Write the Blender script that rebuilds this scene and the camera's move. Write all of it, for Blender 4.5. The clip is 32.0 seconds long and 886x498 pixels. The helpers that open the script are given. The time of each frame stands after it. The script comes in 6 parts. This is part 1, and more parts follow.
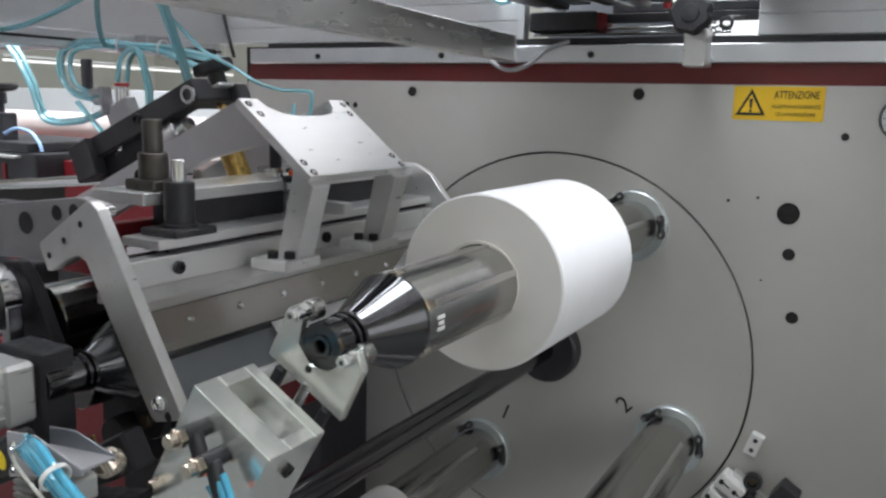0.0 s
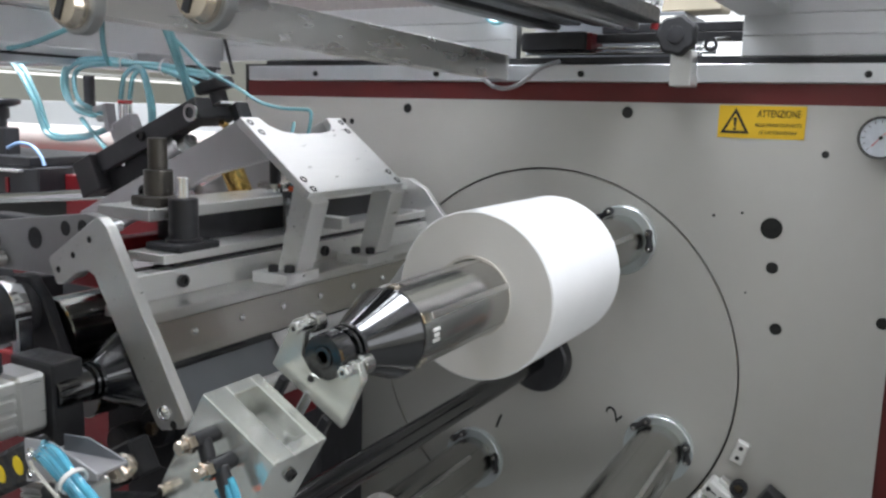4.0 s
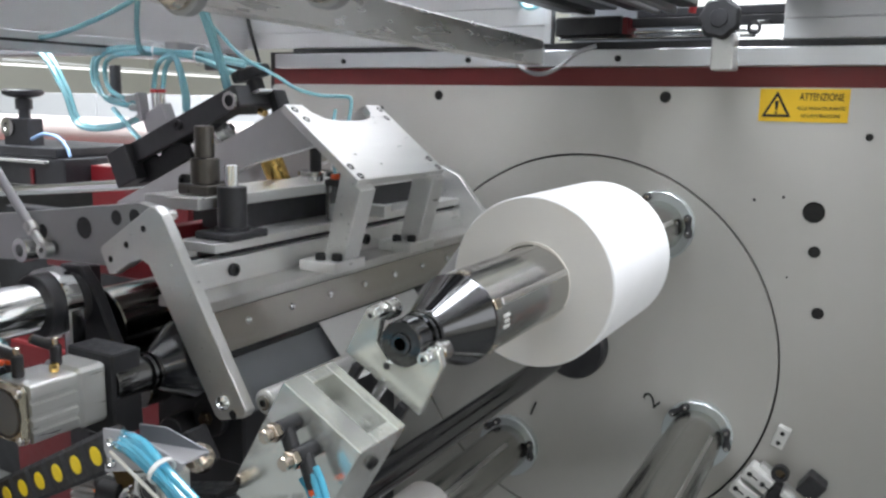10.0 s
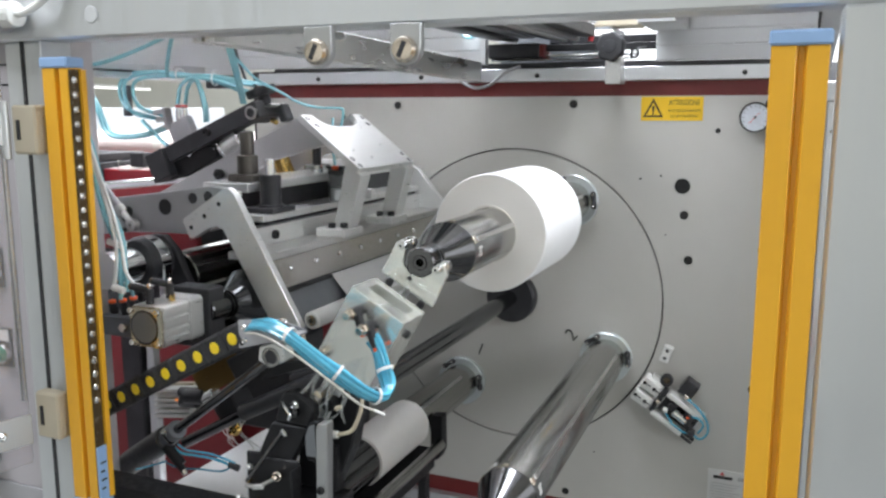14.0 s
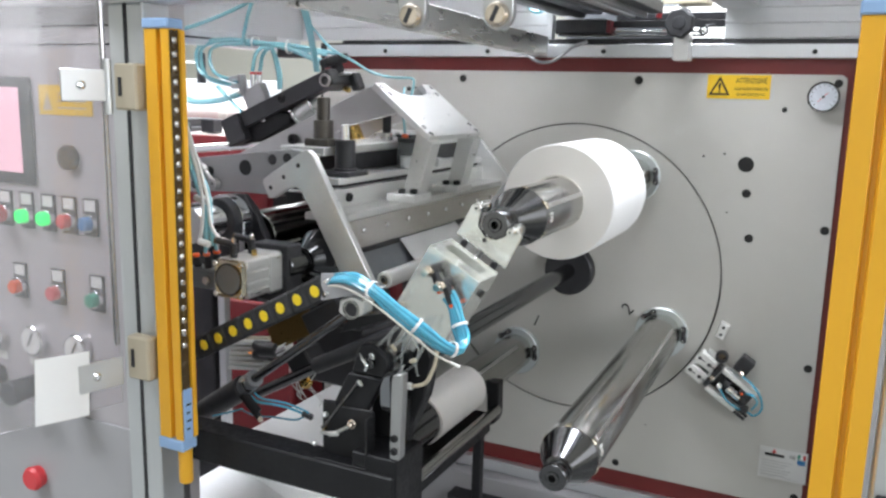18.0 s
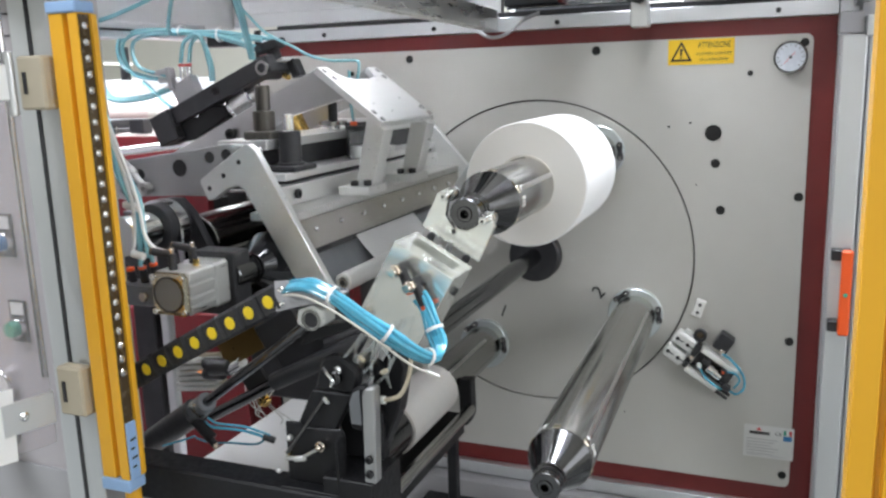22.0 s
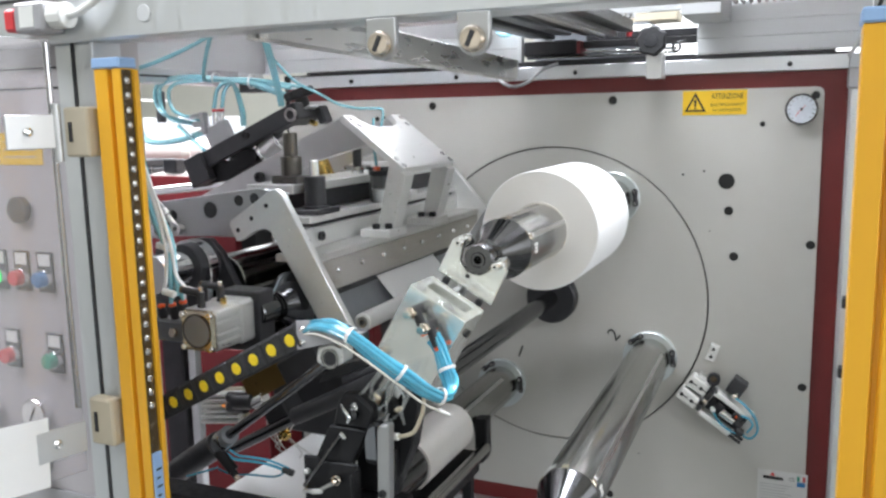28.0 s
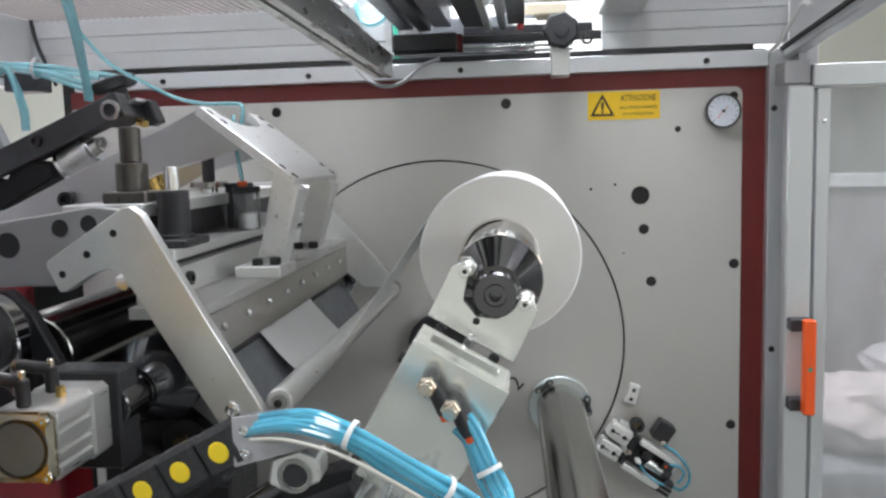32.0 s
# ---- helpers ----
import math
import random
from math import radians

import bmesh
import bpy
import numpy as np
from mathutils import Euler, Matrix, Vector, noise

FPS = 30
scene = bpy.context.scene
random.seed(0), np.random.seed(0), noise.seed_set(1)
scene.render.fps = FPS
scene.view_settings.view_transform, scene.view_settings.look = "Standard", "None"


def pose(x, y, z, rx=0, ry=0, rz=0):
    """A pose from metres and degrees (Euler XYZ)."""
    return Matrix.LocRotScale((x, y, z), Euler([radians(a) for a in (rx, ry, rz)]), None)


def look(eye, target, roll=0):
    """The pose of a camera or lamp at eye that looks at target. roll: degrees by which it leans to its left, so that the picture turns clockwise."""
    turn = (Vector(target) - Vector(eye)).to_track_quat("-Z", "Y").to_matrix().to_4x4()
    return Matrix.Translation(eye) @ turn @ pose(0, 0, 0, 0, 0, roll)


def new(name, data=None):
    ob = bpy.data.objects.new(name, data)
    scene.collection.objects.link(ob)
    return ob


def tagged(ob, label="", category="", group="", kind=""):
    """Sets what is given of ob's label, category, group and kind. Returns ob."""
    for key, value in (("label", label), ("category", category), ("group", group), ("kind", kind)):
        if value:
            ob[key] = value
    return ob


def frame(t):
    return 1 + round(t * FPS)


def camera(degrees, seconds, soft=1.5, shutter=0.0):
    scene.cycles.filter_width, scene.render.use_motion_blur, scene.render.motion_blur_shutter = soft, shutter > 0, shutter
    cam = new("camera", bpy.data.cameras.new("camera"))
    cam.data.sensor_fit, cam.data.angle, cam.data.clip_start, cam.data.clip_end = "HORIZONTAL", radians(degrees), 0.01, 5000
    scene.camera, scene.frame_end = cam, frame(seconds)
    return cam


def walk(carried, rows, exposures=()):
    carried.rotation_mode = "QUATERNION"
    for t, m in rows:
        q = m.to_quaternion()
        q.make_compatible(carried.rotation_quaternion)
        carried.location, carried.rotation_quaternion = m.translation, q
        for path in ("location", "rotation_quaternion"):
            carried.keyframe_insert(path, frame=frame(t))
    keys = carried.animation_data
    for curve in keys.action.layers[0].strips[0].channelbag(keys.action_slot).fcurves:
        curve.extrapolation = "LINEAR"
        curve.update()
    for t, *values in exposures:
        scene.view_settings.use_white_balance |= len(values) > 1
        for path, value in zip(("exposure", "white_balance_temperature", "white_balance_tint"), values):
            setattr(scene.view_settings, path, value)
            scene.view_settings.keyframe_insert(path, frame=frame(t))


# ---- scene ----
cam = camera(55.9, 32.0, soft=2.5)
PATH = [
    (0, (0.068, 0.071, 1.569), (-0.922, 1.779, 1.247), -0.0),
    (0.5, (0.075, 0.06, 1.573), (-0.92, 1.765, 1.257), 0.0),
    (1, (0.078, 0.045, 1.572), (-0.894, 1.764, 1.254), -0.1),
    (1.5, (0.08, 0.041, 1.574), (-0.876, 1.77, 1.264), -0.0),
    (2, (0.086, 0.04, 1.576), (-0.873, 1.77, 1.278), 0.1),
    (2.5, (0.084, 0.041, 1.579), (-0.879, 1.77, 1.292), 0.3),
    (3, (0.081, 0.039, 1.574), (-0.889, 1.767, 1.3), 0.4),
    (3.5, (0.087, 0.04, 1.581), (-0.894, 1.76, 1.299), 0.3),
    (5.5, (0.044, -0.054, 1.567), (-0.827, 1.71, 1.205), -2.0),
    (6, (0.011, -0.094, 1.558), (-0.757, 1.711, 1.167), -1.4),
    (6.5, (0.028, -0.025, 1.571), (-0.802, 1.761, 1.224), -1.1),
    (7, (0.027, 0.024, 1.56), (-0.844, 1.79, 1.211), -0.4),
    (7.5, (0.028, 0.022, 1.563), (-0.872, 1.774, 1.214), -0.5),
    (8, (0.022, 0.013, 1.566), (-0.909, 1.75, 1.225), -0.4),
    (8.5, (0.018, 0.008, 1.566), (-0.949, 1.727, 1.234), -0.1),
    (9, (0.021, 0.011, 1.566), (-0.947, 1.729, 1.234), -0.0),
    (9.5, (0.02, 0.008, 1.573), (-0.949, 1.726, 1.244), -0.2),
    (10, (0.02, 0.007, 1.575), (-0.951, 1.726, 1.254), -0.4),
    (10.5, (0.016, 0.003, 1.577), (-0.956, 1.723, 1.266), -0.5),
    (11, (0.025, -0.027, 1.574), (-0.905, 1.717, 1.264), -0.3),
    (11.5, (0.045, -0.115, 1.568), (-0.83, 1.657, 1.263), -1.8),
    (12, (0.09, -0.15, 1.564), (-0.751, 1.639, 1.26), -1.5),
    (12.5, (0.156, -0.184, 1.567), (-0.78, 1.555, 1.254), -0.4),
    (13, (0.166, -0.28, 1.581), (-0.749, 1.471, 1.268), -1.5),
    (13.5, (0.14, -0.398, 1.571), (-0.637, 1.421, 1.273), -1.5),
    (14, (0.131, -0.449, 1.575), (-0.656, 1.364, 1.266), -1.5),
    (14.5, (0.129, -0.463, 1.576), (-0.656, 1.348, 1.255), -0.9),
    (15, (0.114, -0.489, 1.561), (-0.702, 1.306, 1.23), -0.4),
    (15.5, (0.106, -0.51, 1.547), (-0.762, 1.258, 1.202), -0.6),
    (17.5, (0.109, -0.521, 1.556), (-0.777, 1.238, 1.21), -0.6),
    (18, (0.105, -0.514, 1.554), (-0.767, 1.251, 1.204), -0.1),
    (18.5, (0.111, -0.503, 1.554), (-0.736, 1.275, 1.204), -0.6),
    (19, (0.111, -0.497, 1.557), (-0.727, 1.286, 1.211), -0.7),
    (19.5, (0.068, -0.452, 1.551), (-0.73, 1.348, 1.202), 0.1),
    (20, (-0.035, -0.39, 1.556), (-0.717, 1.479, 1.357), 0.3),
    (20.5, (-0.11, -0.384, 1.56), (-0.742, 1.505, 1.381), -0.7),
    (21, (-0.089, -0.385, 1.551), (-0.7, 1.501, 1.284), -0.7),
    (21.5, (-0.025, -0.396, 1.536), (-0.704, 1.446, 1.154), -1.6),
    (22, (0.028, -0.412, 1.54), (-0.729, 1.4, 1.16), -3.3),
    (22.5, (0.045, -0.422, 1.542), (-0.724, 1.386, 1.17), -3.0),
    (23, (0.051, -0.441, 1.554), (-0.715, 1.368, 1.182), -3.4),
    (23.5, (0.054, -0.444, 1.556), (-0.705, 1.37, 1.193), -3.0),
    (24, (0.061, -0.443, 1.554), (-0.704, 1.37, 1.197), -2.7),
    (24.5, (0.06, -0.438, 1.55), (-0.716, 1.371, 1.196), -2.3),
    (25, (0.059, -0.442, 1.549), (-0.724, 1.364, 1.198), -2.3),
    (25.5, (0.056, -0.454, 1.555), (-0.738, 1.349, 1.209), -2.2),
    (26, (0.059, -0.458, 1.555), (-0.747, 1.341, 1.218), -2.4),
    (26.5, (0.061, -0.45, 1.561), (-0.746, 1.352, 1.242), -2.8),
    (28.5, (0.064, -0.456, 1.559), (-0.755, 1.345, 1.27), -2.5),
    (29, (0.054, -0.449, 1.553), (-0.769, 1.351, 1.264), -2.3),
    (29.5, (0.045, -0.433, 1.556), (-0.777, 1.366, 1.257), -2.2),
    (30, (-0.07, -0.326, 1.552), (-0.719, 1.545, 1.269), -2.2),
    (30.5, (-0.232, -0.242, 1.556), (-0.786, 1.67, 1.355), -4.2),
    (31, (-0.309, -0.177, 1.53), (-0.606, 1.791, 1.333), -4.0),
    (31.5, (-0.326, -0.15, 1.505), (-0.543, 1.827, 1.297), -3.9),
    (32, (-0.329, -0.152, 1.502), (-0.546, 1.824, 1.286), -3.2),
]
LEVEL = pose(0, 0, 1.5, 0, -1.6, 0) @ pose(0, 0, -1.5)
EXPOSURES = [(0, -0.47), (3, -0.43), (6, -0.18), (9, -0.15), (13, 0.06), (15, 0.24), (19, 0.37), (20.5, 0.22), (23, 0.37), (26, 0.39), (30, 0.23), (31, 0.14), (32, 0.02)]
walk(cam, [(t, LEVEL @ look(eye, target, roll)) for t, eye, target, roll in PATH], EXPOSURES)
# ---- light ----
world = bpy.data.worlds.new("hall_air")
scene.world = world
world.use_nodes = True
world.node_tree.nodes["Background"].inputs[0].default_value = (0.97, 0.97, 1.0, 1)
world.node_tree.nodes["Background"].inputs[1].default_value = 0.22


def area_lamp(name, eye, target, w, h, watts, colour=(1, 1, 1)):
    d = bpy.data.lights.new(name, "AREA")
    d.shape, d.size, d.size_y, d.energy, d.color = "RECTANGLE", w, h, watts, colour
    o = new(name, d)
    o.matrix_world = look(eye, target)
    return o


# Area lights hung inside the hall, standing in for window daylight.
area_lamp("window_light_right", (3.6, -0.6, 2.5), (-0.4, 1.0, 1.3), 3.0, 1.6, 48, (0.888, 0.932, 1.0))
area_lamp("window_light_back", (-1.6, 4.4, 3.0), (-0.6, 1.0, 1.4), 4.0, 1.4, 150, (0.888, 0.932, 1.0))
# Unseen lights added overhead to brighten roof, left side, back and front.
for lx, ly, watts in ((-0.6, 1.0, 208), (-3.0, 1.3, 170), (-3.6, 4.6, 115), (-2.2, -1.3, 110)):
    area_lamp("ceiling_tube_light", (lx, ly, 3.85), (lx, ly, 0), 2.4, 0.9, watts, (0.888, 0.932, 1.0))


# ---- materials ----
def mat(name, base, rough=0.5, metal=0.0, vary=0.08, scale=12.0, stretch=(1, 1, 1), bump=0.0, bump_scale=60.0,
        spec=0.5, coat=0.0, dark=None, dark_amount=0.0, trans=0.0, per_object=0.0, uneven=0.22):
    """Base colour with two scales of variation, rough wear and fine relief."""
    m = bpy.data.materials.new(name)
    m.use_nodes = True
    nt = m.node_tree
    n, l = nt.nodes, nt.links
    p = n["Principled BSDF"]
    tc = n.new("ShaderNodeTexCoord")
    mp = n.new("ShaderNodeMapping")
    mp.inputs["Scale"].default_value = stretch
    l.new(tc.outputs["Object"], mp.inputs["Vector"])
    big = n.new("ShaderNodeTexNoise")
    big.inputs["Scale"].default_value, big.inputs["Detail"].default_value = scale, 3.0
    fine = n.new("ShaderNodeTexNoise")
    fine.inputs["Scale"].default_value, fine.inputs["Detail"].default_value = scale * 9, 4.0
    for t in (big, fine):
        l.new(mp.outputs[0], t.inputs["Vector"])
    add = n.new("ShaderNodeMath")
    add.operation = "MULTIPLY_ADD"
    add.inputs[1].default_value = 0.45
    l.new(fine.outputs["Fac"], add.inputs[0])
    l.new(big.outputs["Fac"], add.inputs[2])
    rng = n.new("ShaderNodeMapRange")
    rng.inputs["From Min"].default_value, rng.inputs["From Max"].default_value = 0.4, 1.05
    rng.inputs["To Min"].default_value, rng.inputs["To Max"].default_value = 1 - vary, 1 + vary
    l.new(add.outputs[0], rng.inputs["Value"])
    hsv = n.new("ShaderNodeHueSaturation")
    hsv.inputs["Color"].default_value = (*base, 1)
    l.new(rng.outputs[0], hsv.inputs["Value"])
    colour = hsv.outputs[0]
    if dark:
        ramp = n.new("ShaderNodeMapRange")
        ramp.inputs["From Min"].default_value, ramp.inputs["From Max"].default_value = 0.52, 0.72
        ramp.inputs["To Max"].default_value = dark_amount
        l.new(big.outputs["Fac"], ramp.inputs["Value"])
        mix = n.new("ShaderNodeMix")
        mix.data_type = "RGBA"
        mix.inputs["B"].default_value = (*dark, 1)
        l.new(ramp.outputs[0], mix.inputs["Factor"])
        l.new(colour, mix.inputs["A"])
        colour = mix.outputs["Result"]
    if per_object:
        oi = n.new("ShaderNodeObjectInfo")
        r2 = n.new("ShaderNodeMapRange")
        r2.inputs["To Min"].default_value, r2.inputs["To Max"].default_value = 1 - per_object, 1 + per_object
        l.new(oi.outputs["Random"], r2.inputs["Value"])
        h2 = n.new("ShaderNodeHueSaturation")
        l.new(r2.outputs[0], h2.inputs["Value"])
        l.new(colour, h2.inputs["Color"])
        colour = h2.outputs[0]
    l.new(colour, p.inputs["Base Color"])
    rr = n.new("ShaderNodeMapRange")
    rr.inputs["From Min"].default_value, rr.inputs["From Max"].default_value = 0.3, 0.7
    rr.inputs["To Min"].default_value, rr.inputs["To Max"].default_value = max(0.02, rough * (1 - uneven)), min(1, rough * (1 + uneven))
    l.new(fine.outputs["Fac"], rr.inputs["Value"])
    l.new(rr.outputs[0], p.inputs["Roughness"])
    p.inputs["Metallic"].default_value = metal
    p.inputs["Specular IOR Level"].default_value = spec
    p.inputs["Coat Weight"].default_value = coat
    p.inputs["Transmission Weight"].default_value = trans
    if bump:
        bt = n.new("ShaderNodeTexNoise")
        bt.inputs["Scale"].default_value = bump_scale
        l.new(mp.outputs[0], bt.inputs["Vector"])
        bp = n.new("ShaderNodeBump")
        bp.inputs["Strength"].default_value, bp.inputs["Distance"].default_value = bump, 0.002
        l.new(bt.outputs["Fac"], bp.inputs["Height"])
        l.new(bp.outputs[0], p.inputs["Normal"])
    return m


def clear_mat(name, tint=(0.95, 0.97, 0.98), haze=0.08, rough=0.05, gloss=0.9):
    """Thin clear sheet: mostly see-through, with a dull haze and a gloss that grows at a slant."""
    m = bpy.data.materials.new(name)
    m.use_nodes = True
    n, l = m.node_tree.nodes, m.node_tree.links
    n.clear()
    out = n.new("ShaderNodeOutputMaterial")
    tr = n.new("ShaderNodeBsdfTransparent")
    tr.inputs[0].default_value = (*tint, 1)
    df = n.new("ShaderNodeBsdfDiffuse")
    df.inputs[0].default_value = (0.8, 0.82, 0.82, 1)
    gl = n.new("ShaderNodeBsdfGlossy")
    gl.inputs["Roughness"].default_value = rough
    tex = n.new("ShaderNodeTexNoise")
    tex.inputs["Scale"].default_value = 6
    mr = n.new("ShaderNodeMapRange")
    mr.inputs["To Min"].default_value, mr.inputs["To Max"].default_value = haze * 0.5, haze * 1.5
    l.new(tex.outputs["Fac"], mr.inputs["Value"])
    a = n.new("ShaderNodeMixShader")
    l.new(mr.outputs[0], a.inputs[0])
    l.new(tr.outputs[0], a.inputs[1])
    l.new(df.outputs[0], a.inputs[2])
    fr = n.new("ShaderNodeFresnel")
    fr.inputs[0].default_value = 1.45
    mu = n.new("ShaderNodeMath")
    mu.operation = "MULTIPLY"
    mu.inputs[1].default_value = gloss
    l.new(fr.outputs[0], mu.inputs[0])
    b = n.new("ShaderNodeMixShader")
    l.new(mu.outputs[0], b.inputs[0])
    l.new(a.outputs[0], b.inputs[1])
    l.new(gl.outputs[0], b.inputs[2])
    l.new(b.outputs[0], out.inputs[0])
    return m


def milky_mat(name, base, pass_share):
    """Milky sheet that lets daylight through from its other side."""
    m = bpy.data.materials.new(name)
    m.use_nodes = True
    n, l = m.node_tree.nodes, m.node_tree.links
    n.clear()
    out = n.new("ShaderNodeOutputMaterial")
    tl_ = n.new("ShaderNodeBsdfTranslucent")
    df = n.new("ShaderNodeBsdfDiffuse")
    tex = n.new("ShaderNodeTexNoise")
    tex.inputs["Scale"].default_value = 9
    hsv = n.new("ShaderNodeHueSaturation")
    hsv.inputs["Color"].default_value = (*base, 1)
    mr = n.new("ShaderNodeMapRange")
    mr.inputs["To Min"].default_value, mr.inputs["To Max"].default_value = 0.93, 1.07
    l.new(tex.outputs["Fac"], mr.inputs["Value"])
    l.new(mr.outputs[0], hsv.inputs["Value"])
    for s in (tl_, df):
        l.new(hsv.outputs[0], s.inputs[0])
    mx = n.new("ShaderNodeMixShader")
    mx.inputs[0].default_value = pass_share
    l.new(df.outputs[0], mx.inputs[1])
    l.new(tl_.outputs[0], mx.inputs[2])
    l.new(mx.outputs[0], out.inputs[0])
    return m


def glow_mat(name, colour, strength):
    m = bpy.data.materials.new(name)
    m.use_nodes = True
    p = m.node_tree.nodes["Principled BSDF"]
    p.inputs["Base Color"].default_value = (*colour, 1)
    p.inputs["Emission Color"].default_value = (*colour, 1)
    p.inputs["Emission Strength"].default_value = strength
    return m


PANEL = mat("panel_paint", (0.535, 0.525, 0.495), 0.40, vary=0.03, scale=3, bump=0.05, bump_scale=180, dark=(0.47, 0.46, 0.43), dark_amount=0.25)
DARKPANEL = mat("turret_paint", (0.515, 0.505, 0.475), 0.42, vary=0.03, scale=4, bump=0.05, bump_scale=180)
MAROON = mat("maroon_paint", (0.17, 0.018, 0.018), 0.4, vary=0.12, scale=8, dark=(0.1, 0.01, 0.01), dark_amount=0.4)
RED = mat("red_paint", (0.18, 0.007, 0.012), 0.4, vary=0.12, scale=6)
ALU = mat("milled_aluminium", (0.80, 0.80, 0.79), 0.35, 0.86, vary=0.06, scale=5, stretch=(4, 0.5, 4), dark=(0.70, 0.70, 0.70), dark_amount=0.5)
PLATEM = mat("dull_plate", (0.47, 0.475, 0.48), 0.40, 0.92, vary=0.08, scale=4, stretch=(1, 1, 2), dark=(0.38, 0.385, 0.39), dark_amount=0.6)
ALUB = mat("brushed_aluminium", (0.64, 0.635, 0.62), 0.30, 1.0, vary=0.05, scale=6, stretch=(6, 0.12, 6), uneven=0.10)
# Brownish dark base carries the dark surroundings that the apron reflects.
APRON = mat("apron_mirrored_brown", (0.50, 0.475, 0.44), 0.25, 1.0, vary=0.05, scale=3, stretch=(1, 0.3, 3), uneven=0.06)
ANOD = mat("anodised_profile", (0.66, 0.675, 0.69), 0.42, 0.75, vary=0.02, scale=5, stretch=(3, 3, 0.3))
STEEL = mat("ground_steel", (0.44, 0.435, 0.42), 0.22, 1.0, vary=0.10, scale=5, stretch=(9, 0.06, 9), dark=(0.32, 0.315, 0.305), dark_amount=0.5, uneven=0.12)
DARKSTEEL = mat("dark_steel", (0.125, 0.125, 0.13), 0.13, 0.97, vary=0.15, scale=6, stretch=(3, 0.3, 3))
CHROME = mat("chrome", (0.82, 0.83, 0.84), 0.10, 1.0, vary=0.06, scale=10)
ZINC = mat("zinc_plate", (0.82, 0.83, 0.79), 0.22, 0.78, vary=0.04, scale=3, dark=(0.85, 0.74, 0.81), dark_amount=0.75)
FLANGE = mat("flange_steel", (0.66, 0.71, 0.72), 0.36, 0.85, vary=0.05, scale=6, dark=(0.54, 0.60, 0.62), dark_amount=0.4)
BLACK = mat("black_anodised", (0.030, 0.030, 0.034), 0.42, 0.2, vary=0.25, scale=18, dark=(0.055, 0.055, 0.06), dark_amount=0.4)
GLOSSB = mat("polished_dark_roller", (0.30, 0.30, 0.285), 0.15, 1.0, vary=0.1, scale=8, uneven=0.05)
CARBLACK = mat("carriage_paint", (0.011, 0.011, 0.013), 0.5, 0.0, vary=0.3, scale=14, spec=0.3, dark=(0.024, 0.024, 0.028), dark_amount=0.4)
BLACKSTEEL = mat("blackened_steel", (0.016, 0.017, 0.022), 0.14, 0.2, vary=0.2, scale=8, spec=0.9)
STRUTM = mat("drawn_profile", (0.78, 0.775, 0.75), 0.28, 0.97, vary=0.04, scale=3, stretch=(2, 0.4, 2), uneven=0.06)
# Milled aluminium darkened for the dim machine inside that the legs mirror.
LEGM = mat("shaded_milled_leg", (0.55, 0.55, 0.55), 0.36, 0.97, vary=0.08, scale=4, stretch=(2, 1, 2), dark=(0.44, 0.44, 0.44), dark_amount=0.6)
COLM = mat("bronzed_column", (0.10, 0.092, 0.084), 0.34, 0.7, vary=0.12, scale=9)
# Dark colour stands for the shade inside the counterbores.
RECESS = mat("shaded_recess", (0.045, 0.045, 0.048), 0.5, 0.4, vary=0.2)
MILKTUBE = mat("milky_clear_tube", (0.88, 0.92, 0.93), 0.10, vary=0.1, scale=25, trans=0.80, coat=0.5)
RUBBER = mat("black_rubber", (0.024, 0.024, 0.027), 0.65, vary=0.2, scale=20)
YELLOW = mat("yellow_enamel", (0.82, 0.42, 0.025), 0.38, vary=0.05, scale=5)
DOT = mat("yellow_dot", (0.85, 0.62, 0.02), 0.5, vary=0.05)
SIGNY = mat("sign_yellow", (0.82, 0.52, 0.02), 0.5, vary=0.04)
SKYBLUE = mat("pale_blue_plastic", (0.30, 0.46, 0.72), 0.45, vary=0.06)
PAPER = mat("white_paper", (0.88, 0.88, 0.885), 0.85, vary=0.02, scale=20, bump=0.08, bump_scale=90)
PAPERFACE = mat("roll_end_paper", (0.84, 0.82, 0.79), 0.9, vary=0.02, scale=14, bump=0.10, bump_scale=400)
CARD = mat("core_card", (0.70, 0.67, 0.615), 0.85, vary=0.12, scale=26, bump=0.25, bump_scale=90, dark=(0.56, 0.53, 0.48), dark_amount=0.4)
BRONZE = mat("dark_bronze", (0.13, 0.10, 0.07), 0.3, 0.9, vary=0.1)
LENS = mat("curtain_lens", (0.80, 0.79, 0.76), 0.12, 0.8, vary=0.1)
LENSBACK = mat("lens_strip", (0.09, 0.06, 0.03), 0.25, 0.2, vary=0.2)
BRASS = mat("brass", (0.76, 0.52, 0.17), 0.25, 1.0, vary=0.1)
TUBE = mat("blue_tube", (0.40, 0.80, 0.88), 0.08, vary=0.12, scale=25, trans=0.5, coat=0.5, per_object=0.12)
TUBE2 = mat("deep_blue_tube", (0.13, 0.55, 0.76), 0.08, vary=0.15, scale=25, trans=0.40, coat=0.6, per_object=0.30)
CAPM = mat("polished_cap", (0.66, 0.60, 0.49), 0.24, 1.0, vary=0.08, scale=10)
DIAL = mat("gauge_dial", (0.62, 0.66, 0.72), 0.25, vary=0.05)
SLEEVE = mat("paper_sleeve", (0.82, 0.795, 0.775), 0.85, vary=0.06, scale=12, bump=0.2, bump_scale=70, dark=(0.76, 0.68, 0.62), dark_amount=0.35)
PLATEW = mat("printed_plate", (0.66, 0.66, 0.65), 0.4, vary=0.03, scale=8)
# Lighter and pinker for the guard door's haze in front of it.
CABPAINT = mat("hazed_control_paint", (0.43, 0.405, 0.42), 0.38, vary=0.03, scale=3)
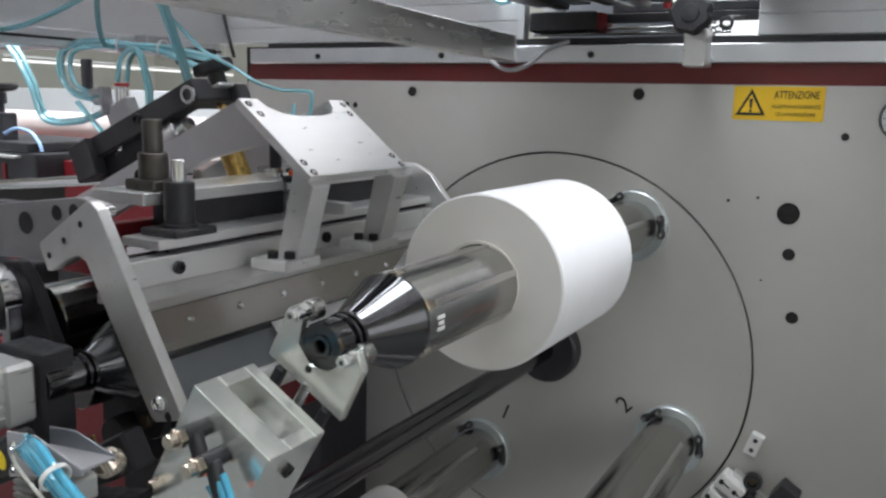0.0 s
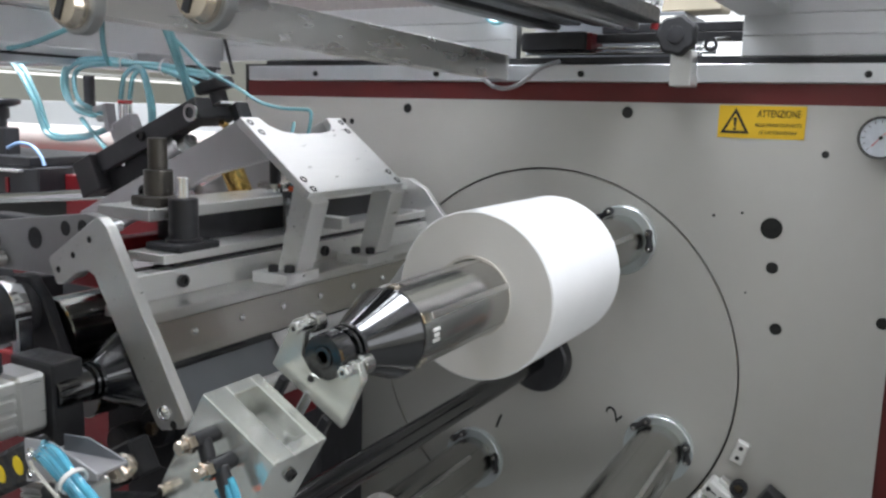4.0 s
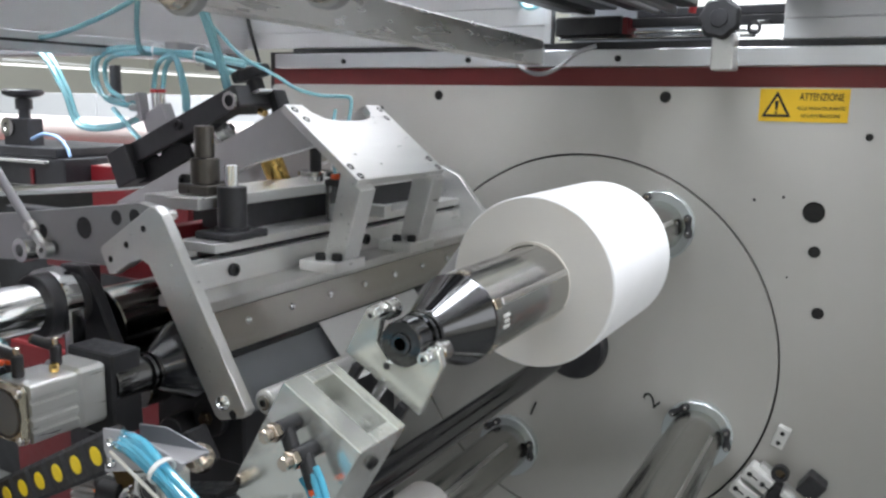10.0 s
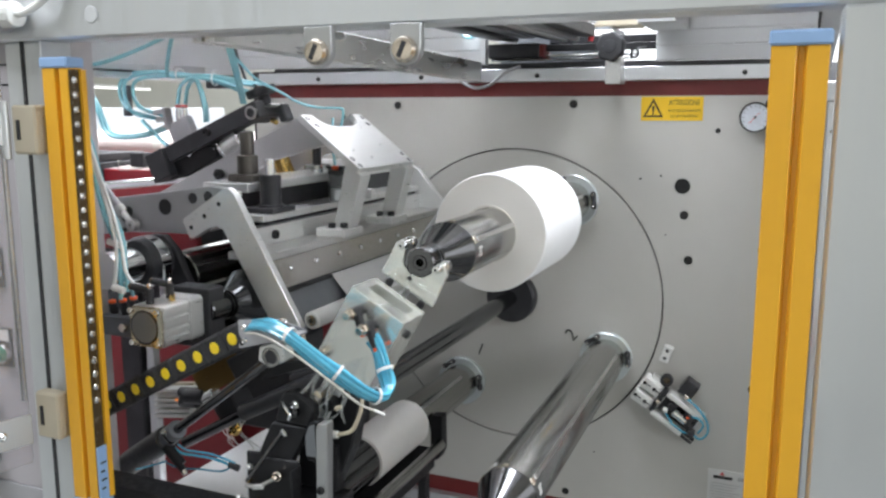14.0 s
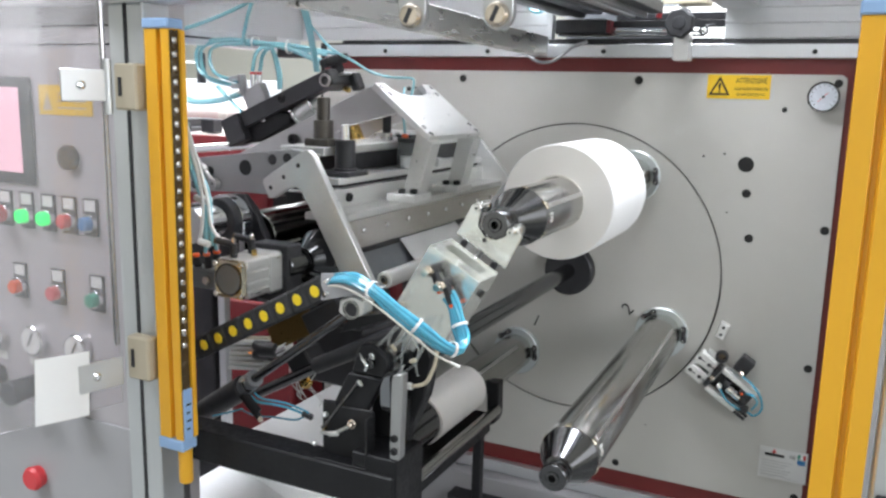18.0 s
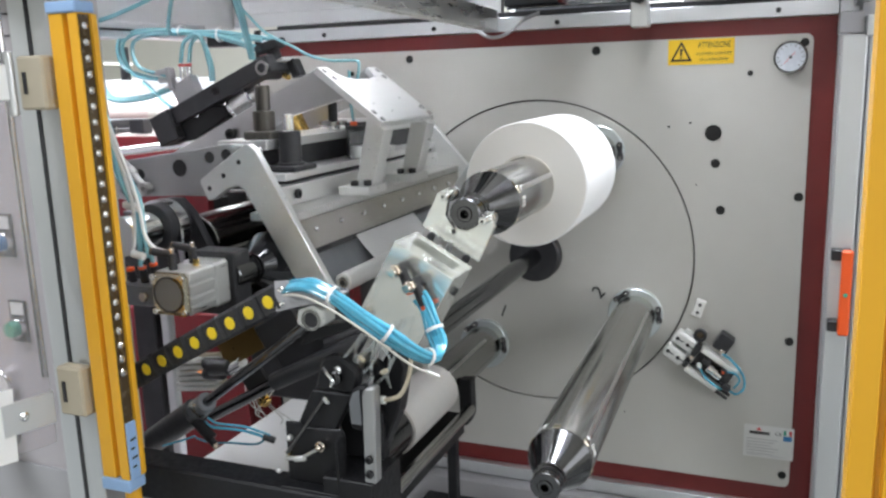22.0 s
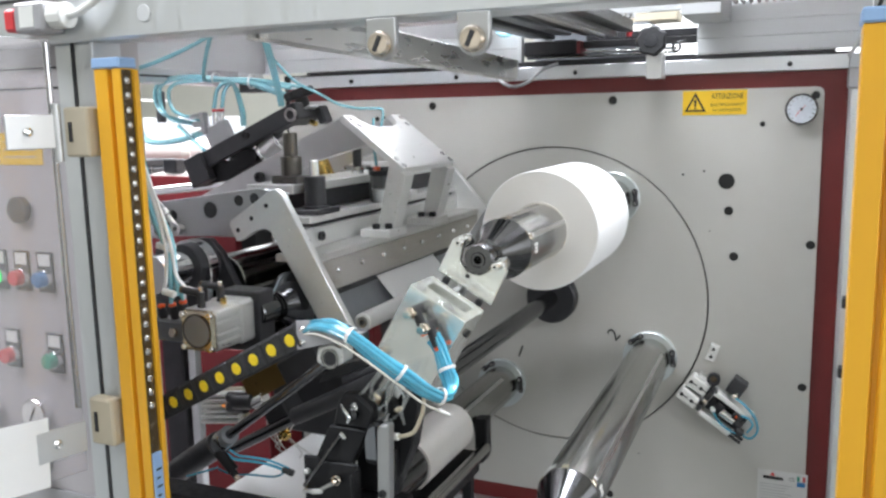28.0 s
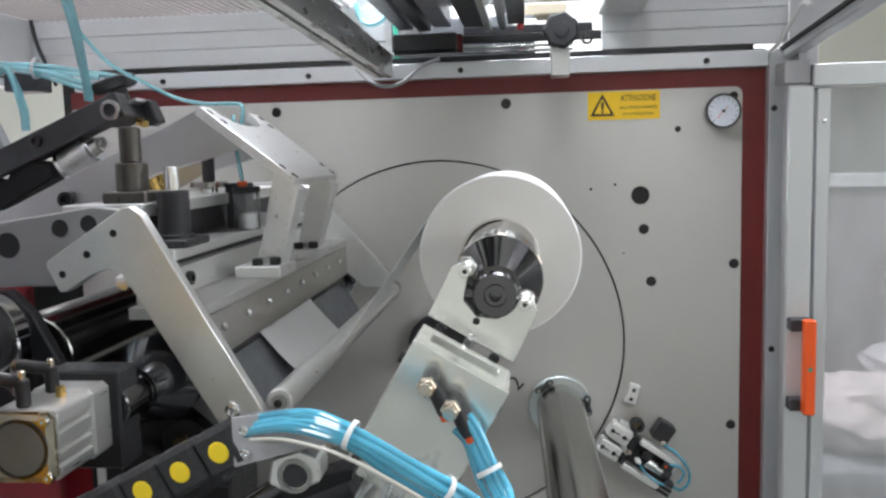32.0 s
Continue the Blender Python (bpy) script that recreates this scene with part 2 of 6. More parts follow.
BAG = mat("bag_film", (0.58, 0.53, 0.54), 0.4, vary=0.2, scale=14, bump=0.6, bump_scale=22)
COPPER = mat("nickelled_brass", (0.72, 0.63, 0.54), 0.22, 1.0, vary=0.1)
DULL = mat("dull_rose_sheet", (0.30, 0.265, 0.26), 0.6, vary=0.12, scale=2, dark=(0.24, 0.18, 0.19), dark_amount=0.7)
IVORY = mat("ivory_sheath", (0.52, 0.50, 0.45), 0.45, vary=0.06)
WHITEP = mat("white_plastic", (0.72, 0.72, 0.70), 0.45, vary=0.04)
CREAM = mat("beige_plastic", (0.52, 0.46, 0.35), 0.5, vary=0.05)
ORANGE = mat("orange_plastic", (0.80, 0.10, 0.015), 0.4, vary=0.04)
COVER = mat("cover_sheet", (0.60, 0.61, 0.62), 0.45, vary=0.03, scale=4)
CABINET = mat("cabinet_paint", (0.36, 0.355, 0.37), 0.4, vary=0.03, scale=3)
WALL = mat("hall_wall", (0.70, 0.69, 0.62), 0.9, vary=0.04, scale=2)
FLOORM = mat("hall_floor", (0.17, 0.175, 0.17), 0.5, vary=0.15, scale=3, dark=(0.11, 0.11, 0.11), dark_amount=0.5)
INK = mat("black_ink", (0.015, 0.015, 0.015), 0.6)
# Near black, put in for the shade inside holes and gaps.
HOLE = mat("hole_dark", (0.012, 0.012, 0.012), 0.6)
BOLTM = mat("blackened_bolt", (0.020, 0.020, 0.022), 0.45, 0.2, vary=0.2)
GREEN = mat("green_plastic", (0.03, 0.30, 0.20), 0.4)
BLUEB = mat("blue_plastic", (0.04, 0.20, 0.45), 0.4)
REDB = mat("red_plastic", (0.65, 0.05, 0.06), 0.4)
PINK = mat("pink_paper", (0.66, 0.57, 0.54), 0.8, vary=0.06, scale=6)
CLEAR = clear_mat("clear_sheet")
# Tint and haze stand in for reflections on the side door's pane.
CLEARD = clear_mat("reflection_tint_sheet", (0.74, 0.74, 0.76), 0.30, 0.08, 1.0)
# Pinkish haze holds the reflections that wash over the open guard door.
CLEARG = clear_mat("reflection_haze_sheet", (0.93, 0.90, 0.92), 0.14)
FLUTED = mat("flute_rib", (0.34, 0.31, 0.30), 0.5, vary=0.05)
FLUTEGAP = milky_mat("milky_sheet", (0.90, 0.89, 0.89), 0.8)
LAMPON = glow_mat("lamp_green", (0.0, 0.72, 0.12), 1.3)
TUBELIGHT = glow_mat("tube_light", (1.0, 1.0, 0.97), 1.5)
SCREEN = glow_mat("screen_pink", (0.80, 0.48, 0.56), 0.5)
AMBER = glow_mat("amber_led", (1.0, 0.30, 0.03), 1.5)
TRAY = mat("grey_tray", (0.22, 0.23, 0.25), 0.45, 0.6, vary=0.08, scale=6)
DAY = glow_mat("daylight_pane", (0.97, 0.98, 1.0), 1.25)

# ---- mesh tools ----
V = Vector
PLACE = {}


def box(x0, x1, y0, y1, z0, z1, bev=0.0):
    bm = bmesh.new()
    bmesh.ops.create_cube(bm, size=1)
    for v in bm.verts:
        v.co = V(((x0 + x1) / 2 + v.co.x * (x1 - x0), (y0 + y1) / 2 + v.co.y * (y1 - y0), (z0 + z1) / 2 + v.co.z * (z1 - z0)))
    if bev:
        bmesh.ops.bevel(bm, geom=bm.edges[:], offset=bev, segments=1, affect="EDGES")
    return bm


def turned(bm, m):
    bmesh.ops.transform(bm, matrix=m, verts=bm.verts[:])
    return bm


def obox(c, size, m, bev=0.0):
    """A box of that size about its middle, turned by m and set down at c."""
    sx, sy, sz = (s / 2 for s in size)
    return turned(box(-sx, sx, -sy, sy, -sz, sz, bev), Matrix.Translation(c) @ m.to_4x4())


def join(*bms):
    out = bmesh.new()
    for b in bms:
        me = bpy.data.meshes.new("tmp")
        b.to_mesh(me)
        b.free()
        out.from_mesh(me)
        bpy.data.meshes.remove(me)
    return out


def frame_of(d):
    return V(d).normalized().to_track_quat("Z", "Y").to_matrix().to_4x4()


def lathe(p, d, profile, seg=40, closed=True):
    """Rings of (along, radius) about the axis from p in the direction d."""
    m = Matrix.Translation(p) @ frame_of(d)
    bm = bmesh.new()
    rings = []
    for a, r in profile:
        rings.append([bm.verts.new(m @ V((r * math.cos(2 * math.pi * i / seg), r * math.sin(2 * math.pi * i / seg), a))) for i in range(seg)])
    for r0, r1 in zip(rings, rings[1:]):
        for i in range(seg):
            bm.faces.new((r0[i], r0[(i + 1) % seg], r1[(i + 1) % seg], r1[i]))
    if closed:
        bm.faces.new(rings[0][::-1])
        bm.faces.new(rings[-1])
    bmesh.ops.recalc_face_normals(bm, faces=bm.faces[:])
    return bm


def rod(p0, p1, r, seg=24, ch=None):
    d = V(p1) - V(p0)
    n = d.length
    c = min(0.0015, r * 0.15, n * 0.2) if ch is None else ch
    return lathe(p0, d, [(0, r - c), (c, r), (n - c, r), (n, r - c)], seg)


def ring(p, d, r0, r1, h, seg=48):
    m = 0.06 * (r1 - r0)
    return lathe(p, d, [(0, r0), (0, r1 - m), (m, r1), (h - m, r1), (h, r1 - m), (h, r0), (0, r0)], seg, closed=False)


def plate(points, y0, y1, bev=0.001):
    """A polygon in x and z, as thick as y0 to y1."""
    bm = bmesh.new()
    a = [bm.verts.new((x, y0, z)) for x, z in points]
    f = bm.faces.new(a)
    e = bmesh.ops.extrude_face_region(bm, geom=[f])
    for g in e["geom"]:
        if isinstance(g, bmesh.types.BMVert):
            g.co.y = y1
    bmesh.ops.recalc_face_normals(bm, faces=bm.faces[:])
    if bev:
        bmesh.ops.bevel(bm, geom=bm.edges[:], offset=bev, segments=1, affect="EDGES")
    return bm


def prism(points, a0, a1, to, bev=0.0):
    """A polygon of (p, q), as deep as a0 to a1; to(p, q, a) gives the place."""
    bm = bmesh.new()
    lo = [bm.verts.new(to(p, q, a0)) for p, q in points]
    hi = [bm.verts.new(to(p, q, a1)) for p, q in points]
    bm.faces.new(lo)
    bm.faces.new(hi[::-1])
    k = len(points)
    for i in range(k):
        bm.faces.new((lo[i], hi[i], hi[(i + 1) % k], lo[(i + 1) % k]))
    bmesh.ops.recalc_face_normals(bm, faces=bm.faces[:])
    if bev:
        bmesh.ops.bevel(bm, geom=bm.edges[:], offset=bev, segments=1, affect="EDGES")
    return bm


def spline(points, steps=8):
    p = [V(q) for q in points]
    p = [p[0] * 2 - p[1], *p, p[-1] * 2 - p[-2]]
    out = []
    for i in range(1, len(p) - 2):
        a, b, c, d = p[i - 1:i + 3]
        for s in range(steps):
            t = s / steps
            out.append(0.5 * (2 * b + (c - a) * t + (2 * a - 5 * b + 4 * c - d) * t * t + (3 * b - a - 3 * c + d) * t ** 3))
    return out + [p[-2]]


def hose(points, r, seg=10, steps=8):
    path = spline(points, steps)
    bm = bmesh.new()
    rings, up = [], V((0.13, 0.21, 0.97))
    for i, q in enumerate(path):
        d = (path[min(i + 1, len(path) - 1)] - path[max(i - 1, 0)]).normalized()
        s = d.cross(up).normalized()
        up = s.cross(d).normalized()
        rings.append([bm.verts.new(q + r * (math.cos(2 * math.pi * k / seg) * s + math.sin(2 * math.pi * k / seg) * up)) for k in range(seg)])
    for r0, r1 in zip(rings, rings[1:]):
        for k in range(seg):
            bm.faces.new((r0[k], r0[(k + 1) % seg], r1[(k + 1) % seg], r1[k]))
    bm.faces.new(rings[0][::-1])
    bm.faces.new(rings[-1])
    bmesh.ops.recalc_face_normals(bm, faces=bm.faces[:])
    return bm


def mesh_of(bm, material, name, base=(0, 0, 0)):
    bmesh.ops.translate(bm, vec=-V(base), verts=bm.verts[:])
    me = bpy.data.meshes.new(name)
    bm.to_mesh(me)
    bm.free()
    me.materials.append(material)
    me.polygons.foreach_set("use_smooth", [True] * len(me.polygons))
    me.set_sharp_from_angle(angle=radians(26))
    return me


def thing(name, base, label, category, group="", kind=""):
    ob = new(name)
    ob.location = base
    ob.empty_display_size = 0.02
    PLACE[ob] = V(base)
    return tagged(ob, label, category, group, kind)


def part(name, bm, material, parent, label=""):
    base = PLACE[parent]
    ob = new(name, mesh_of(bm, material, name, base))
    ob.parent = parent
    PLACE[ob] = base
    return tagged(ob, label)


def solid(name, bm, material, label, category, group="", kind=""):
    vs = [v.co for v in bm.verts]
    base = V((sum(v.x for v in vs) / len(vs), sum(v.y for v in vs) / len(vs), min(v.z for v in vs)))
    ob = new(name, mesh_of(bm, material, name, base))
    ob.location = base
    PLACE[ob] = base
    return tagged(ob, label, category, group, kind)


SHARED = {}


def piece(name, key, make, material, parent, m, label=""):
    """A part on a mesh shared by all of its key, set by the matrix m in the world."""
    if key not in SHARED:
        SHARED[key] = mesh_of(make(), material, key)
    ob = new(name, SHARED[key])
    ob.parent = parent
    ob.matrix_local = Matrix.Translation(-PLACE[parent]) @ m
    PLACE[ob] = PLACE[parent]
    return tagged(ob, label)


def screw(parent, p, d, r=0.006, name="screw", material=None):
    """A socket screw whose head stands at p and looks along d."""
    material = material or BOLTM

    def make():
        return lathe((0, 0, 0), (0, 0, 1), [(-0.3, 0.9), (0, 1), (0.62, 1), (0.75, 0.9), (0.75, 0.52), (0.3, 0.5), (0.3, 0.05)], 16)
    return piece(name, "socket_screw_" + material.name, make, material, parent, Matrix.Translation(p) @ frame_of(d) @ Matrix.Scale(r, 4))


def pan_screw(parent, p, d, r=0.006, name="screw", material=None):
    material = material or CHROME

    def make():
        return lathe((0, 0, 0), (0, 0, 1), [(-0.3, 1.0), (0.1, 1.0), (0.4, 0.85), (0.55, 0.5), (0.3, 0.3), (0.3, 0.04)], 16)
    return piece(name, "pan_screw_" + material.name, make, material, parent, Matrix.Translation(p) @ frame_of(d) @ Matrix.Scale(r, 4))


def words(text, size, m, material, parent, name="lettering"):
    cu = bpy.data.curves.new(name, "FONT")
    cu.body, cu.size, cu.extrude, cu.align_x, cu.align_y = text, size, 0.0002, "CENTER", "CENTER"
    tmp = new(name, cu)
    me = bpy.data.meshes.new_from_object(tmp.evaluated_get(bpy.context.evaluated_depsgraph_get()))
    bpy.data.objects.remove(tmp)
    bpy.data.curves.remove(cu)
    me.materials.clear()
    me.materials.append(material)
    ob = new(name, me)
    ob.parent = parent
    ob.matrix_local = Matrix.Translation(-PLACE[parent]) @ m
    PLACE[ob] = PLACE[parent]
    return ob


FACE = Matrix.Rotation(math.pi / 2, 4, "X")  # lettering that stands upright and faces -y

# ---- the hall ----
def setting(name, bm, material, label, category):
    return solid(name, bm, material, label, category, kind="structure")


setting("floor", box(-9, 5, -5, 8, -0.1, 0), FLOORM, "grey worn concrete hall floor", "floor")
setting("wall_north", box(-9, 5, 8, 8.2, 0, 4.2), WALL, "cream painted wall behind the machine", "wall")
setting("wall_south", box(-9, 5, -5.2, -5, 0, 4.2), WALL, "cream painted wall behind the camera", "wall")
setting("wall_west", box(-9.2, -9, -5, 8, 0, 4.2), WALL, "cream painted wall at the hall's end", "wall")
setting("wall_east", box(5, 5.2, -5, 8, 0, 4.2), WALL, "cream painted wall with tall windows", "wall")
setting("ceiling", box(-9, 5, -5, 8, 4.2, 4.3), WALL, "white hall ceiling", "ceiling")
for k, (a, b) in enumerate(((-3.0, -0.4), (0.4, 3.0))):
    w = thing(f"window_{k + 1}", (4.98, (a + b) / 2, 1.4), "bright hall window with a thin white frame", "window", kind="structure")
    part("pane", box(4.975, 4.985, a, b, 1.4, 3.4), DAY, w)
    for z in (1.36, 3.4):
        part("window_frame", box(4.95, 4.995, a - 0.05, b + 0.05, z, z + 0.05), WHITEP, w)
# bright opening and low wall far behind, seen over and beside the machine
w = thing("window_3", (-1.0, 7.97, 1.6), "wide bright window behind the machine", "window", kind="structure")
part("pane", box(-2.6, 2.2, 7.955, 7.965, 1.75, 3.6), DAY, w)
part("window_frame", box(-2.65, 2.25, 7.94, 7.99, 1.70, 1.75), WHITEP, w)
lamp = thing("tube_lamp", (-6.5, 5.6, 1.80), "long white fluorescent tube lamp along the far wall", "lamp")
part("tube", rod((-6.15, 4.05, 1.80), (-6.87, 7.26, 1.80), 0.008), TUBELIGHT, lamp)
part("holder", rod((-6.15, 4.05, 1.835), (-6.87, 7.26, 1.820), 0.011), WHITEP, lamp)
for lx, ly in ((-6.2, 4.25), (-6.83, 7.1)):
    part("hanger", rod((lx, ly, 1.84), (lx, ly, 4.2), 0.006, 8), WHITEP, lamp)
bc = thing("storage_cabinet", (-4.2, 3.2, 0.0), "pale grey storage cabinet in the hall", "cabinet")
part("body", box(-5.2, -3.77, 3.0, 3.6, 0.0, 1.585, 0.004), COVER, bc)
part("body", box(-3.762, -3.0, 3.0, 3.6, 0.0, 1.585, 0.004), COVER, bc)
setting("partition", box(0.25, 4.0, 3.0, 3.05, 0.0, 1.34), DULL, "dull rose partition beyond the side door", "wall")
setting("trim", box(0.25, 4.0, 2.97, 3.06, 1.3405, 1.39, 0.003), WHITEP, "white top rail of the partition", "trim")

# ---- the machine's side panel ----
C = (-0.515, 1.117)
RT = 0.368


def holed(x0, x1, z0, z1, y0, y1, c, r, rc=0.014):
    """A rounded rectangular sheet with a round hole."""
    out = []
    for (cx, cz), a0 in zip(((x1 - rc, z1 - rc), (x0 + rc, z1 - rc), (x0 + rc, z0 + rc), (x1 - rc, z0 + rc)), (0, 90, 180, 270)):
        out += [(cx + rc * math.cos(radians(a0 + s)), cz + rc * math.sin(radians(a0 + s))) for s in (0, 30, 60, 90)]
    rim = []
    for (ax, az), (bx, bz) in zip(out, out[1:] + out[:1]):
        n = max(1, int(math.hypot(bx - ax, bz - az) / 0.05))
        rim += [(ax + (bx - ax) * i / n, az + (bz - az) * i / n) for i in range(n)]
    rim.sort(key=lambda p: math.atan2(p[1] - c[1], p[0] - c[0]))
    hole = [(c[0] + r * math.cos(a), c[1] + r * math.sin(a)) for a in (math.atan2(p[1] - c[1], p[0] - c[0]) for p in rim)]
    bm = bmesh.new()
    k = len(rim)
    a, b, d, e = ([bm.verts.new((x, y, z)) for x, z in ps] for ps, y in ((rim, y0), (hole, y0), (rim, y1), (hole, y1)))
    for i in range(k):
        j = (i + 1) % k
        bm.faces.new((a[i], a[j], b[j], b[i]))
        bm.faces.new((d[i], e[i], e[j], d[j]))
        bm.faces.new((a[i], d[i], d[j], a[j]))
        bm.faces.new((b[i], b[j], e[j], e[i]))
    bmesh.ops.recalc_face_normals(bm, faces=bm.faces[:])
    return bm


panel = thing("side_panel", (-0.6, 1.52, 0.5), "beige painted machine side plate in a maroon frame", "machine panel")
part("plate", holed(-1.27, 0.0725, 0.602, 1.608, 1.5, 1.512, C, RT), PANEL, panel)
# Dark sheet added behind the plate so the turret's gap reads shaded.
part("backing", box(-1.30, 0.12, 1.532, 1.55, 0.5, 1.68), HOLE, panel)
part("upper_frame", box(-1.27, 0.117, 1.509, 1.53, 1.602, 1.642), MAROON, panel, "maroon painted frame")
part("side_frame", box(0.068, 0.117, 1.5085, 1.53, 0.60, 1.602), MAROON, panel, "maroon painted frame")
part("lower_frame", box(-1.27, 0.117, 1.509, 1.53, 0.556, 0.606), MAROON, panel, "maroon painted frame")
part("upper_strip", box(-1.25, 0.116, 1.488, 1.53, 1.6425, 1.673, 0.0015), ANOD, panel, "pale aluminium strip")
part("side_strip", box(0.1175, 0.153, 1.488, 1.53, 0.53, 1.673, 0.0015), ANOD, panel, "pale aluminium strip")
part("lower_strip", box(-1.25, 0.116, 1.488, 1.53, 0.525, 0.5555, 0.0015), ANOD, panel, "pale aluminium strip")
part("gasket", box(-1.20, 0.09, 1.492, 1.52, 1.6735, 1.684), RUBBER, panel, "black rubber gasket")
for x, z in ((0.003, 1.656), (-0.460, 1.656), (-0.761, 1.656), (-1.06, 1.656), (0.127, 1.564), (0.129, 1.104), (0.13, 0.70)):
    screw(panel, (x, 1.488, z), (0, -1, 0), 0.0055)
for x, z, r in ((-0.833, 1.588, 0.0095), (-0.374, 1.590, 0.0098), (-0.1175, 1.406, 0.0175), (-0.111, 1.340, 0.0098), (-0.097, 1.237, 0.0098),
                (-0.047, 1.531, 0.0058), (0.060, 1.270, 0.0095), (0.057, 0.949, 0.0092), (0.056, 1.590, 0.0085), (-0.370, 0.623, 0.009),
                (0.057, 0.631, 0.009), (-0.212, 1.420, 0.0028), (-0.166, 1.428, 0.0026), (-0.150, 1.293, 0.0018), (-0.30, 0.74, 0.0018),
                (-0.993, 1.558, 0.006), (-0.972, 1.558, 0.006)):
    part("bore", lathe((x, 1.4992, z), (0, 1, 0), [(0, r), (0, r * 0.86), (0.0012, r * 0.8), (0.0014, r * 0.1)], 28), HOLE, panel, "dark round bore")

turret = thing("turret_disc", (C[0], 1.5, C[1] - RT), "large beige round turret plate with numbered stations", "turret")
part("disc", lathe((C[0], 1.5005, C[1]), (0, 1, 0), [(0, RT - 0.0048), (0.001, RT - 0.0038), (0.012, RT - 0.0038)], 128), DARKPANEL, turret)
part("hub", lathe((C[0], 1.5, C[1]), (0, -1, 0), [(0, 0.062), (0.026, 0.062), (0.03, 0.058), (0.03, 0.03)], 48), BLACK, turret, "black round hub")
part("centre_rod", rod((C[0], 1.47, C[1]), (C[0], 0.72, C[1]), 0.019), DARKSTEEL, turret, "dark steel centre rod")
for t, x, z, a in (("1", -0.602, 0.967, -20), ("2", -0.364, 1.032, 48)):
    words(t, 0.045, Matrix.Translation((x, 1.4990, z)) @ FACE @ Matrix.Rotation(radians(a), 4, "Z"), INK, turret, "station_number")


def mandrel(x, z, label, body, tip, y_end=0.60, lugs=True, phase=25, rad=0.0455, nose=0.104, stub=0.038, lean=0.0):
    m = thing("winding_mandrel", (x, 1.485, z), label, "mandrel", group="turret mandrels")
    part("flange", lathe((x, 1.5, z), (0, -1, 0), [(0, 0.0625), (0.013, 0.0625), (0.015, 0.0605), (0.015, 0.04)], 56), FLANGE, m, "zinc plated round flange")
    for a in (5, 125, 245):
        d = V((math.cos(radians(a)), 0, math.sin(radians(a))))
        e = V((-d.z, 0, d.x)) * 0.014
        c = V((x, 1.479, z)) + d * 0.0545
        shoe = part("clamp_shoe", lathe(c - e, e, [(-0.007, 0.002), (-0.005, 0.0055), (0, 0.0075), (0.006, 0.0068), (0.012, 0.0050), (0.016, 0.0050), (0.022, 0.0068), (0.028, 0.0075), (0.033, 0.0055), (0.035, 0.002)], 16), BLACK, m, "black clamp shoe")
        for k in (-1, 1):
            part("shoe_screw", rod(c + e * k + V((0, -0.006, 0)), c + e * k + V((0, -0.0095, 0)), 0.0036, 12), STEEL, shoe)
    y0 = y_end + nose
    part("body", lathe((x, 1.485, z), (0, -1, 0), [(0, rad), (1.485 - y0 - 0.002, rad), (1.485 - y0, rad - 0.0008)], 72), body, m)
    part("cone", lathe((x, y0, z), (0, -1, 0), [(0, rad + 0.0010), (0.004, rad + 0.0010), (0.006, rad), (nose - stub - 0.002, 0.0225), (nose - stub + 0.002, 0.0205)], 72), tip, m, "dark polished cone")
    part("neck", lathe((x, y_end + stub, z), (0, -1, 0), [(0, 0.0235), (0.004, 0.0235), (0.0048, 0.0200), (0.0075, 0.0200), (0.0083, 0.0225), (0.0115, 0.0225), (0.0123, 0.0185), (0.018, 0.0185)], 40), DARKSTEEL, m, "dark grooved neck")
    n = stub - 0.016
    part("nose", lathe((x, y_end + n, z), (0, -1, 0), [(0, 0.019), (0.002, 0.0215), (n - 0.002, 0.0215), (n, 0.0200), (n, 0.0110), (n - 0.003, 0.0105), (n - 0.003, 0.0060), (n - 0.014, 0.0055), (n - 0.014, 0.001)], 48), DARKSTEEL, m, "dark steel nose")
    part("bore_ring", ring((x, y_end + 0.0005, z), (0, -1, 0), 0.0062, 0.0098, 0.002, 32), DARKSTEEL, m)
    if lugs:
        for k in range(6):
            a = radians(phase + 60 * k)
            d = V((math.cos(a), 0, math.sin(a)))
            turn = Matrix.Rotation(-a, 3, "Y")
            part("expanding_lug", obox(V((x, (y0 + 1.44) / 2, z)) + d * (rad - 0.0012), (0.005, 1.40 - y0, 0.0075), turn, 0.0012), STEEL if k % 2 else ALUB, m, "flat steel lug")
            part("lug_end", obox(V((x, y0 + 0.006, z)) + d * (rad - 0.0005), (0.006, 0.012, 0.011), turn, 0.001), CAPM, m, "bright lug end")
            for j in range(3 if k % 2 else 0):
                b = a + radians(28 + j * 7)
                part("label_mark", obox((x + (rad + 0.0003) * math.cos(b), y0 + 0.022, z + (rad + 0.0003) * math.sin(b)), (0.0012, 0.014 - 0.004 * (j == 1), 0.0036), Matrix.Rotation(-b, 3, "Y")), WHITEP, m, "small white mark")
    m.rotation_euler.z = radians(lean)
    return m


M0, M1, M2, M3 = (-0.3695, 1.3625), (-0.651, 0.881), (-0.277, 0.987), (-0.7435, 1.2565)
mandrel(*M0, "polished steel winding mandrel carrying the paper roll", STEEL, DARKSTEEL, y_end=0.614, lean=0.43)
mandrel(*M1, "steel winding mandrel with an empty card core", STEEL, DARKSTEEL, y_end=0.64, phase=50)
mandrel(*M2, "bare polished steel winding mandrel", STEEL, DARKSTEEL, y_end=0.612, phase=37, rad=0.0470, nose=0.092, stub=0.030, lean=1.45)
mandrel(*M3, "blackened winding mandrel behind the air cylinder", BLACKSTEEL, BLACKSTEEL, y_end=0.605, lugs=False, rad=0.048, nose=0.112, stub=0.061)

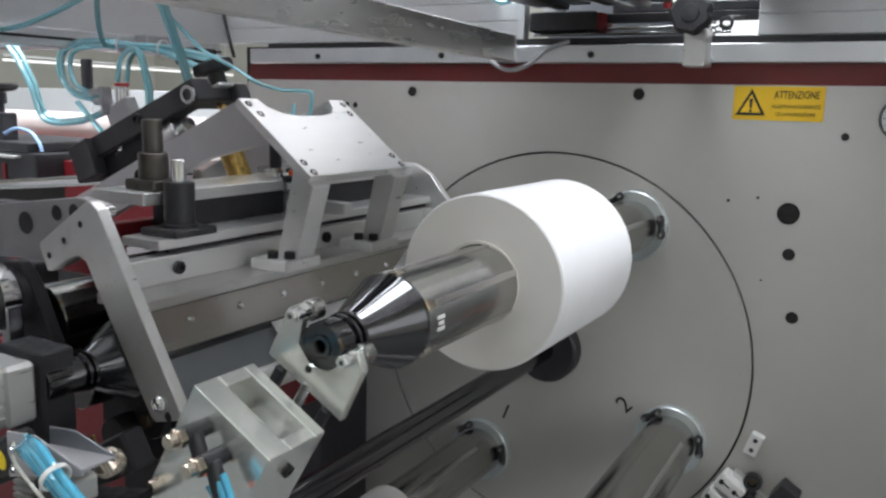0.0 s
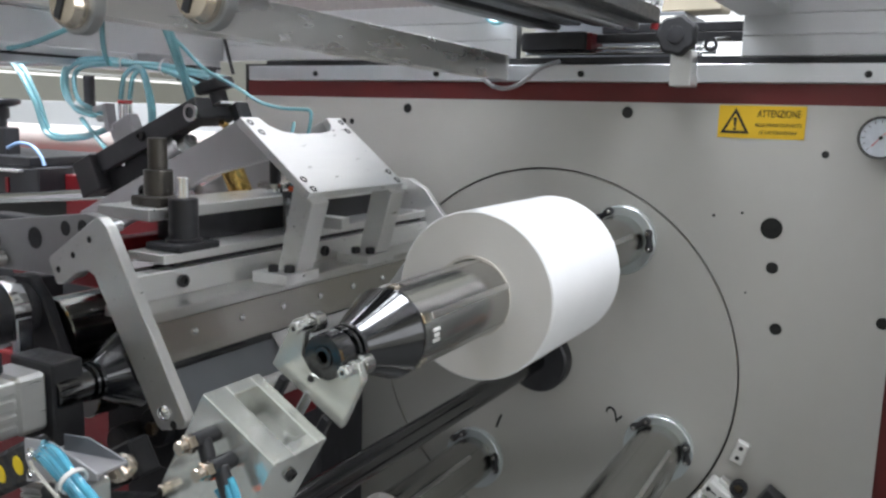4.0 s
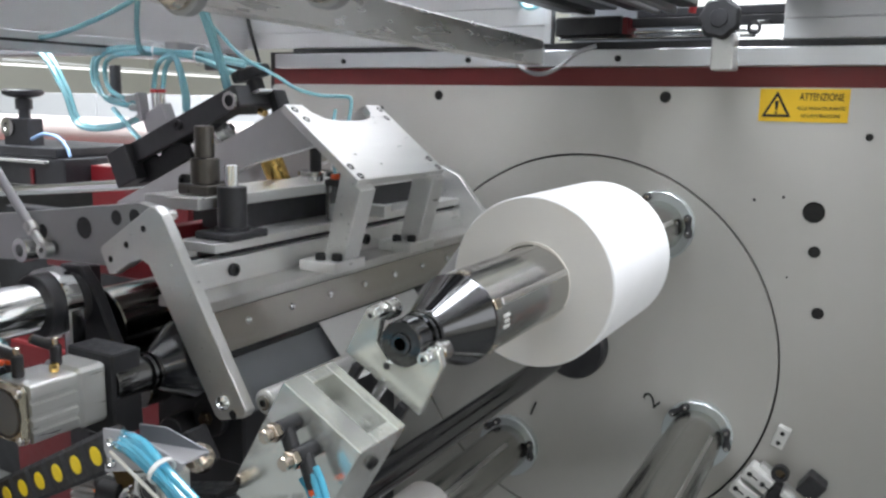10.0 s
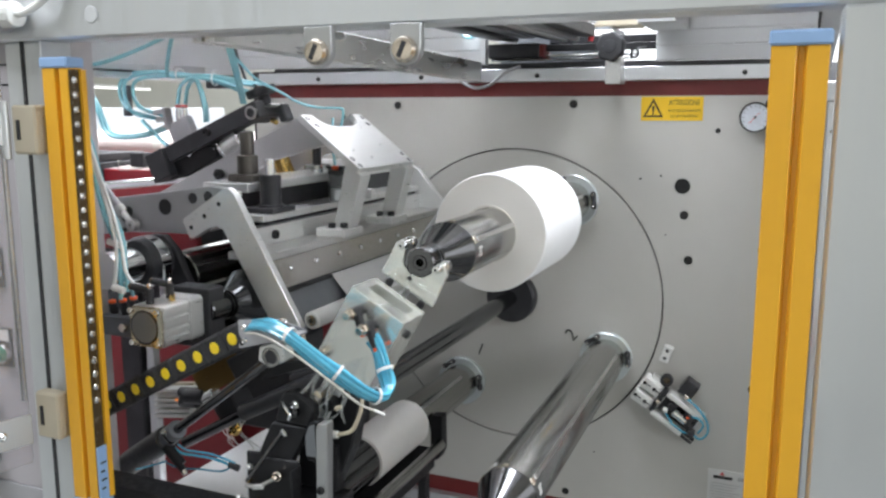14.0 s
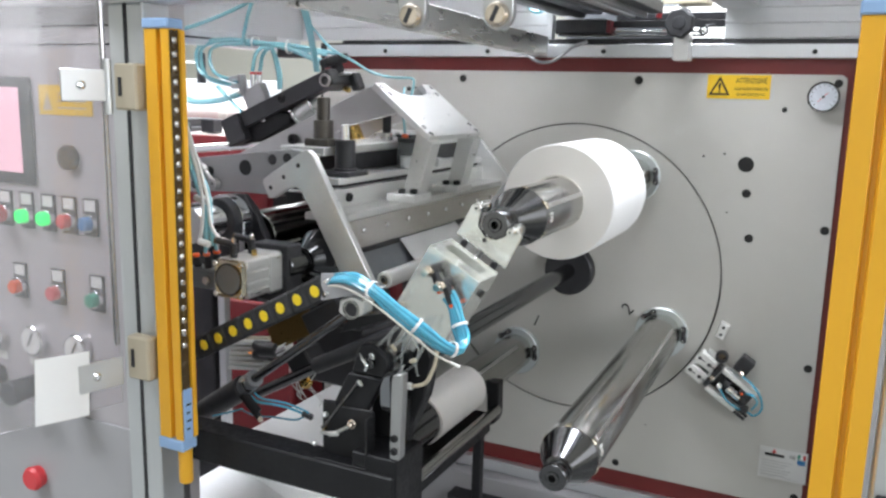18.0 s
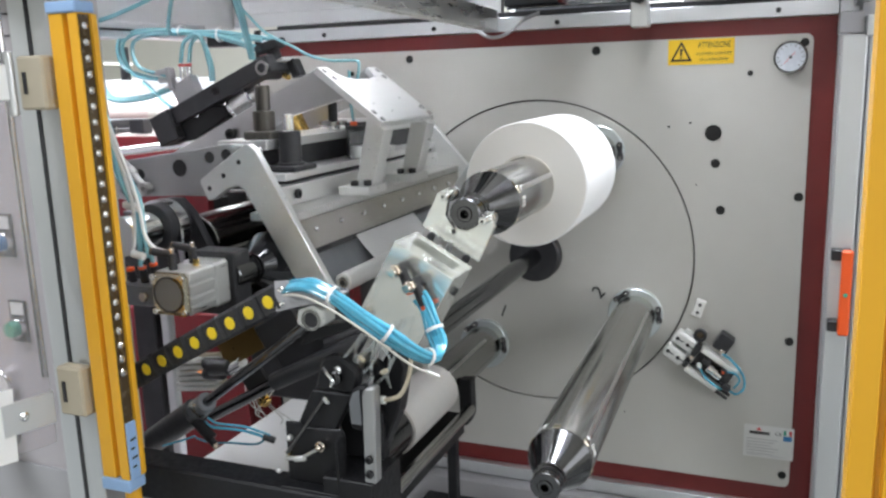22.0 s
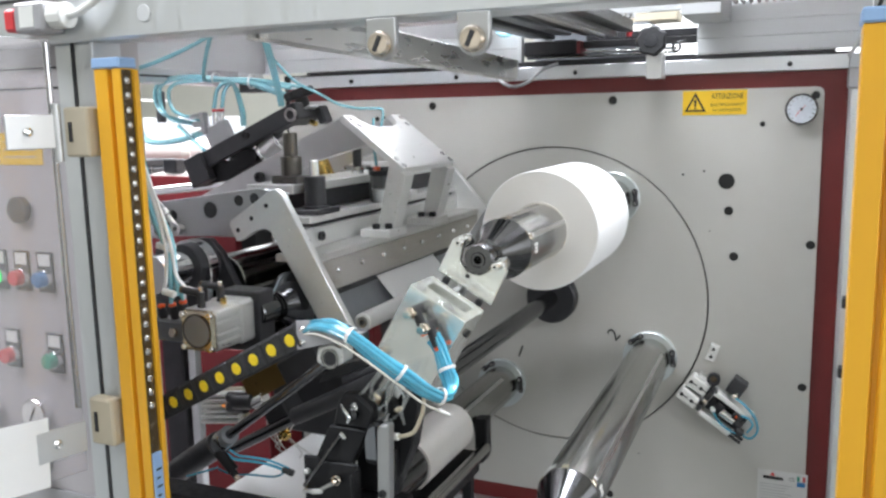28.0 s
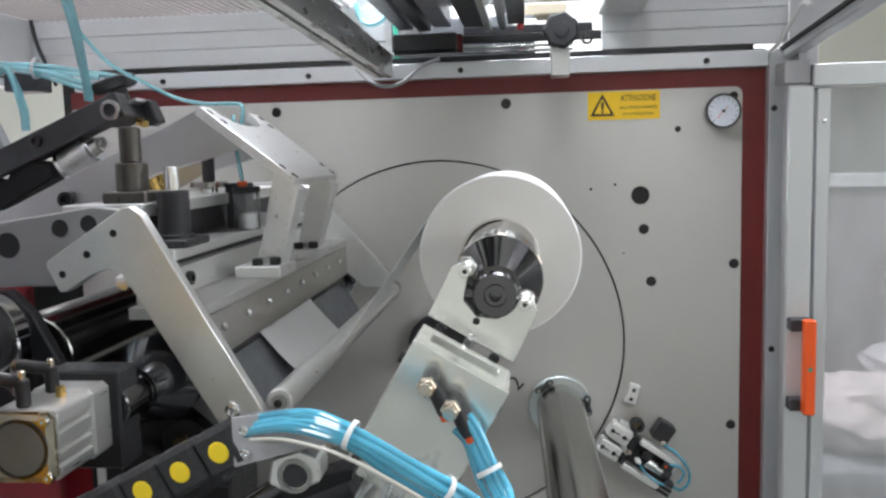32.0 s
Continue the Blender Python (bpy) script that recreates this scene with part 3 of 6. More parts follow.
# ---- the paper ----
ROLL = 0.1045
roll = thing("paper_roll", (M0[0], 1.02, M0[1] - ROLL), "wound white paper roll on the steel mandrel", "paper roll")
part("wound_paper", lathe((M0[0], 0.917, M0[1]), (0, 1, 0), [(0, ROLL - 0.002), (0.0015, ROLL), (0.2435, ROLL), (0.245, ROLL - 0.002)], 128, closed=False), PAPER, roll)
for y, d in ((0.917, 1), (1.162, -1)):
    prof = [(0, 0.0498)]
    for i in range(1, 24):
        prof.append((0.00006 * (i % 2), 0.0498 + (ROLL - 0.002 - 0.0498) * i / 24))
    prof.append((0, ROLL - 0.002))
    part("end_face", lathe((M0[0], y, M0[1]), (0, d, 0), prof, 96, closed=False), PAPERFACE, roll, "flat greyish end face")
part("core", ring((M0[0], 0.9145, M0[1]), (0, 1, 0), 0.0466, 0.0502, 0.250), CARD, roll, "grey card core")
core = thing("card_core", (M1[0], 1.03, M1[1] - 0.05), "bare pale card core on a mandrel", "core tube")
part("tube", ring((M1[0], 0.94, M1[1]), (0, 1, 0), 0.0463, 0.0535, 0.225, 64), SLEEVE, core)
part("near_collar", ring((M1[0], 0.70, M1[1]), (0, 1, 0), 0.0463, 0.0490, 0.238, 64), DARKSTEEL, core, "dark sleeve behind the core")

web = thing("paper_web", (-0.62, 1.03, 1.24), "thin white paper web running to the roll", "paper")
RL = (-0.604, 1.2315)
part("upper_sheet", prism([(-0.7005, 1.2670), (-0.672, 1.2340), (-0.630, 1.190), (-0.6295, 1.1906), (-0.6715, 1.2347), (-0.700, 1.2678)], 0.926, 1.185, lambda p, q, a: (p, a, q)), PAPER, web)
part("rising_sheet", prism([(-0.5895, 1.2365), (-0.466, 1.4065), (-0.4665, 1.4069), (-0.590, 1.2369)], 0.932, 1.152, lambda p, q, a: (p, a, q)), PAPER, web)
lay = thing("guide_roller", (RL[0], 1.05, RL[1] - 0.02), "slim silver guide roller under the roll", "roller")
part("roller", rod((RL[0], 0.706, RL[1]), (RL[0], 1.46, RL[1]), 0.0150, 40), ALU, lay)
part("end_bore", ring((RL[0], 0.7058, RL[1]), (0, -1, 0), 0.0045, 0.0095, 0.004, 28), STEEL, lay, "steel end ring")
part("end_hole", rod((RL[0], 0.7059, RL[1]), (RL[0], 0.7045, RL[1]), 0.0044, 16), HOLE, lay, "dark centre hole")
part("journal", rod((RL[0], 1.46, RL[1]), (RL[0], 1.502, RL[1]), 0.012), STEEL, lay)

# ---- cradle under the mandrel nose ----
U, W = V((0.5, 0, 0.866)), V((0.866, 0, -0.5))
N0 = V((M0[0], 0, M0[1]))


def cr(u, v, y):
    return N0 + U * u + W * v + V((0, y, 0))


CT = Matrix((W, V((0, 1, 0)), U)).transposed()  # columns: v, y, u
cradle = thing("nose_cradle", cr(-0.2, 0, 0.56), "zinc plated air driven cradle for the mandrel nose", "cradle")
fork = [(-0.046, -0.041), (0.006, -0.043), (0.016, -0.036), (0.018, -0.026), (0.004, -0.0245), (-0.016, -0.018), (-0.0235, 0.0), (-0.016, 0.018), (0.000, 0.027), (0.014, 0.027), (0.019, 0.036), (0.008, 0.048), (-0.046, 0.052)]
part("fork_plate", prism(fork, 0.620, 0.629, lambda p, q, a: cr(p, q, a), 0.0008), ZINC, cradle, "bent zinc plated fork")
for v in (-0.030, 0.033):
    part("wheel", rod(cr(0.010, v, 0.631), cr(0.010, v, 0.646), 0.0098, 28), STEEL, cradle, "small bright wheel")
    part("wheel_pin", rod(cr(0.010, v, 0.612), cr(0.010, v, 0.631), 0.0058, 16), CHROME, cradle)
    part("wheel_nut", rod(cr(0.010, v, 0.606), cr(0.010, v, 0.6115), 0.0064, 6), ZINC, cradle)
    part("pin_hole", rod(cr(0.010, v, 0.6058), cr(0.010, v, 0.6072), 0.0024, 12), HOLE, cradle, "dark pin hole")
pan_screw(cradle, cr(-0.028, 0.002, 0.620), (0, -1, 0), 0.0035, material=BOLTM)
for v in (-0.024, 0.034):
    part("guide_bar", obox(cr(-0.098, v, 0.624), (0.010, 0.010, 0.10), CT, 0.002), BLACK, cradle, "black guide bar")
part("piston", rod(cr(-0.10, 0.006, 0.624), cr(-0.0405, 0.006, 0.624), 0.005), CHROME, cradle, "bright piston rod")


def slotted(v0, v1, y0, y1, wv, wy0, wy1):
    """A block with an open slot through its top, made of four walls."""
    return [((v0, v1), (y0, y0 + wy0)), ((v0, v1), (y1 - wy1, y1)), ((v0, v0 + wv), (y0 + wy0, y1 - wy1)), ((v1 - wv, v1), (y0 + wy0, y1 - wy1))]


for nm, ((va, vb2), (ya, yb)) in zip(("front_plate", "back_plate", "cheek", "cheek"), slotted(-0.040, 0.052, 0.533, 0.603, 0.013, 0.026, 0.013)):
    part(nm, obox(cr(-0.115, (va + vb2) / 2, (ya + yb) / 2), (vb2 - va, yb - ya, 0.130), CT, 0.0009), ZINC, cradle)
part("air_cylinder", obox(cr(-0.140, 0.006, 0.575), (0.062, 0.030, 0.10), CT, 0.003), ALU, cradle, "aluminium air cylinder body")
part("cylinder_nut", rod(cr(-0.088, 0.018, 0.574), cr(-0.074, 0.018, 0.574), 0.007, 6), CHROME, cradle, "bright nut")
for u, v in ((-0.071, -0.012), (-0.078, 0.014)):
    p = cr(u, v, 0.533)
    f = part("fitting", rod(p, p + V((0, -0.026, 0)), 0.0075, 20), BLACK, cradle, "black push-in elbow fitting")
    part("nut", rod(p + V((0, -0.026, 0)), p + V((0, -0.034, 0)), 0.0085, 6), COPPER, f, "nickel hexagon")
    part("screw_tip", rod(p + V((0, -0.034, 0)), p + V((0, -0.042, 0)), 0.0062, 12), COPPER, f, "nickel throttle screw")
    part("elbow", rod(p + V((0.002, -0.016, 0)), p + V((0.014, -0.018, -0.026)), 0.0068, 16), BLACK, f)
    part("release_ring", rod(p + V((0.0138, -0.018, -0.0255)), p + V((0.016, -0.018, -0.031)), 0.0062, 16), ORANGE, f, "orange release ring")
for u, v, y in ((-0.078, 0.052, 0.568), (-0.15, 0.052, 0.568), (-0.078, -0.040, 0.568)):
    screw(cradle, cr(u, v, y), W if v > 0 else -W, 0.006)
part("lower_cylinder", rod(cr(-0.18, 0.003, 0.561), cr(-0.30, 0.003, 0.561), 0.022), ALU, cradle, "round aluminium cylinder")
part("lower_fitting", rod(cr(-0.155, -0.030, 0.533), cr(-0.155, -0.030, 0.522), 0.005, 6), COPPER, cradle, "brass fitting")

# ---- bent lever and its plates ----
lever = thing("bent_lever", (-0.72, 0.69, 1.2), "bent aluminium lever arm with rounded ends", "lever")
part("arm", plate([(-0.748, 1.449), (-0.756, 1.4485), (-0.845, 1.392), (-0.846, 1.386), (-0.833, 1.359), (-0.825, 1.359), (-0.795, 1.377), (-0.775, 1.383), (-0.762, 1.378), (-0.662, 1.210), (-0.655, 1.206), (-0.618, 1.216), (-0.613, 1.225), (-0.736, 1.440)], 0.685, 0.700, 0.0012), ALU, lever)
pan_screw(lever, (-0.648, 0.685, 1.229), (0, -1, 0), 0.0095)
for x, z in ((-0.768, 1.421), (-0.799, 1.399), (-0.828, 1.378)):
    part("bore", rod((x, 0.6845, z), (x, 0.690, z), 0.0042, 16), HOLE, lever, "dark bore")
part("bore", rod((-0.634, 0.6845, 1.217), (-0.634, 0.690, 1.217), 0.006, 16), HOLE, lever, "dark bore")
part("spacer", rod((-0.748, 0.700, 1.436), (-0.748, 0.716, 1.436), 0.006), CHROME, lever)

near = thing("near_side_plate", (-0.9, 0.71, 1.3), "grey milled bearing plate with black bores", "machine plate")
part("plate", plate([(-1.30, 1.388), (-1.06, 1.414), (-0.80, 1.448), (-0.755, 1.442), (-0.79, 1.39), (-0.83, 1.362), (-0.90, 1.362), (-0.99, 1.358), (-1.06, 1.350), (-1.30, 1.330)], 0.706, 0.722), PLATEM, near)
for x, z, r in ((-0.839, 1.426, 0.010), (-0.806, 1.430, 0.010), (-0.901, 1.408, 0.015), (-0.985, 1.396, 0.010)):
    part("counterbore", lathe((x, 0.7055, z), (0, 1, 0), [(0, r * 0.95), (0.0004, r * 0.9), (0.0008, r * 0.55), (0.0030, r * 0.5), (0.0032, r * 0.05)], 24), RECESS, near, "dark counterbore")
part("eye_bolt", ring((-1.0, 0.70, 1.372), (0, -1, 0), 0.008, 0.016, 0.02, 28), CHROME, near, "bright collar")
solid("far_side_plate", plate([(-1.05, 1.45), (-0.78, 1.452), (-0.745, 1.435), (-0.600, 1.268), (-0.618, 1.243), (-0.655, 1.245), (-0.75, 1.33), (-1.05, 1.34)], 1.425, 1.44), ALU, "grey milled plate by the turret", "machine plate")

# ---- blade beam ----
beam = thing("blade_beam", (-0.72, 1.05, 1.27), "long milled aluminium beam with riveted apron", "machine beam")
part("apron", box(-0.698, -0.685, 0.70, 1.425, 1.270, 1.3245, 0.001), APRON, beam, "riveted metal apron")
part("ledge", box(-0.765, -0.684, 0.70, 1.425, 1.325, 1.338, 0.001), ALUB, beam)
part("wall_rail", box(-0.765, -0.738, 0.72, 1.425, 1.338, 1.372, 0.001), ALU, beam)
part("lower_rail", box(-0.81, -0.742, 0.775, 1.425, 1.3795, 1.392, 0.001), ALU, beam)
# Black strip put in for the shadow between the two rails.
part("slot_strip", box(-0.80, -0.752, 0.80, 1.425, 1.3722, 1.3793), BLACK, beam, "black strip for the slot's shadow")
part("red_bar", box(-0.90, -0.872, 0.80, 1.42, 1.362, 1.396, 0.002), RED, beam, "red painted bar")
part("slide_shaft", rod((-0.79, 0.74, 1.360), (-0.79, 1.43, 1.360), 0.010), CHROME, beam, "bright slide shaft")
part("dark_web", box(-0.86, -0.80, 0.87, 1.425, 1.3922, 1.4295), BLACK, beam, "dark inner web")
part("upper_rail", box(-0.885, -0.785, 0.790, 1.425, 1.430, 1.446, 0.001), ALU, beam)
for k in range(8):
    part("rivet", lathe((-0.685, 0.770 + 0.0845 * k, 1.303), (1, 0, 0), [(0, 0.0050), (0.0015, 0.0048), (0.0036, 0.0028), (0.0042, 0.0004)], 16), CHROME, beam)
for y in (0.80, 1.1):
    screw(beam, (-0.738, y, 1.356), (1, 0, 0), 0.0085)
solid("under_tray", prism([(-0.765, 1.268), (-0.70, 1.264), (-0.66, 1.195), (-0.68, 1.190)], 0.73, 1.42, lambda p, q, a: (p, a, q)), TRAY, "grey tray under the blade beam", "machine cover")

# ---- bridge over the beam ----
bridge = thing("saddle_bridge", (-0.72, 1.06, 1.34), "bright milled aluminium bridge with notched top plate", "machine bridge")
tl, bl = V((-0.770, 0, 1.568)), V((-0.641, 0, 1.467))
sd = (bl - tl).normalized()
sn = V((-sd.z, 0, sd.x))
sl = (bl - tl).length
notch = [(0, 0.946), (sl, 0.946), (sl, 1.186), (0, 1.186), (0, 1.148), (0.018, 1.142), (0.032, 1.125), (0.038, 1.095), (0.038, 1.037), (0.032, 1.007), (0.018, 0.990), (0, 0.984)]
part("top_plate", prism(notch, 0.0, 0.013, lambda p, q, a: tl + sd * p - sn * a + V((0, q, 0)), 0.0008), ALU, bridge)
for p, q in ((0.012, 0.957), (0.034, 0.962), (sl - 0.028, 0.957), (sl - 0.008, 0.959), (0.012, 1.175), (0.034, 1.170), (sl - 0.028, 1.173), (sl - 0.008, 1.175)):
    screw(bridge, tl + sd * p + sn * -0.004 + V((0, q, 0)), sn, 0.0062)
for y in (0.947, 1.147):
    part("post", prism([(-0.672, 1.479), (-0.639, 1.453), (-0.668, 1.3525), (-0.702, 1.3525)], y, y + 0.038, lambda p, q, a: (p, a, q), 0.001), ALU, bridge)
    part("foot", box(-0.722, -0.660, y - 0.032, y + 0.042, 1.338, 1.353, 0.001), ALU, bridge)
    for dx in (-0.006, 0.016):
        part("cap_screw", lathe((-0.690 + dx, y - 0.014 + 0.4 * dx, 1.353), (0, 0, 1), [(0, 0.0074), (0.0085, 0.0074), (0.0095, 0.0066), (0.0095, 0.0038), (0.005, 0.0036), (0.005, 0.0005)], 20), BOLTM, bridge, "black cap screw")
    part("sloping_leg", plate([(-0.7705, 1.5665), (-0.7635, 1.5605), (-0.7665, 1.5565), (-0.712, 1.512), (-0.84, 1.478), (-1.06, 1.372), (-1.12, 1.376), (-1.135, 1.401)], y + 0.002, y + 0.017), LEGM, bridge)
screw(bridge, (-0.968, 0.946, 1.447), (0, -1, 0), 0.011)

# ---- clamp columns on the rails ----
col = thing("clamp_column", (-0.763, 0.83, 1.392), "black round clamp column with a bright pin", "clamp")
part("foot", box(-0.800, -0.735, 0.795, 0.868, 1.392, 1.402, 0.002), BLACK, col)
part("barrel", lathe((-0.764, 0.83, 1.402), (0, 0, 1), [(0, 0.024), (0.004, 0.024), (0.005, 0.0195), (0.056, 0.0195), (0.058, 0.0185)], 32), BLACK, col)
part("pin", rod((-0.764, 0.83, 1.458), (-0.764, 0.83, 1.489), 0.0088), CHROME, col, "bright steel pin")
col = thing("stepped_column", (-0.817, 0.835, 1.446), "dark stepped steel column", "clamp")
part("foot", box(-0.846, -0.790, 0.812, 0.862, 1.446, 1.460, 0.002), COLM, col)
part("lower_barrel", rod((-0.817, 0.836, 1.460), (-0.817, 0.836, 1.495), 0.0195, 32), COLM, col)
part("upper_barrel", rod((-0.817, 0.836, 1.495), (-0.817, 0.836, 1.538), 0.013, 32), COLM, col)
solid("brass_bush", rod((-0.893, 1.085, 1.428), (-0.918, 1.072, 1.500), 0.019, 32), BRASS, "tilted yellow brass bush", "bush")
kn = thing("adjuster_knob", (-0.812, 1.070, 1.446), "small black adjuster with steel discs", "knob")
part("knurl", rod((-0.812, 1.070, 1.446), (-0.812, 1.070, 1.455), 0.013, 28), CHROME, kn, "bright knurled nut")
part("disc", lathe((-0.812, 1.070, 1.455), (0, 0, 1), [(0, 0.026), (0.001, 0.028), (0.008, 0.028), (0.009, 0.026), (0.009, 0.008)], 36), STEEL, kn)
part("grip", rod((-0.812, 1.070, 1.464), (-0.812, 1.070, 1.500), 0.0095), BLACK, kn)
part("cap", rod((-0.812, 1.070, 1.500), (-0.812, 1.070, 1.508), 0.014), STEEL, kn)
bw = thing("filter_bowl", (-0.743, 1.036, 1.392), "clear filter bowl with grey cap and blue tube", "air filter")
part("bowl", rod((-0.743, 1.036, 1.393), (-0.743, 1.036, 1.447), 0.019, 28), CLEAR, bw)
part("insert", rod((-0.743, 1.036, 1.394), (-0.743, 1.036, 1.418), 0.014, 20), ALU, bw)
part("cap", rod((-0.743, 1.036, 1.447), (-0.743, 1.036, 1.456), 0.020, 28), RUBBER, bw)
part("release_ring", rod((-0.748, 1.036, 1.456), (-0.748, 1.036, 1.464), 0.007, 16), ORANGE, bw)
part("tube", hose([(-0.748, 1.036, 1.462), (-0.752, 1.037, 1.49), (-0.757, 1.04, 1.52), (-0.765, 1.06, 1.56)], 0.003), TUBE, bw)
bx = thing("sensor_box", (-0.76, 1.09, 1.395), "small dark sensor box on the rail", "sensor")
part("case", box(-0.790, -0.755, 1.075, 1.105, 1.3925, 1.46, 0.002), BLACK, bx)
part("bracket", box(-0.79, -0.70, 1.10, 1.12, 1.3925, 1.412, 0.001), ALU, bx)

# ---- pressing arm ----
press = thing("web_press", (-1.0, 1.02, 1.42), "black square web press with star knob", "press")
pa, pb = V((-1.190, 1.02, 1.463)), V((-0.912, 1.02, 1.580))
pd = (pb - pa).normalized()
pm = Matrix((pd, V((0, 1, 0)), V((-pd.z, 0, pd.x)))).transposed()
part("arm", obox((pa + pb) / 2, ((pb - pa).length, 0.036, 0.036), pm, 0.002), BLACK, press)
part("end_block", obox((-1.170, 1.02, 1.456), (0.052, 0.06, 0.064), pm, 0.002), BLACK, press)
part("pivot_ring", ring((-0.9240, 1.002, 1.571), (0, -1, 0), 0.009, 0.0145, 0.005, 32), STEEL, press, "steel pivot ring")
part("pivot_pin", rod((-0.9240, 1.002, 1.571), (-0.9240, 0.999, 1.571), 0.008), BLACK, press)
screw(press, (-1.04, 1.002, 1.53), (0, -1, 0), 0.009)
part("cross_block", obox((-0.936, 1.055, 1.566), (0.045, 0.09, 0.022), pm, 0.003), BLACK, press)
part("jaw", obox((-0.906, 1.095, 1.570), (0.020, 0.030, 0.038), pm, 0.003), BLACK, press)
part("top_shim", obox((-0.930, 1.076, 1.580), (0.045, 0.05, 0.005), pm), ALU, press, "bright shim")
part("brass_nut", rod((-0.908, 1.05, 1.556), (-0.892, 1.045, 1.551), 0.006, 6), BRASS, press, "brass nut")
rc, rd = V((-1.018, 1.032, 1.490)), V((0.054, 0, 0.032)).normalized()
part("push_cylinder", lathe(rc, rd, [(0.0072, 0.019), (0.0080, 0.0225), (0.0515, 0.0225), (0.0518, 0.019)], 48), ALU, press, "bright aluminium cylinder")
for k in (0.0, 0.052):
    part("end_flange", lathe(rc + rd * k, rd, [(0, 0.0235), (0.0010, 0.0245), (0.0060, 0.0245), (0.0070, 0.0235)], 48), CHROME, press, "polished end flange")
part("piston_collar", lathe(rc + rd * 0.0592, rd, [(0, 0.0120), (0.0080, 0.0120), (0.0085, 0.0070), (0.0170, 0.0070)], 32), ALUB, press)
part("drive_block", prism([(-1.160, 1.470), (-1.114, 1.490), (-1.060, 1.503), (-1.028, 1.499), (-1.026, 1.477), (-1.060, 1.458), (-1.112, 1.432), (-1.160, 1.425)], 1.014, 1.056, lambda p, q, a: (p, a, q), 0.003), CARBLACK, press)
screw(press, (-1.098, 1.014, 1.482), (0, -1, 0), 0.006, material=CHROME)


def star_knob(name, p, d, r, h, label):
    k = thing(name, p, label, "knob")
    m = Matrix.Translation(p) @ frame_of(d)
    bm = bmesh.new()
    n = 56
    rows = []
    for z, s in ((0, 0.86), (0.12, 0.97), (0.5, 1.0), (0.85, 0.97), (1.0, 0.84)):
        rows.append([bm.verts.new(m @ V((r * s * (1 - 0.10 * (0.5 + 0.5 * math.cos(7 * a))) * math.cos(a), r * s * (1 - 0.10 * (0.5 + 0.5 * math.cos(7 * a))) * math.sin(a), z * h))) for a in (2 * math.pi * i / n for i in range(n))])
    for r0, r1 in zip(rows, rows[1:]):
        for i in range(n):
            bm.faces.new((r0[i], r0[(i + 1) % n], r1[(i + 1) % n], r1[i]))
    bm.faces.new(rows[0][::-1])
    bm.faces.new(rows[-1])
    bmesh.ops.recalc_face_normals(bm, faces=bm.faces[:])
    part("grip", bm, RUBBER, k)
    part("cap", lathe(V(p) + V(d).normalized() * h, d, [(0, r * 0.42), (0.0015, r * 0.4), (0.002, r * 0.1)], 28), BLACK, k, "smooth black cap")
    part("spindle", rod(V(p) - V(d).normalized() * 0.03, p, r * 0.42), BLACK, k)
    return k


star_knob("star_knob", (-0.959, 1.093, 1.607), (-0.27, -0.14, 1.0), 0.0345, 0.019, "black seven-lobed star knob on the pressing arm")

# ---- black roller and its ring ----
br = thing("black_roller", (-0.91, 1.05, 1.27), "polished dark metal roller in a clamp ring", "roller")
part("roller", rod((-0.888, 0.712, 1.279), (-0.888, 1.42, 1.279), 0.049, 64), GLOSSB, br)
part("side_lug", prism([(-0.945, 1.345), (-0.925, 1.36), (-0.895, 1.36), (-0.870, 1.335), (-0.815, 1.225), (-0.845, 1.215), (-0.915, 1.255), (-0.945, 1.30)], 0.690, 0.706, lambda p, q, a: (p, a, q), 0.002), BLACK, br, "black bearing lug")
part("bearing", ring((-0.905, 0.69, 1.318), (0, -1, 0), 0.012, 0.034, 0.012, 40), RUBBER, br)
part("clamp_ring", ring((-0.905, 0.668, 1.318), (0, -1, 0), 0.040, 0.0455, 0.022, 48), CHROME, br, "bright clamp ring")
part("ring_tail", box(-0.872, -0.858, 0.646, 0.668, 1.255, 1.318, 0.002), CHROME, br)
part("ring_core", rod((-0.905, 0.668, 1.318), (-0.905, 0.630, 1.318), 0.040, 48), BLACK, br)
part("drive_shaft", rod((-0.905, 0.632, 1.318), (-0.905, 0.560, 1.318), 0.031, 40), CHROME, br, "bright drive shaft")
solid("second_black_roller", rod((-0.831, 0.715, 1.205), (-0.831, 1.42, 1.205), 0.030, 40), GLOSSB, "glossy dark roller below the first", "roller")

# ---- compact air cylinder ----
ac = thing("air_cylinder", (-0.768, 0.55, 1.222), "square aluminium air cylinder with black end plate", "air cylinder")


def extrusion(x, z, s, y0, y1):
    k = s * 0.5
    g = s * 0.05
    d = g * 1.1
    pts = [(-k, -k + g), (-k + g, -k)]
    for c in (-0.5 * k, 0.5 * k):
        pts += [(c - g, -k), (c - g * 0.8, -k + d), (c + g * 0.8, -k + d), (c + g, -k)]
    pts += [(k - g, -k), (k, -k + g)]
    for c in (-0.52 * k, -0.12 * k, 0.45 * k):
        pts += [(k, c - g), (k - d, c - g * 0.8), (k - d, c + g * 0.8), (k, c + g)]
    pts += [(k, k - g), (k - g, k), (-k + g, k), (-k, k - g)]
    return prism([(x + p, z + q) for p, q in pts], y0, y1, lambda p, q, a: (p, a, q), 0.0006)


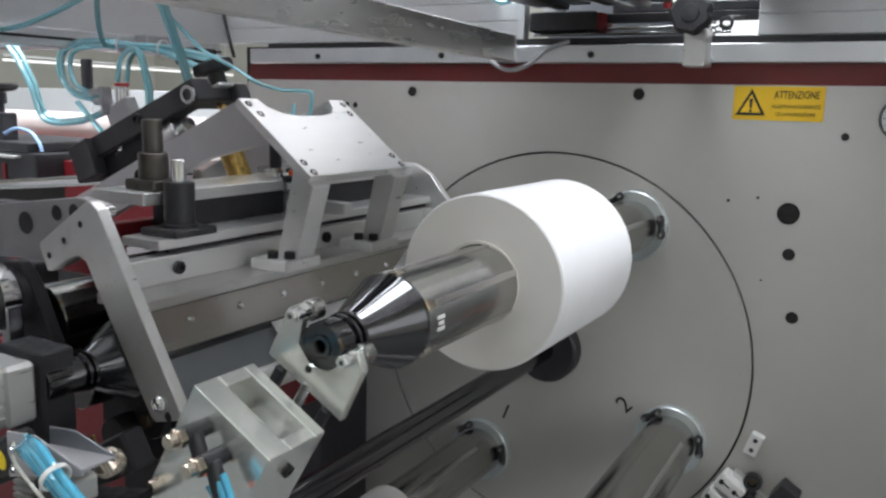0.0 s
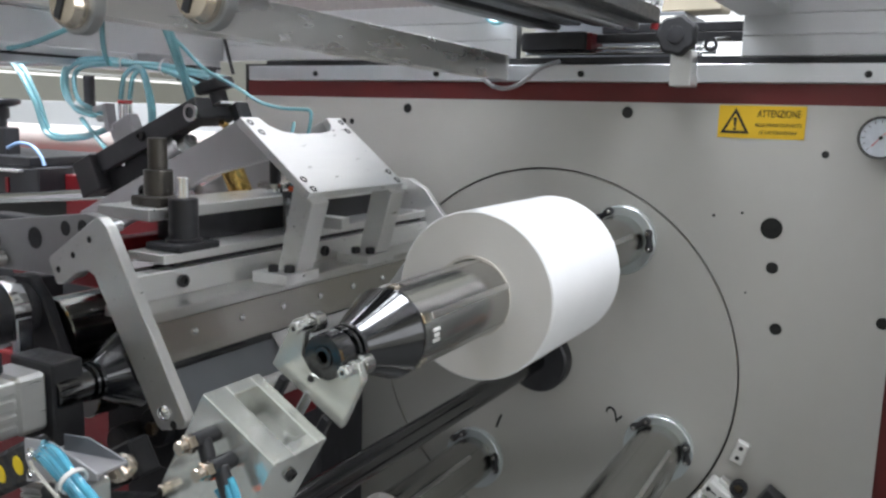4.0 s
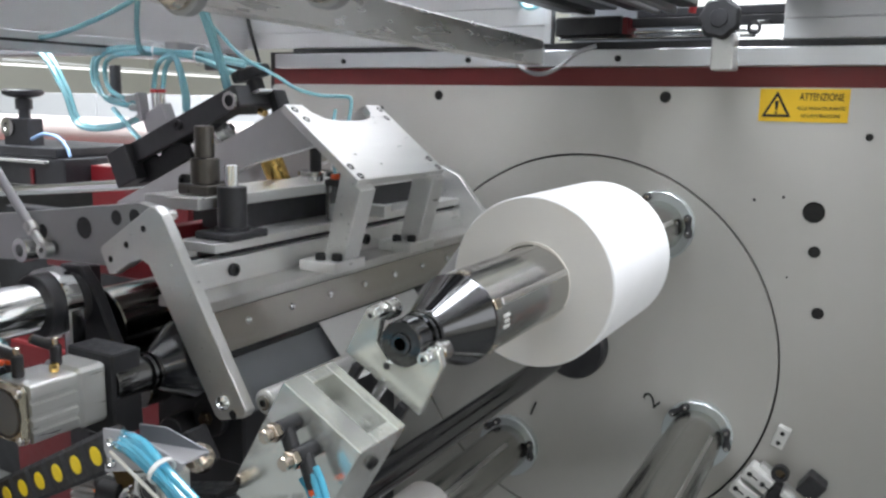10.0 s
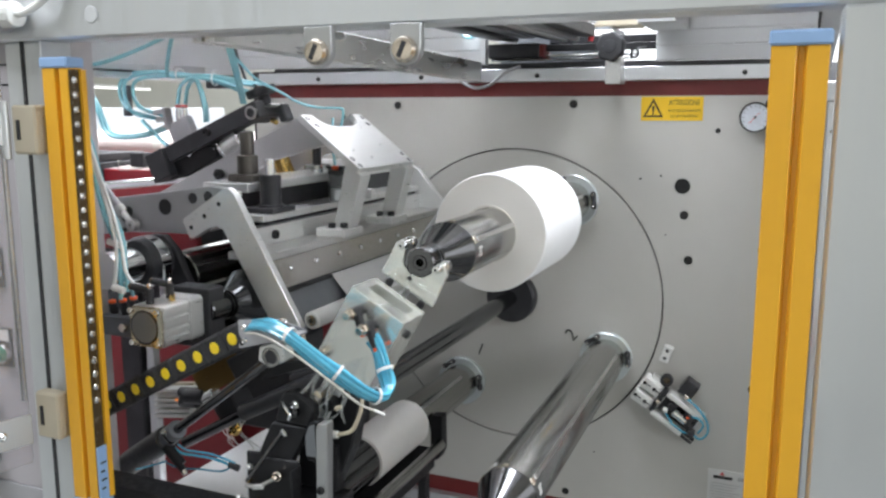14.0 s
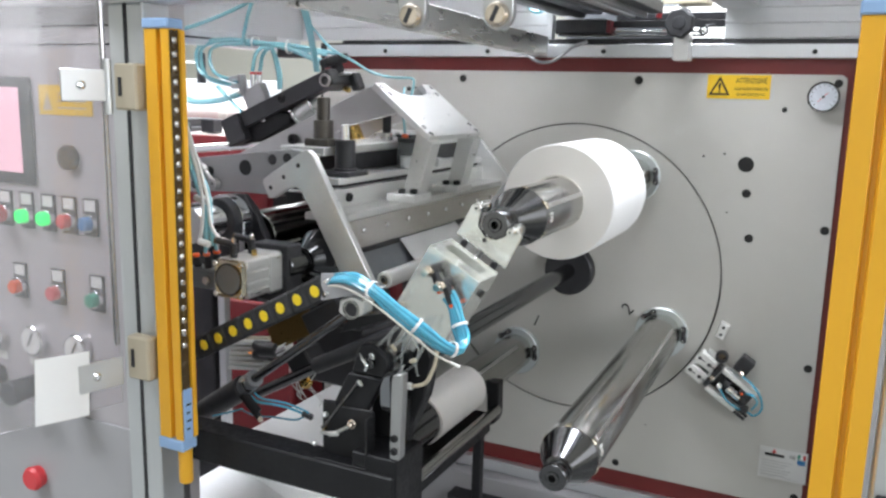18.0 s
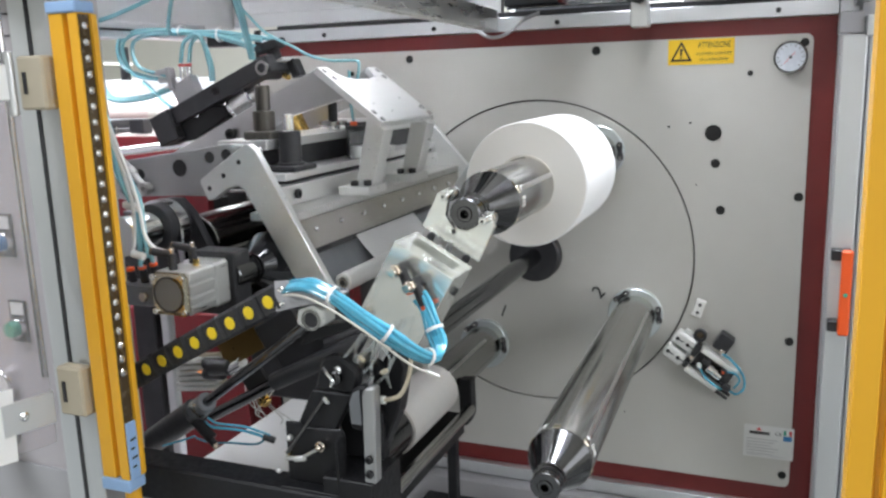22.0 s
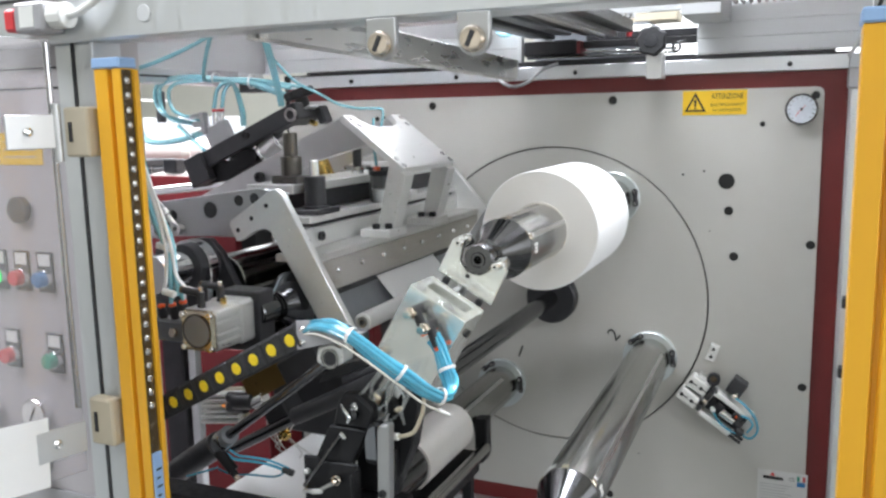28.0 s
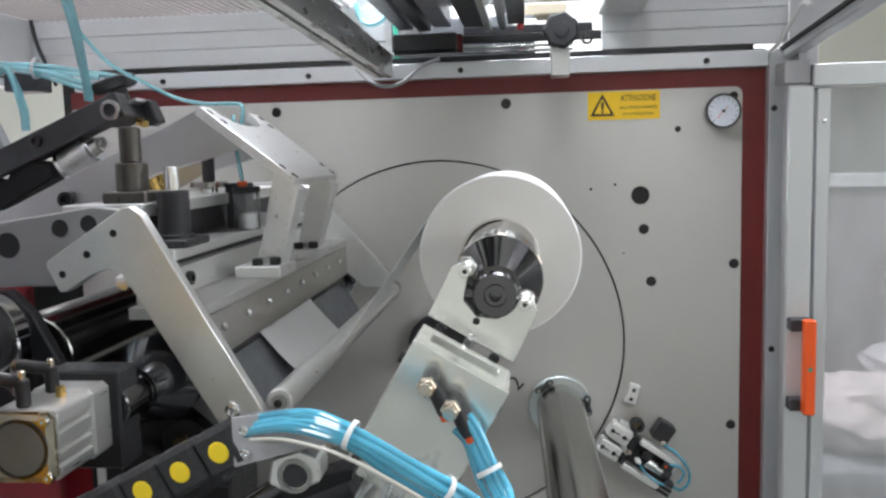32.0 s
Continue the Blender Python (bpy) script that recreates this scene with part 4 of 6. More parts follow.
part("barrel", extrusion(-0.768, 1.253, 0.062, 0.5075, 0.562), ALU, ac)
part("front_cap", box(-0.799, -0.737, 0.498, 0.5073, 1.222, 1.284, 0.006), CAPM, ac, "polished front cap")
part("bore_ring", ring((-0.768, 0.498, 1.253), (0, -1, 0), 0.0235, 0.0265, 0.0015, 40), DARKSTEEL, ac)
part("bore", rod((-0.768, 0.4979, 1.253), (-0.768, 0.497, 1.253), 0.0235, 40), TRAY, ac, "dark round bore")
part("rear_cap", box(-0.7995, -0.7365, 0.5622, 0.600, 1.219, 1.2865, 0.005), ALU, ac)
part("end_plate", box(-0.805, -0.729, 0.6002, 0.640, 1.196, 1.294, 0.002), BLACK, ac, "black end plate")
for x in (-0.793, -0.743):
    for z in (1.228, 1.278):
        screw(ac, (x, 0.498, z), (0, -1, 0), 0.0046, material=CHROME)
for y in (0.520, 0.565):
    f = part("fitting", rod((-0.775, y, 1.284), (-0.775, y, 1.308), 0.0062), BLACK, ac, "black push-in fitting")
    part("elbow", rod((-0.775, y, 1.306), (-0.805, y - 0.004, 1.310), 0.0058), BLACK, f)
    part("release_ring", rod((-0.805, y - 0.004, 1.310), (-0.809, y - 0.005, 1.3105), 0.0056), BRONZE, f, "dark release ring")
    part("throttle_screw", rod((-0.775, y, 1.308), (-0.775, y, 1.316), 0.0035, 12), COPPER, f, "nickel throttle screw")
part("brass_nut", rod((-0.758, 0.550, 1.2845), (-0.758, 0.550, 1.294), 0.005, 6), BRASS, ac, "brass nut")
mf = thing("air_manifold", (-0.865, 0.56, 1.215), "small grey air manifold with red ringed fittings", "valve")
part("block", box(-0.905, -0.838, 0.548, 0.580, 1.215, 1.250, 0.003), TRAY, mf)
for x, z in ((-0.887, 1.252), (-0.864, 1.256), (-0.842, 1.262)):
    f = part("fitting", rod((x, 0.560, 1.250), (x, 0.556, z + 0.016), 0.0068, 20), BLACK, mf, "black push-in fitting")
    part("release_ring", rod((x, 0.556, z + 0.016), (x, 0.5555, z + 0.021), 0.0064, 20), ORANGE, f, "orange red release ring")
part("side_port", rod((-0.856, 0.547, 1.232), (-0.856, 0.540, 1.232), 0.008, 6), COPPER, mf, "nickel port plug")
part("link_tube", hose([(-0.842, 0.556, 1.28), (-0.840, 0.55, 1.30), (-0.825, 0.535, 1.312), (-0.809, 0.522, 1.3105)], 0.0030), TUBE, mf)

# ---- cable chain ----
ch = thing("cable_chain", (-0.70, 0.47, 1.1), "black cable chain with yellow round plugs", "cable chain")
c0, c1 = V((-0.562, 0.455, 1.274)), V((-0.823, 0.494, 1.136))
cd = (c1 - c0).normalized()
cu = V((-cd.z, 0, cd.x)).normalized()
cu = cu if cu.z > 0 else -cu
cy = cd.cross(cu).normalized()
cy = cy if cy.y < 0 else -cy
cm = Matrix((cd, -cy, cu)).transposed()
step = (c1 - c0).length / 7.5
for i in range(11):
    q = c0 + cd * step * (i + 0.35)
    part("link", obox(q - cy * 0.012, (step * 0.96, 0.026, 0.036), cm, 0.004), RUBBER, ch)
    part("plug", lathe(q + cy * 0.0008, cy, [(0, 0.0088), (0.0008, 0.0088), (0.0014, 0.0076)], 24), DOT, ch, "yellow plug")
ga = V((-0.556, 0.456, 1.276))
part("end_bracket", prism([(-0.006, -0.020), (-0.006, 0.020), (0.030, 0.024), (0.088, 0.010), (0.088, 0.004), (0.030, -0.010)], -0.001, 0.0015, lambda p, q, a: ga + V((p, -a, q)), 0.0004), CABINET, ch, "grey end bracket")
part("bracket_rear", prism([(-0.004, -0.010), (-0.004, 0.012), (0.030, 0.016), (0.078, 0.006), (0.078, 0.000)], -0.037, -0.035, lambda p, q, a: ga + V((p, -a, q)), 0.0004), TRAY, ch, "grey end bracket")
part("bracket_floor", obox(ga + V((0.038, 0.018, 0.000)), (0.084, 0.036, 0.002), Matrix.Rotation(radians(-6), 3, "Y")), CABINET, ch, "grey end bracket")
for q in (-0.008, 0.010):
    pan_screw(ch, ga + V((0.004, -0.002, q)), (0, -1, 0), 0.0045)

# ---- hoses ----
def bundle(name, label, points, n, spread, r, ties=(), seed=1, material=None):
    rnd = random.Random(seed)
    b = thing(name, points[0], label, "hoses")
    for i in range(n):
        a = 2 * math.pi * i / max(n, 1) + rnd.random()
        o = V((math.cos(a), 0.6 * math.sin(a), math.sin(a + 0.7))) * spread * (0.35 + 0.65 * rnd.random())
        ps = []
        for k, p in enumerate(points):
            s = 1.0 + 0.25 * rnd.uniform(-1, 1)
            ps.append(V(p) + o * s)
        part("tube", hose(ps, r, 9, 7), material or TUBE, b)
    path = spline(points, 8)
    for t in ties:
        i = int(t * (len(path) - 2))
        part("cable_tie", ring(path[i] - (path[i + 1] - path[i]).normalized() * 0.002, path[i + 1] - path[i], spread + r, spread + r + 0.0012, 0.004, 24), WHITEP, b, "white cable tie")
    return b


bundle("hose_bundle", "bundle of clear blue air hoses with white ties", [(-0.560, 0.470, 1.282), (-0.530, 0.450, 1.295), (-0.495, 0.436, 1.301), (-0.458, 0.428, 1.290), (-0.424, 0.428, 1.270), (-0.391, 0.434, 1.246), (-0.366, 0.452, 1.222), (-0.354, 0.478, 1.208), (-0.356, 0.500, 1.216), (-0.368, 0.510, 1.238), (-0.380, 0.514, 1.262), (-0.388, 0.516, 1.276)], 9, 0.0074, 0.0030, (0.27, 0.45, 0.60, 0.82), 3, TUBE2)
b = thing("white_cable", (-0.54, 0.45, 1.27), "thin white sensor cable along the hoses", "cable")
part("sheath", hose([(-0.545, 0.448, 1.281), (-0.51, 0.430, 1.287), (-0.468, 0.419, 1.280), (-0.426, 0.419, 1.258), (-0.395, 0.424, 1.236), (-0.366, 0.436, 1.211), (-0.350, 0.450, 1.199)], 0.0015), IVORY, b)
part("plug", rod((-0.352, 0.449, 1.200), (-0.340, 0.455, 1.194), 0.0021), WHITEP, b)

vb = thing("valve_block", (-1.205, 1.07, 1.52), "grey air manifold block with push-in fittings", "valve")
part("body", obox((-1.175, 1.085, 1.532), (0.060, 0.024, 0.045), Matrix.Rotation(radians(-25), 3, "Y"), 0.002), CABINET, vb)
part("riser", obox((-1.207, 1.075, 1.557), (0.010, 0.024, 0.050), Matrix.Rotation(radians(-10), 3, "Y"), 0.002), CABINET, vb)
for k, (p, q) in enumerate((((-1.210, 1.07, 1.574), (-1.243, 1.072, 1.570)), ((-1.210, 1.075, 1.556), (-1.243, 1.08, 1.554)), ((-1.200, 1.08, 1.540), (-1.226, 1.08, 1.536)))):
    part("fitting", rod(p, q, 0.0065), PLATEM, vb)
for x in (-1.183, -1.165):
    f = part("fitting", rod((x, 1.082, 1.555), (x, 1.082, 1.583), 0.0065), CHROME, vb)
    part("release_ring", rod((x, 1.082, 1.583), (x, 1.082, 1.588), 0.0075), REDB, f, "red release ring")
big = thing("hose_loops", (-1.2, 1.07, 1.56), "looping clear blue air hoses above the machine", "hoses")
thin = [(-0.973, 1.010, 1.691), (-0.966, 1.030, 1.672), (-0.945, 1.055, 1.640), (-0.905, 1.085, 1.613), (-0.865, 1.09, 1.592), (-0.822, 1.095, 1.582), (-0.790, 1.098, 1.581), (-0.768, 1.100, 1.5795), (-0.764, 1.100, 1.570), (-0.768, 1.100, 1.548), (-0.775, 1.098, 1.520)]
part("tube", hose(thin, 0.003, 10, 8), TUBE, big)


def air_loop(*points):
    part("tube", hose(points, 0.0046, 10, 12), TUBE, big)


air_loop((-1.211, 1.085, 1.542), (-1.293, 1.085, 1.521), (-1.388, 1.085, 1.523), (-1.429, 1.085, 1.593), (-1.493, 1.085, 1.666), (-1.616, 1.085, 1.69), (-1.731, 1.085, 1.683))
air_loop((-1.202, 1.075, 1.538), (-1.289, 1.075, 1.516), (-1.387, 1.075, 1.519), (-1.427, 1.075, 1.587), (-1.493, 1.075, 1.659), (-1.601, 1.075, 1.68), (-1.716, 1.075, 1.671))
air_loop((-1.224, 1.08, 1.554), (-1.324, 1.088, 1.573), (-1.348, 1.096, 1.641), (-1.268, 1.104, 1.662), (-1.126, 1.112, 1.65), (-1.001, 1.12, 1.63))
air_loop((-1.208, 1.07, 1.562), (-1.295, 1.078, 1.586), (-1.309, 1.086, 1.64), (-1.234, 1.094, 1.653), (-1.109, 1.102, 1.645), (-0.999, 1.11, 1.614))
air_loop((-1.208, 1.09, 1.655), (-1.099, 1.106, 1.651), (-1.016, 1.122, 1.638), (-0.972, 1.13, 1.63))
air_loop((-1.226, 1.09, 1.551), (-1.352, 1.098, 1.584), (-1.365, 1.106, 1.649), (-1.272, 1.114, 1.665), (-1.123, 1.122, 1.644), (-1.017, 1.13, 1.609))
air_loop((-1.183, 1.08, 1.59), (-1.169, 1.08, 1.632), (-1.129, 1.08, 1.644), (-1.109, 1.08, 1.586), (-1.106, 1.08, 1.549))
air_loop((-1.165, 1.085, 1.59), (-1.154, 1.085, 1.629), (-1.128, 1.085, 1.64), (-1.107, 1.085, 1.586), (-1.105, 1.085, 1.549))
air_loop((-1.28, 1.07, 1.553), (-1.233, 1.07, 1.514), (-1.209, 1.07, 1.496))
air_loop((-1.065, 0.96, 1.772), (-1.138, 1.01, 1.703), (-1.19, 1.06, 1.657), (-1.192, 1.085, 1.65))
air_loop((-0.967, 0.97, 1.768), (-0.971, 1.01, 1.69), (-0.983, 1.05, 1.623), (-0.99, 1.07, 1.591))
air_loop((-0.972, 0.96, 1.767), (-0.973, 1.0, 1.693), (-0.983, 1.04, 1.626), (-0.99, 1.06, 1.591))
air_loop((-1.476, 0.95, 1.673), (-1.329, 0.97, 1.674), (-1.235, 0.99, 1.697), (-1.132, 1.01, 1.739), (-1.088, 1.02, 1.783))
for p, d in (((-1.19, 1.10, 1.654), (1, 0, 0)), ((-1.10, 1.11, 1.647), (1, 0.1, -0.1))):
    part("cable_tie", ring(p, d, 0.015, 0.0162, 0.004, 24), WHITEP, big, "white cable tie")
bl2 = bundle("falling_hoses", "blue and white hoses falling past the side plate", [(-0.938, 0.560, 1.564), (-0.917, 0.556, 1.514), (-0.897, 0.552, 1.469), (-0.877, 0.548, 1.420), (-0.855, 0.543, 1.373), (-0.845, 0.539, 1.333), (-0.843, 0.535, 1.288)], 3, 0.008, 0.0034, (), 8)
for ps in ([(-0.930, 0.560, 1.556), (-0.911, 0.556, 1.510), (-0.890, 0.552, 1.465), (-0.870, 0.547, 1.415), (-0.857, 0.543, 1.370), (-0.857, 0.539, 1.324), (-0.860, 0.535, 1.304)],
           [(-0.923, 0.560, 1.555), (-0.905, 0.556, 1.510), (-0.885, 0.552, 1.465), (-0.863, 0.548, 1.416), (-0.846, 0.543, 1.371), (-0.836, 0.539, 1.330), (-0.814, 0.535, 1.310)]):
    ps = [V(q) + V((0.012, -0.014, 0)) for q in ps]
    part("white_cable", hose(ps, 0.0028), WHITEP, bl2, "thin white cable")
    part("cable_plug", rod(ps[-1], V(ps[-1]) + V((0.022, 0.0, -0.004)), 0.0055), WHITEP, bl2, "white cable plug")
part("clip", obox((-0.857, 0.543, 1.370), (0.030, 0.016, 0.010), Matrix.Rotation(radians(12), 3, "Y"), 0.002), WHITEP, bl2, "white plastic clip")
st = thing("gas_strut", (-1.1, 0.60, 1.5), "slim grey strut with a chrome rod end", "strut")
part("tube", rod((-1.120, 0.697, 1.535), (-0.996, 0.695, 1.405), 0.0062), CABINET, st)
part("collar", rod((-0.998, 0.695, 1.407), (-0.988, 0.695, 1.396), 0.0088), ALUB, st)
part("rod_end", rod((-0.988, 0.695, 1.396), (-0.972, 0.695, 1.380), 0.0060), ALUB, st)
part("eye", ring((-0.968, 0.703, 1.374), (0, -1, 0), 0.004, 0.0105, 0.014, 24), ALUB, st)

# ---- pivot block, rods and fittings under the chain ----
pv = thing("pivot_block", (-0.515, 0.47, 1.225), "pale grey pivot block with a dark bore", "bearing block")
part("block", prism([(-0.538, 1.240), (-0.535, 1.260), (-0.512, 1.268), (-0.496, 1.262), (-0.496, 1.242), (-0.520, 1.231)], 0.462, 0.49, lambda p, q, a: (p, a, q), 0.002), ALU, pv)
part("bore", rod((-0.516, 0.4615, 1.247), (-0.516, 0.466, 1.247), 0.0105, 24), BLACK, pv, "dark bore")
part("bearing", ring((-0.516, 0.462, 1.247), (0, -1, 0), 0.0105, 0.014, 0.002, 28), STEEL, pv, "steel bearing ring")
part("lower_plate", prism([(-0.545, 1.222), (-0.478, 1.238), (-0.480, 1.228), (-0.56, 1.196)], 0.50, 0.53, lambda p, q, a: (p, a, q), 0.001), CARBLACK, pv, "black lower plate")
part("ball", lathe((-0.505, 0.508, 1.262), (0, -0.6, 1), [(-0.014, 0.004), (-0.010, 0.010), (-0.003, 0.0135), (0.003, 0.0135), (0.010, 0.010), (0.014, 0.004)], 28), COPPER, pv, "bright ball end")
lr = thing("linkage_rod", (-0.66, 0.52, 1.1), "dark steel linkage rod with a grey joint", "rod")
part("rod", rod((-0.530, 0.475, 1.236), (-0.770, 0.553, 1.068), 0.0075), DARKSTEEL, lr)
part("joint", rod((-0.762, 0.551, 1.074), (-0.795, 0.562, 1.048), 0.0155), TRAY, lr, "grey joint")
part("joint_collar", rod((-0.775, 0.555, 1.050), (-0.783, 0.545, 1.072), 0.010), STEEL, lr)
part("lower_tube", rod((-0.793, 0.561, 1.050), (-0.915, 0.598, 0.970), 0.021), BLACK, lr, "black lower tube")
for (a, b, r, m, lab) in (((-0.50, 0.60, 1.185), (-0.70, 0.64, 1.080), 0.014, BLACK, "black round push rod"), ((-0.712, 0.66, 1.070), (-0.846, 0.66, 0.995), 0.010, DARKSTEEL, "dark steel push rod"), ((-0.47, 0.62, 1.21), (-0.60, 0.64, 1.150), 0.010, BLACK, "slim black push rod"), ((-0.845, 0.67, 1.078), (-0.80, 0.665, 1.085), 0.014, BLACK, "black ribbed plastic coupling")):
    solid("push_rod", rod(a, b, r), m, lab, "rod", group="push rods")
vm = thing("solenoid_valve", (-0.75, 0.68, 1.03), "black solenoid valve with a brass nipple", "valve")
part("coil", obox((-0.752, 0.685, 1.068), (0.050, 0.05, 0.042), Matrix.Rotation(radians(-33), 3, "Y"), 0.003), BLACK, vm)
part("nipple", rod((-0.765, 0.69, 1.030), (-0.748, 0.685, 1.020), 0.009, 6), BRASS, vm, "brass nipple")
part("nipple_side", rod((-0.752, 0.69, 1.034), (-0.764, 0.685, 1.016), 0.006, 6), BRASS, vm, "brass nipple")
part("silencer", rod((-0.80, 0.665, 1.082), (-0.772, 0.66, 1.098), 0.011), CHROME, vm)
part("bronze_plate", obox((-0.770, 0.665, 1.132), (0.105, 0.004, 0.050), Matrix.Rotation(radians(-30), 3, "Y")), mat("bronze_sheet", (0.16, 0.10, 0.03), 0.35, 0.7), vm, "dark bronze sheet")
part("black_flange", obox((-0.69, 0.66, 1.165), (0.085, 0.03, 0.045), Matrix.Rotation(radians(-30), 3, "Y"), 0.003), BLACK, vm)
fin = thing("finned_terminal", (-0.88, 0.70, 1.02), "white finned connector strip with an amber light", "connector")
fm = Matrix.Rotation(radians(-8), 3, "Y")
for k in range(6):
    part("fin", obox((-0.895 + 0.001 * k, 0.695, 1.028 + k * 0.010), (0.085, 0.02, 0.0065), fm, 0.001), WHITEP, fin)
part("core", obox((-0.895, 0.71, 1.053), (0.085, 0.012, 0.062), fm), CREAM, fin)
part("light", rod((-0.880, 0.684, 1.062), (-0.880, 0.682, 1.062), 0.0016), AMBER, fin, "amber light")
for z in (1.062, 1.080):
    part("plug", rod((-0.865, 0.68, z), (-0.822, 0.672, z + 0.006), 0.010), BLACK, fin, "black plug")
wires = thing("white_wires", (-0.80, 0.72, 0.95), "tangle of thin white wires behind the linkage", "wires")
rw = random.Random(11)
for k in range(6):
    x0, z0 = -0.83 + 0.012 * k, 1.045 - 0.004 * k
    part("wire", hose([(x0, 0.74, z0), (x0 + rw.uniform(-0.015, 0.015), 0.74, z0 - 0.03), (x0 + rw.uniform(-0.03, 0.03), 0.745, z0 - 0.06), (x0 + rw.uniform(-0.03, 0.03), 0.75, z0 - 0.075)], 0.0010, 6, 5), WHITEP, wires)

# ---- lower black carriage ----
lo = thing("lower_carriage", (-0.6, 0.47, 0.9), "black painted carriage with bracket and lever", "machine carriage")
part("cross_beam", box(-0.90, -0.45, 0.47, 0.52, 0.945, 1.000, 0.003), CARBLACK, lo)
part("upright", box(-0.523, -0.447, 0.475, 0.56, 0.55, 1.026, 0.002), CARBLACK, lo)
part("bracket_plate", prism([(-0.588, 1.002), (-0.588, 1.088), (-0.564, 1.090), (-0.560, 1.083), (-0.500, 1.087), (-0.496, 1.080), (-0.498, 1.002)], 0.494, 0.499, lambda p, q, a: (p, a, q), 0.002), CARBLACK, lo)
part("bracket_flange", box(-0.588, -0.498, 0.472, 0.4938, 1.000, 1.004, 0.001), CARBLACK, lo)
part("bracket_flange", box(-0.5, -0.496, 0.474, 0.4938, 1.0042, 1.080, 0.001), CARBLACK, lo)
part("inner_nut", lathe((-0.530, 0.4935, 1.062), (0.2, -1, 0.2), [(0, 0.005), (0.004, 0.0072), (0.012, 0.0072), (0.014, 0.005), (0.020, 0.0035), (0.022, 0.001)], 12), COPPER, lo, "worn nickel nut")
part("inner_lever", hose([(-0.582, 0.484, 1.040), (-0.570, 0.482, 1.042), (-0.560, 0.482, 1.043), (-0.548, 0.484, 1.050), (-0.534, 0.487, 1.058)], 0.0030), ALUB, lo, "bright lever")
part("lever_tab", obox((-0.560, 0.482, 1.043), (0.020, 0.006, 0.008), Matrix.Rotation(radians(-12), 3, "Y"), 0.002), ALU, lo)
part("stud", rod((-0.581, 0.4938, 1.045), (-0.581, 0.486, 1.045), 0.0024), BRASS, lo, "brass stud")
for wx, wz in ((-0.578, 1.068), (-0.598, 1.018)):
    part("clip", obox((wx, 0.488, wz), (0.008, 0.010, 0.007), Matrix.Rotation(radians(25), 3, "Y"), 0.002), ALU, lo, "small metal clip")
part("lever_arm", prism([(-0.546, 1.136), (-0.484, 1.136), (-0.525, 1.060), (-0.570, 1.020), (-0.592, 1.040)], 0.500, 0.516, lambda p, q, a: (p, a, q), 0.002), CARBLACK, lo)
part("lever_head", prism([(-0.530, 1.176), (-0.522, 1.186), (-0.500, 1.188), (-0.476, 1.170), (-0.474, 1.158), (-0.482, 1.137), (-0.541, 1.137)], 0.499, 0.520, lambda p, q, a: (p, a, q), 0.004), CARBLACK, lo)
part("wing_nut", join(obox((-0.497, 0.490, 1.173), (0.011, 0.006, 0.0045), Matrix.Rotation(radians(60), 3, "Y"), 0.001), obox((-0.497, 0.490, 1.173), (0.008, 0.006, 0.0045), Matrix.Rotation(radians(-20), 3, "Y"), 0.001)), CHROME, lo, "small bright wing nut")
part("wing_nut", obox((-0.519, 0.492, 1.128), (0.013, 0.008, 0.007), Matrix.Rotation(radians(50), 3, "Y"), 0.002), CHROME, lo, "small bright wing nut")
part("tie_rod", rod((-0.577, 0.478, 1.05), (-0.526, 0.498, 1.126), 0.0028), DARKSTEEL, lo, "thin dark tie rod")
part("pivot_boss", rod((-0.505, 0.4988, 1.160), (-0.505, 0.490, 1.160), 0.009, 24), DARKSTEEL, lo, "dark steel pivot boss")
part("head_lever", hose([(-0.520, 0.492, 1.172), (-0.512, 0.488, 1.166), (-0.505, 0.487, 1.158), (-0.508, 0.488, 1.150)], 0.0026), CHROME, lo, "small bright lever")
part("silver_bar", prism([(-0.4585, 1.028), (-0.4565, 1.150), (-0.452, 1.158), (-0.438, 1.160), (-0.4415, 1.028)], 0.474, 0.492, lambda p, q, a: (p, a, q), 0.002), PLATEM, lo, "aluminium upright bar")
for z in (1.042, 1.062):
    screw(lo, (-0.4495, 0.474, z), (0, -1, 0), 0.0056)
part("collar", ring((-0.475, 0.51, 1.115), (0, -1, 0), 0.010, 0.016, 0.012, 32), CARBLACK, lo)
part("rear_plate", box(-0.525, -0.46, 0.535, 0.555, 1.03, 1.10, 0.002), CARBLACK, lo)
solid("lower_guide_bar", rod((-0.577, 0.50, 0.836), (-0.577, 1.184, 0.836), 0.012), STEEL, "long dark steel guide bar", "shaft")
sr = thing("lower_slide_rail", (-0.62, 0.9, 0.775), "black slide rail with an end block below the core", "rail")
part("rail", box(-0.645, -0.595, 0.50, 1.19, 0.775, 0.822, 0.002), CARBLACK, sr)
part("end_block", prism([(-0.604, 0.795), (-0.604, 0.898), (-0.576, 0.900), (-0.575, 0.818), (-0.582, 0.800), (-0.592, 0.793)], 1.185, 1.215, lambda p, q, a: (p, a, q), 0.002), CARBLACK, sr)
part("end_post", box(-0.640, -0.618, 1.192, 1.214, 0.50, 0.775, 0.002), CARBLACK, sr)
gd2 = thing("curved_guard", (-0.46, 0.56, 1.05), "black curved guard plate beside the core", "guard")
part("shell", prism([(-0.475, 1.03), (-0.478, 1.16), (-0.462, 1.185), (-0.440, 1.190), (-0.428, 1.165), (-0.440, 1.10), (-0.470, 1.03)], 0.545, 0.575, lambda p, q, a: (p, a, q), 0.002), CARBLACK, gd2)
part("knob", rod((-0.468, 0.545, 1.165), (-0.468, 0.525, 1.165), 0.011, 16), CARBLACK, gd2)
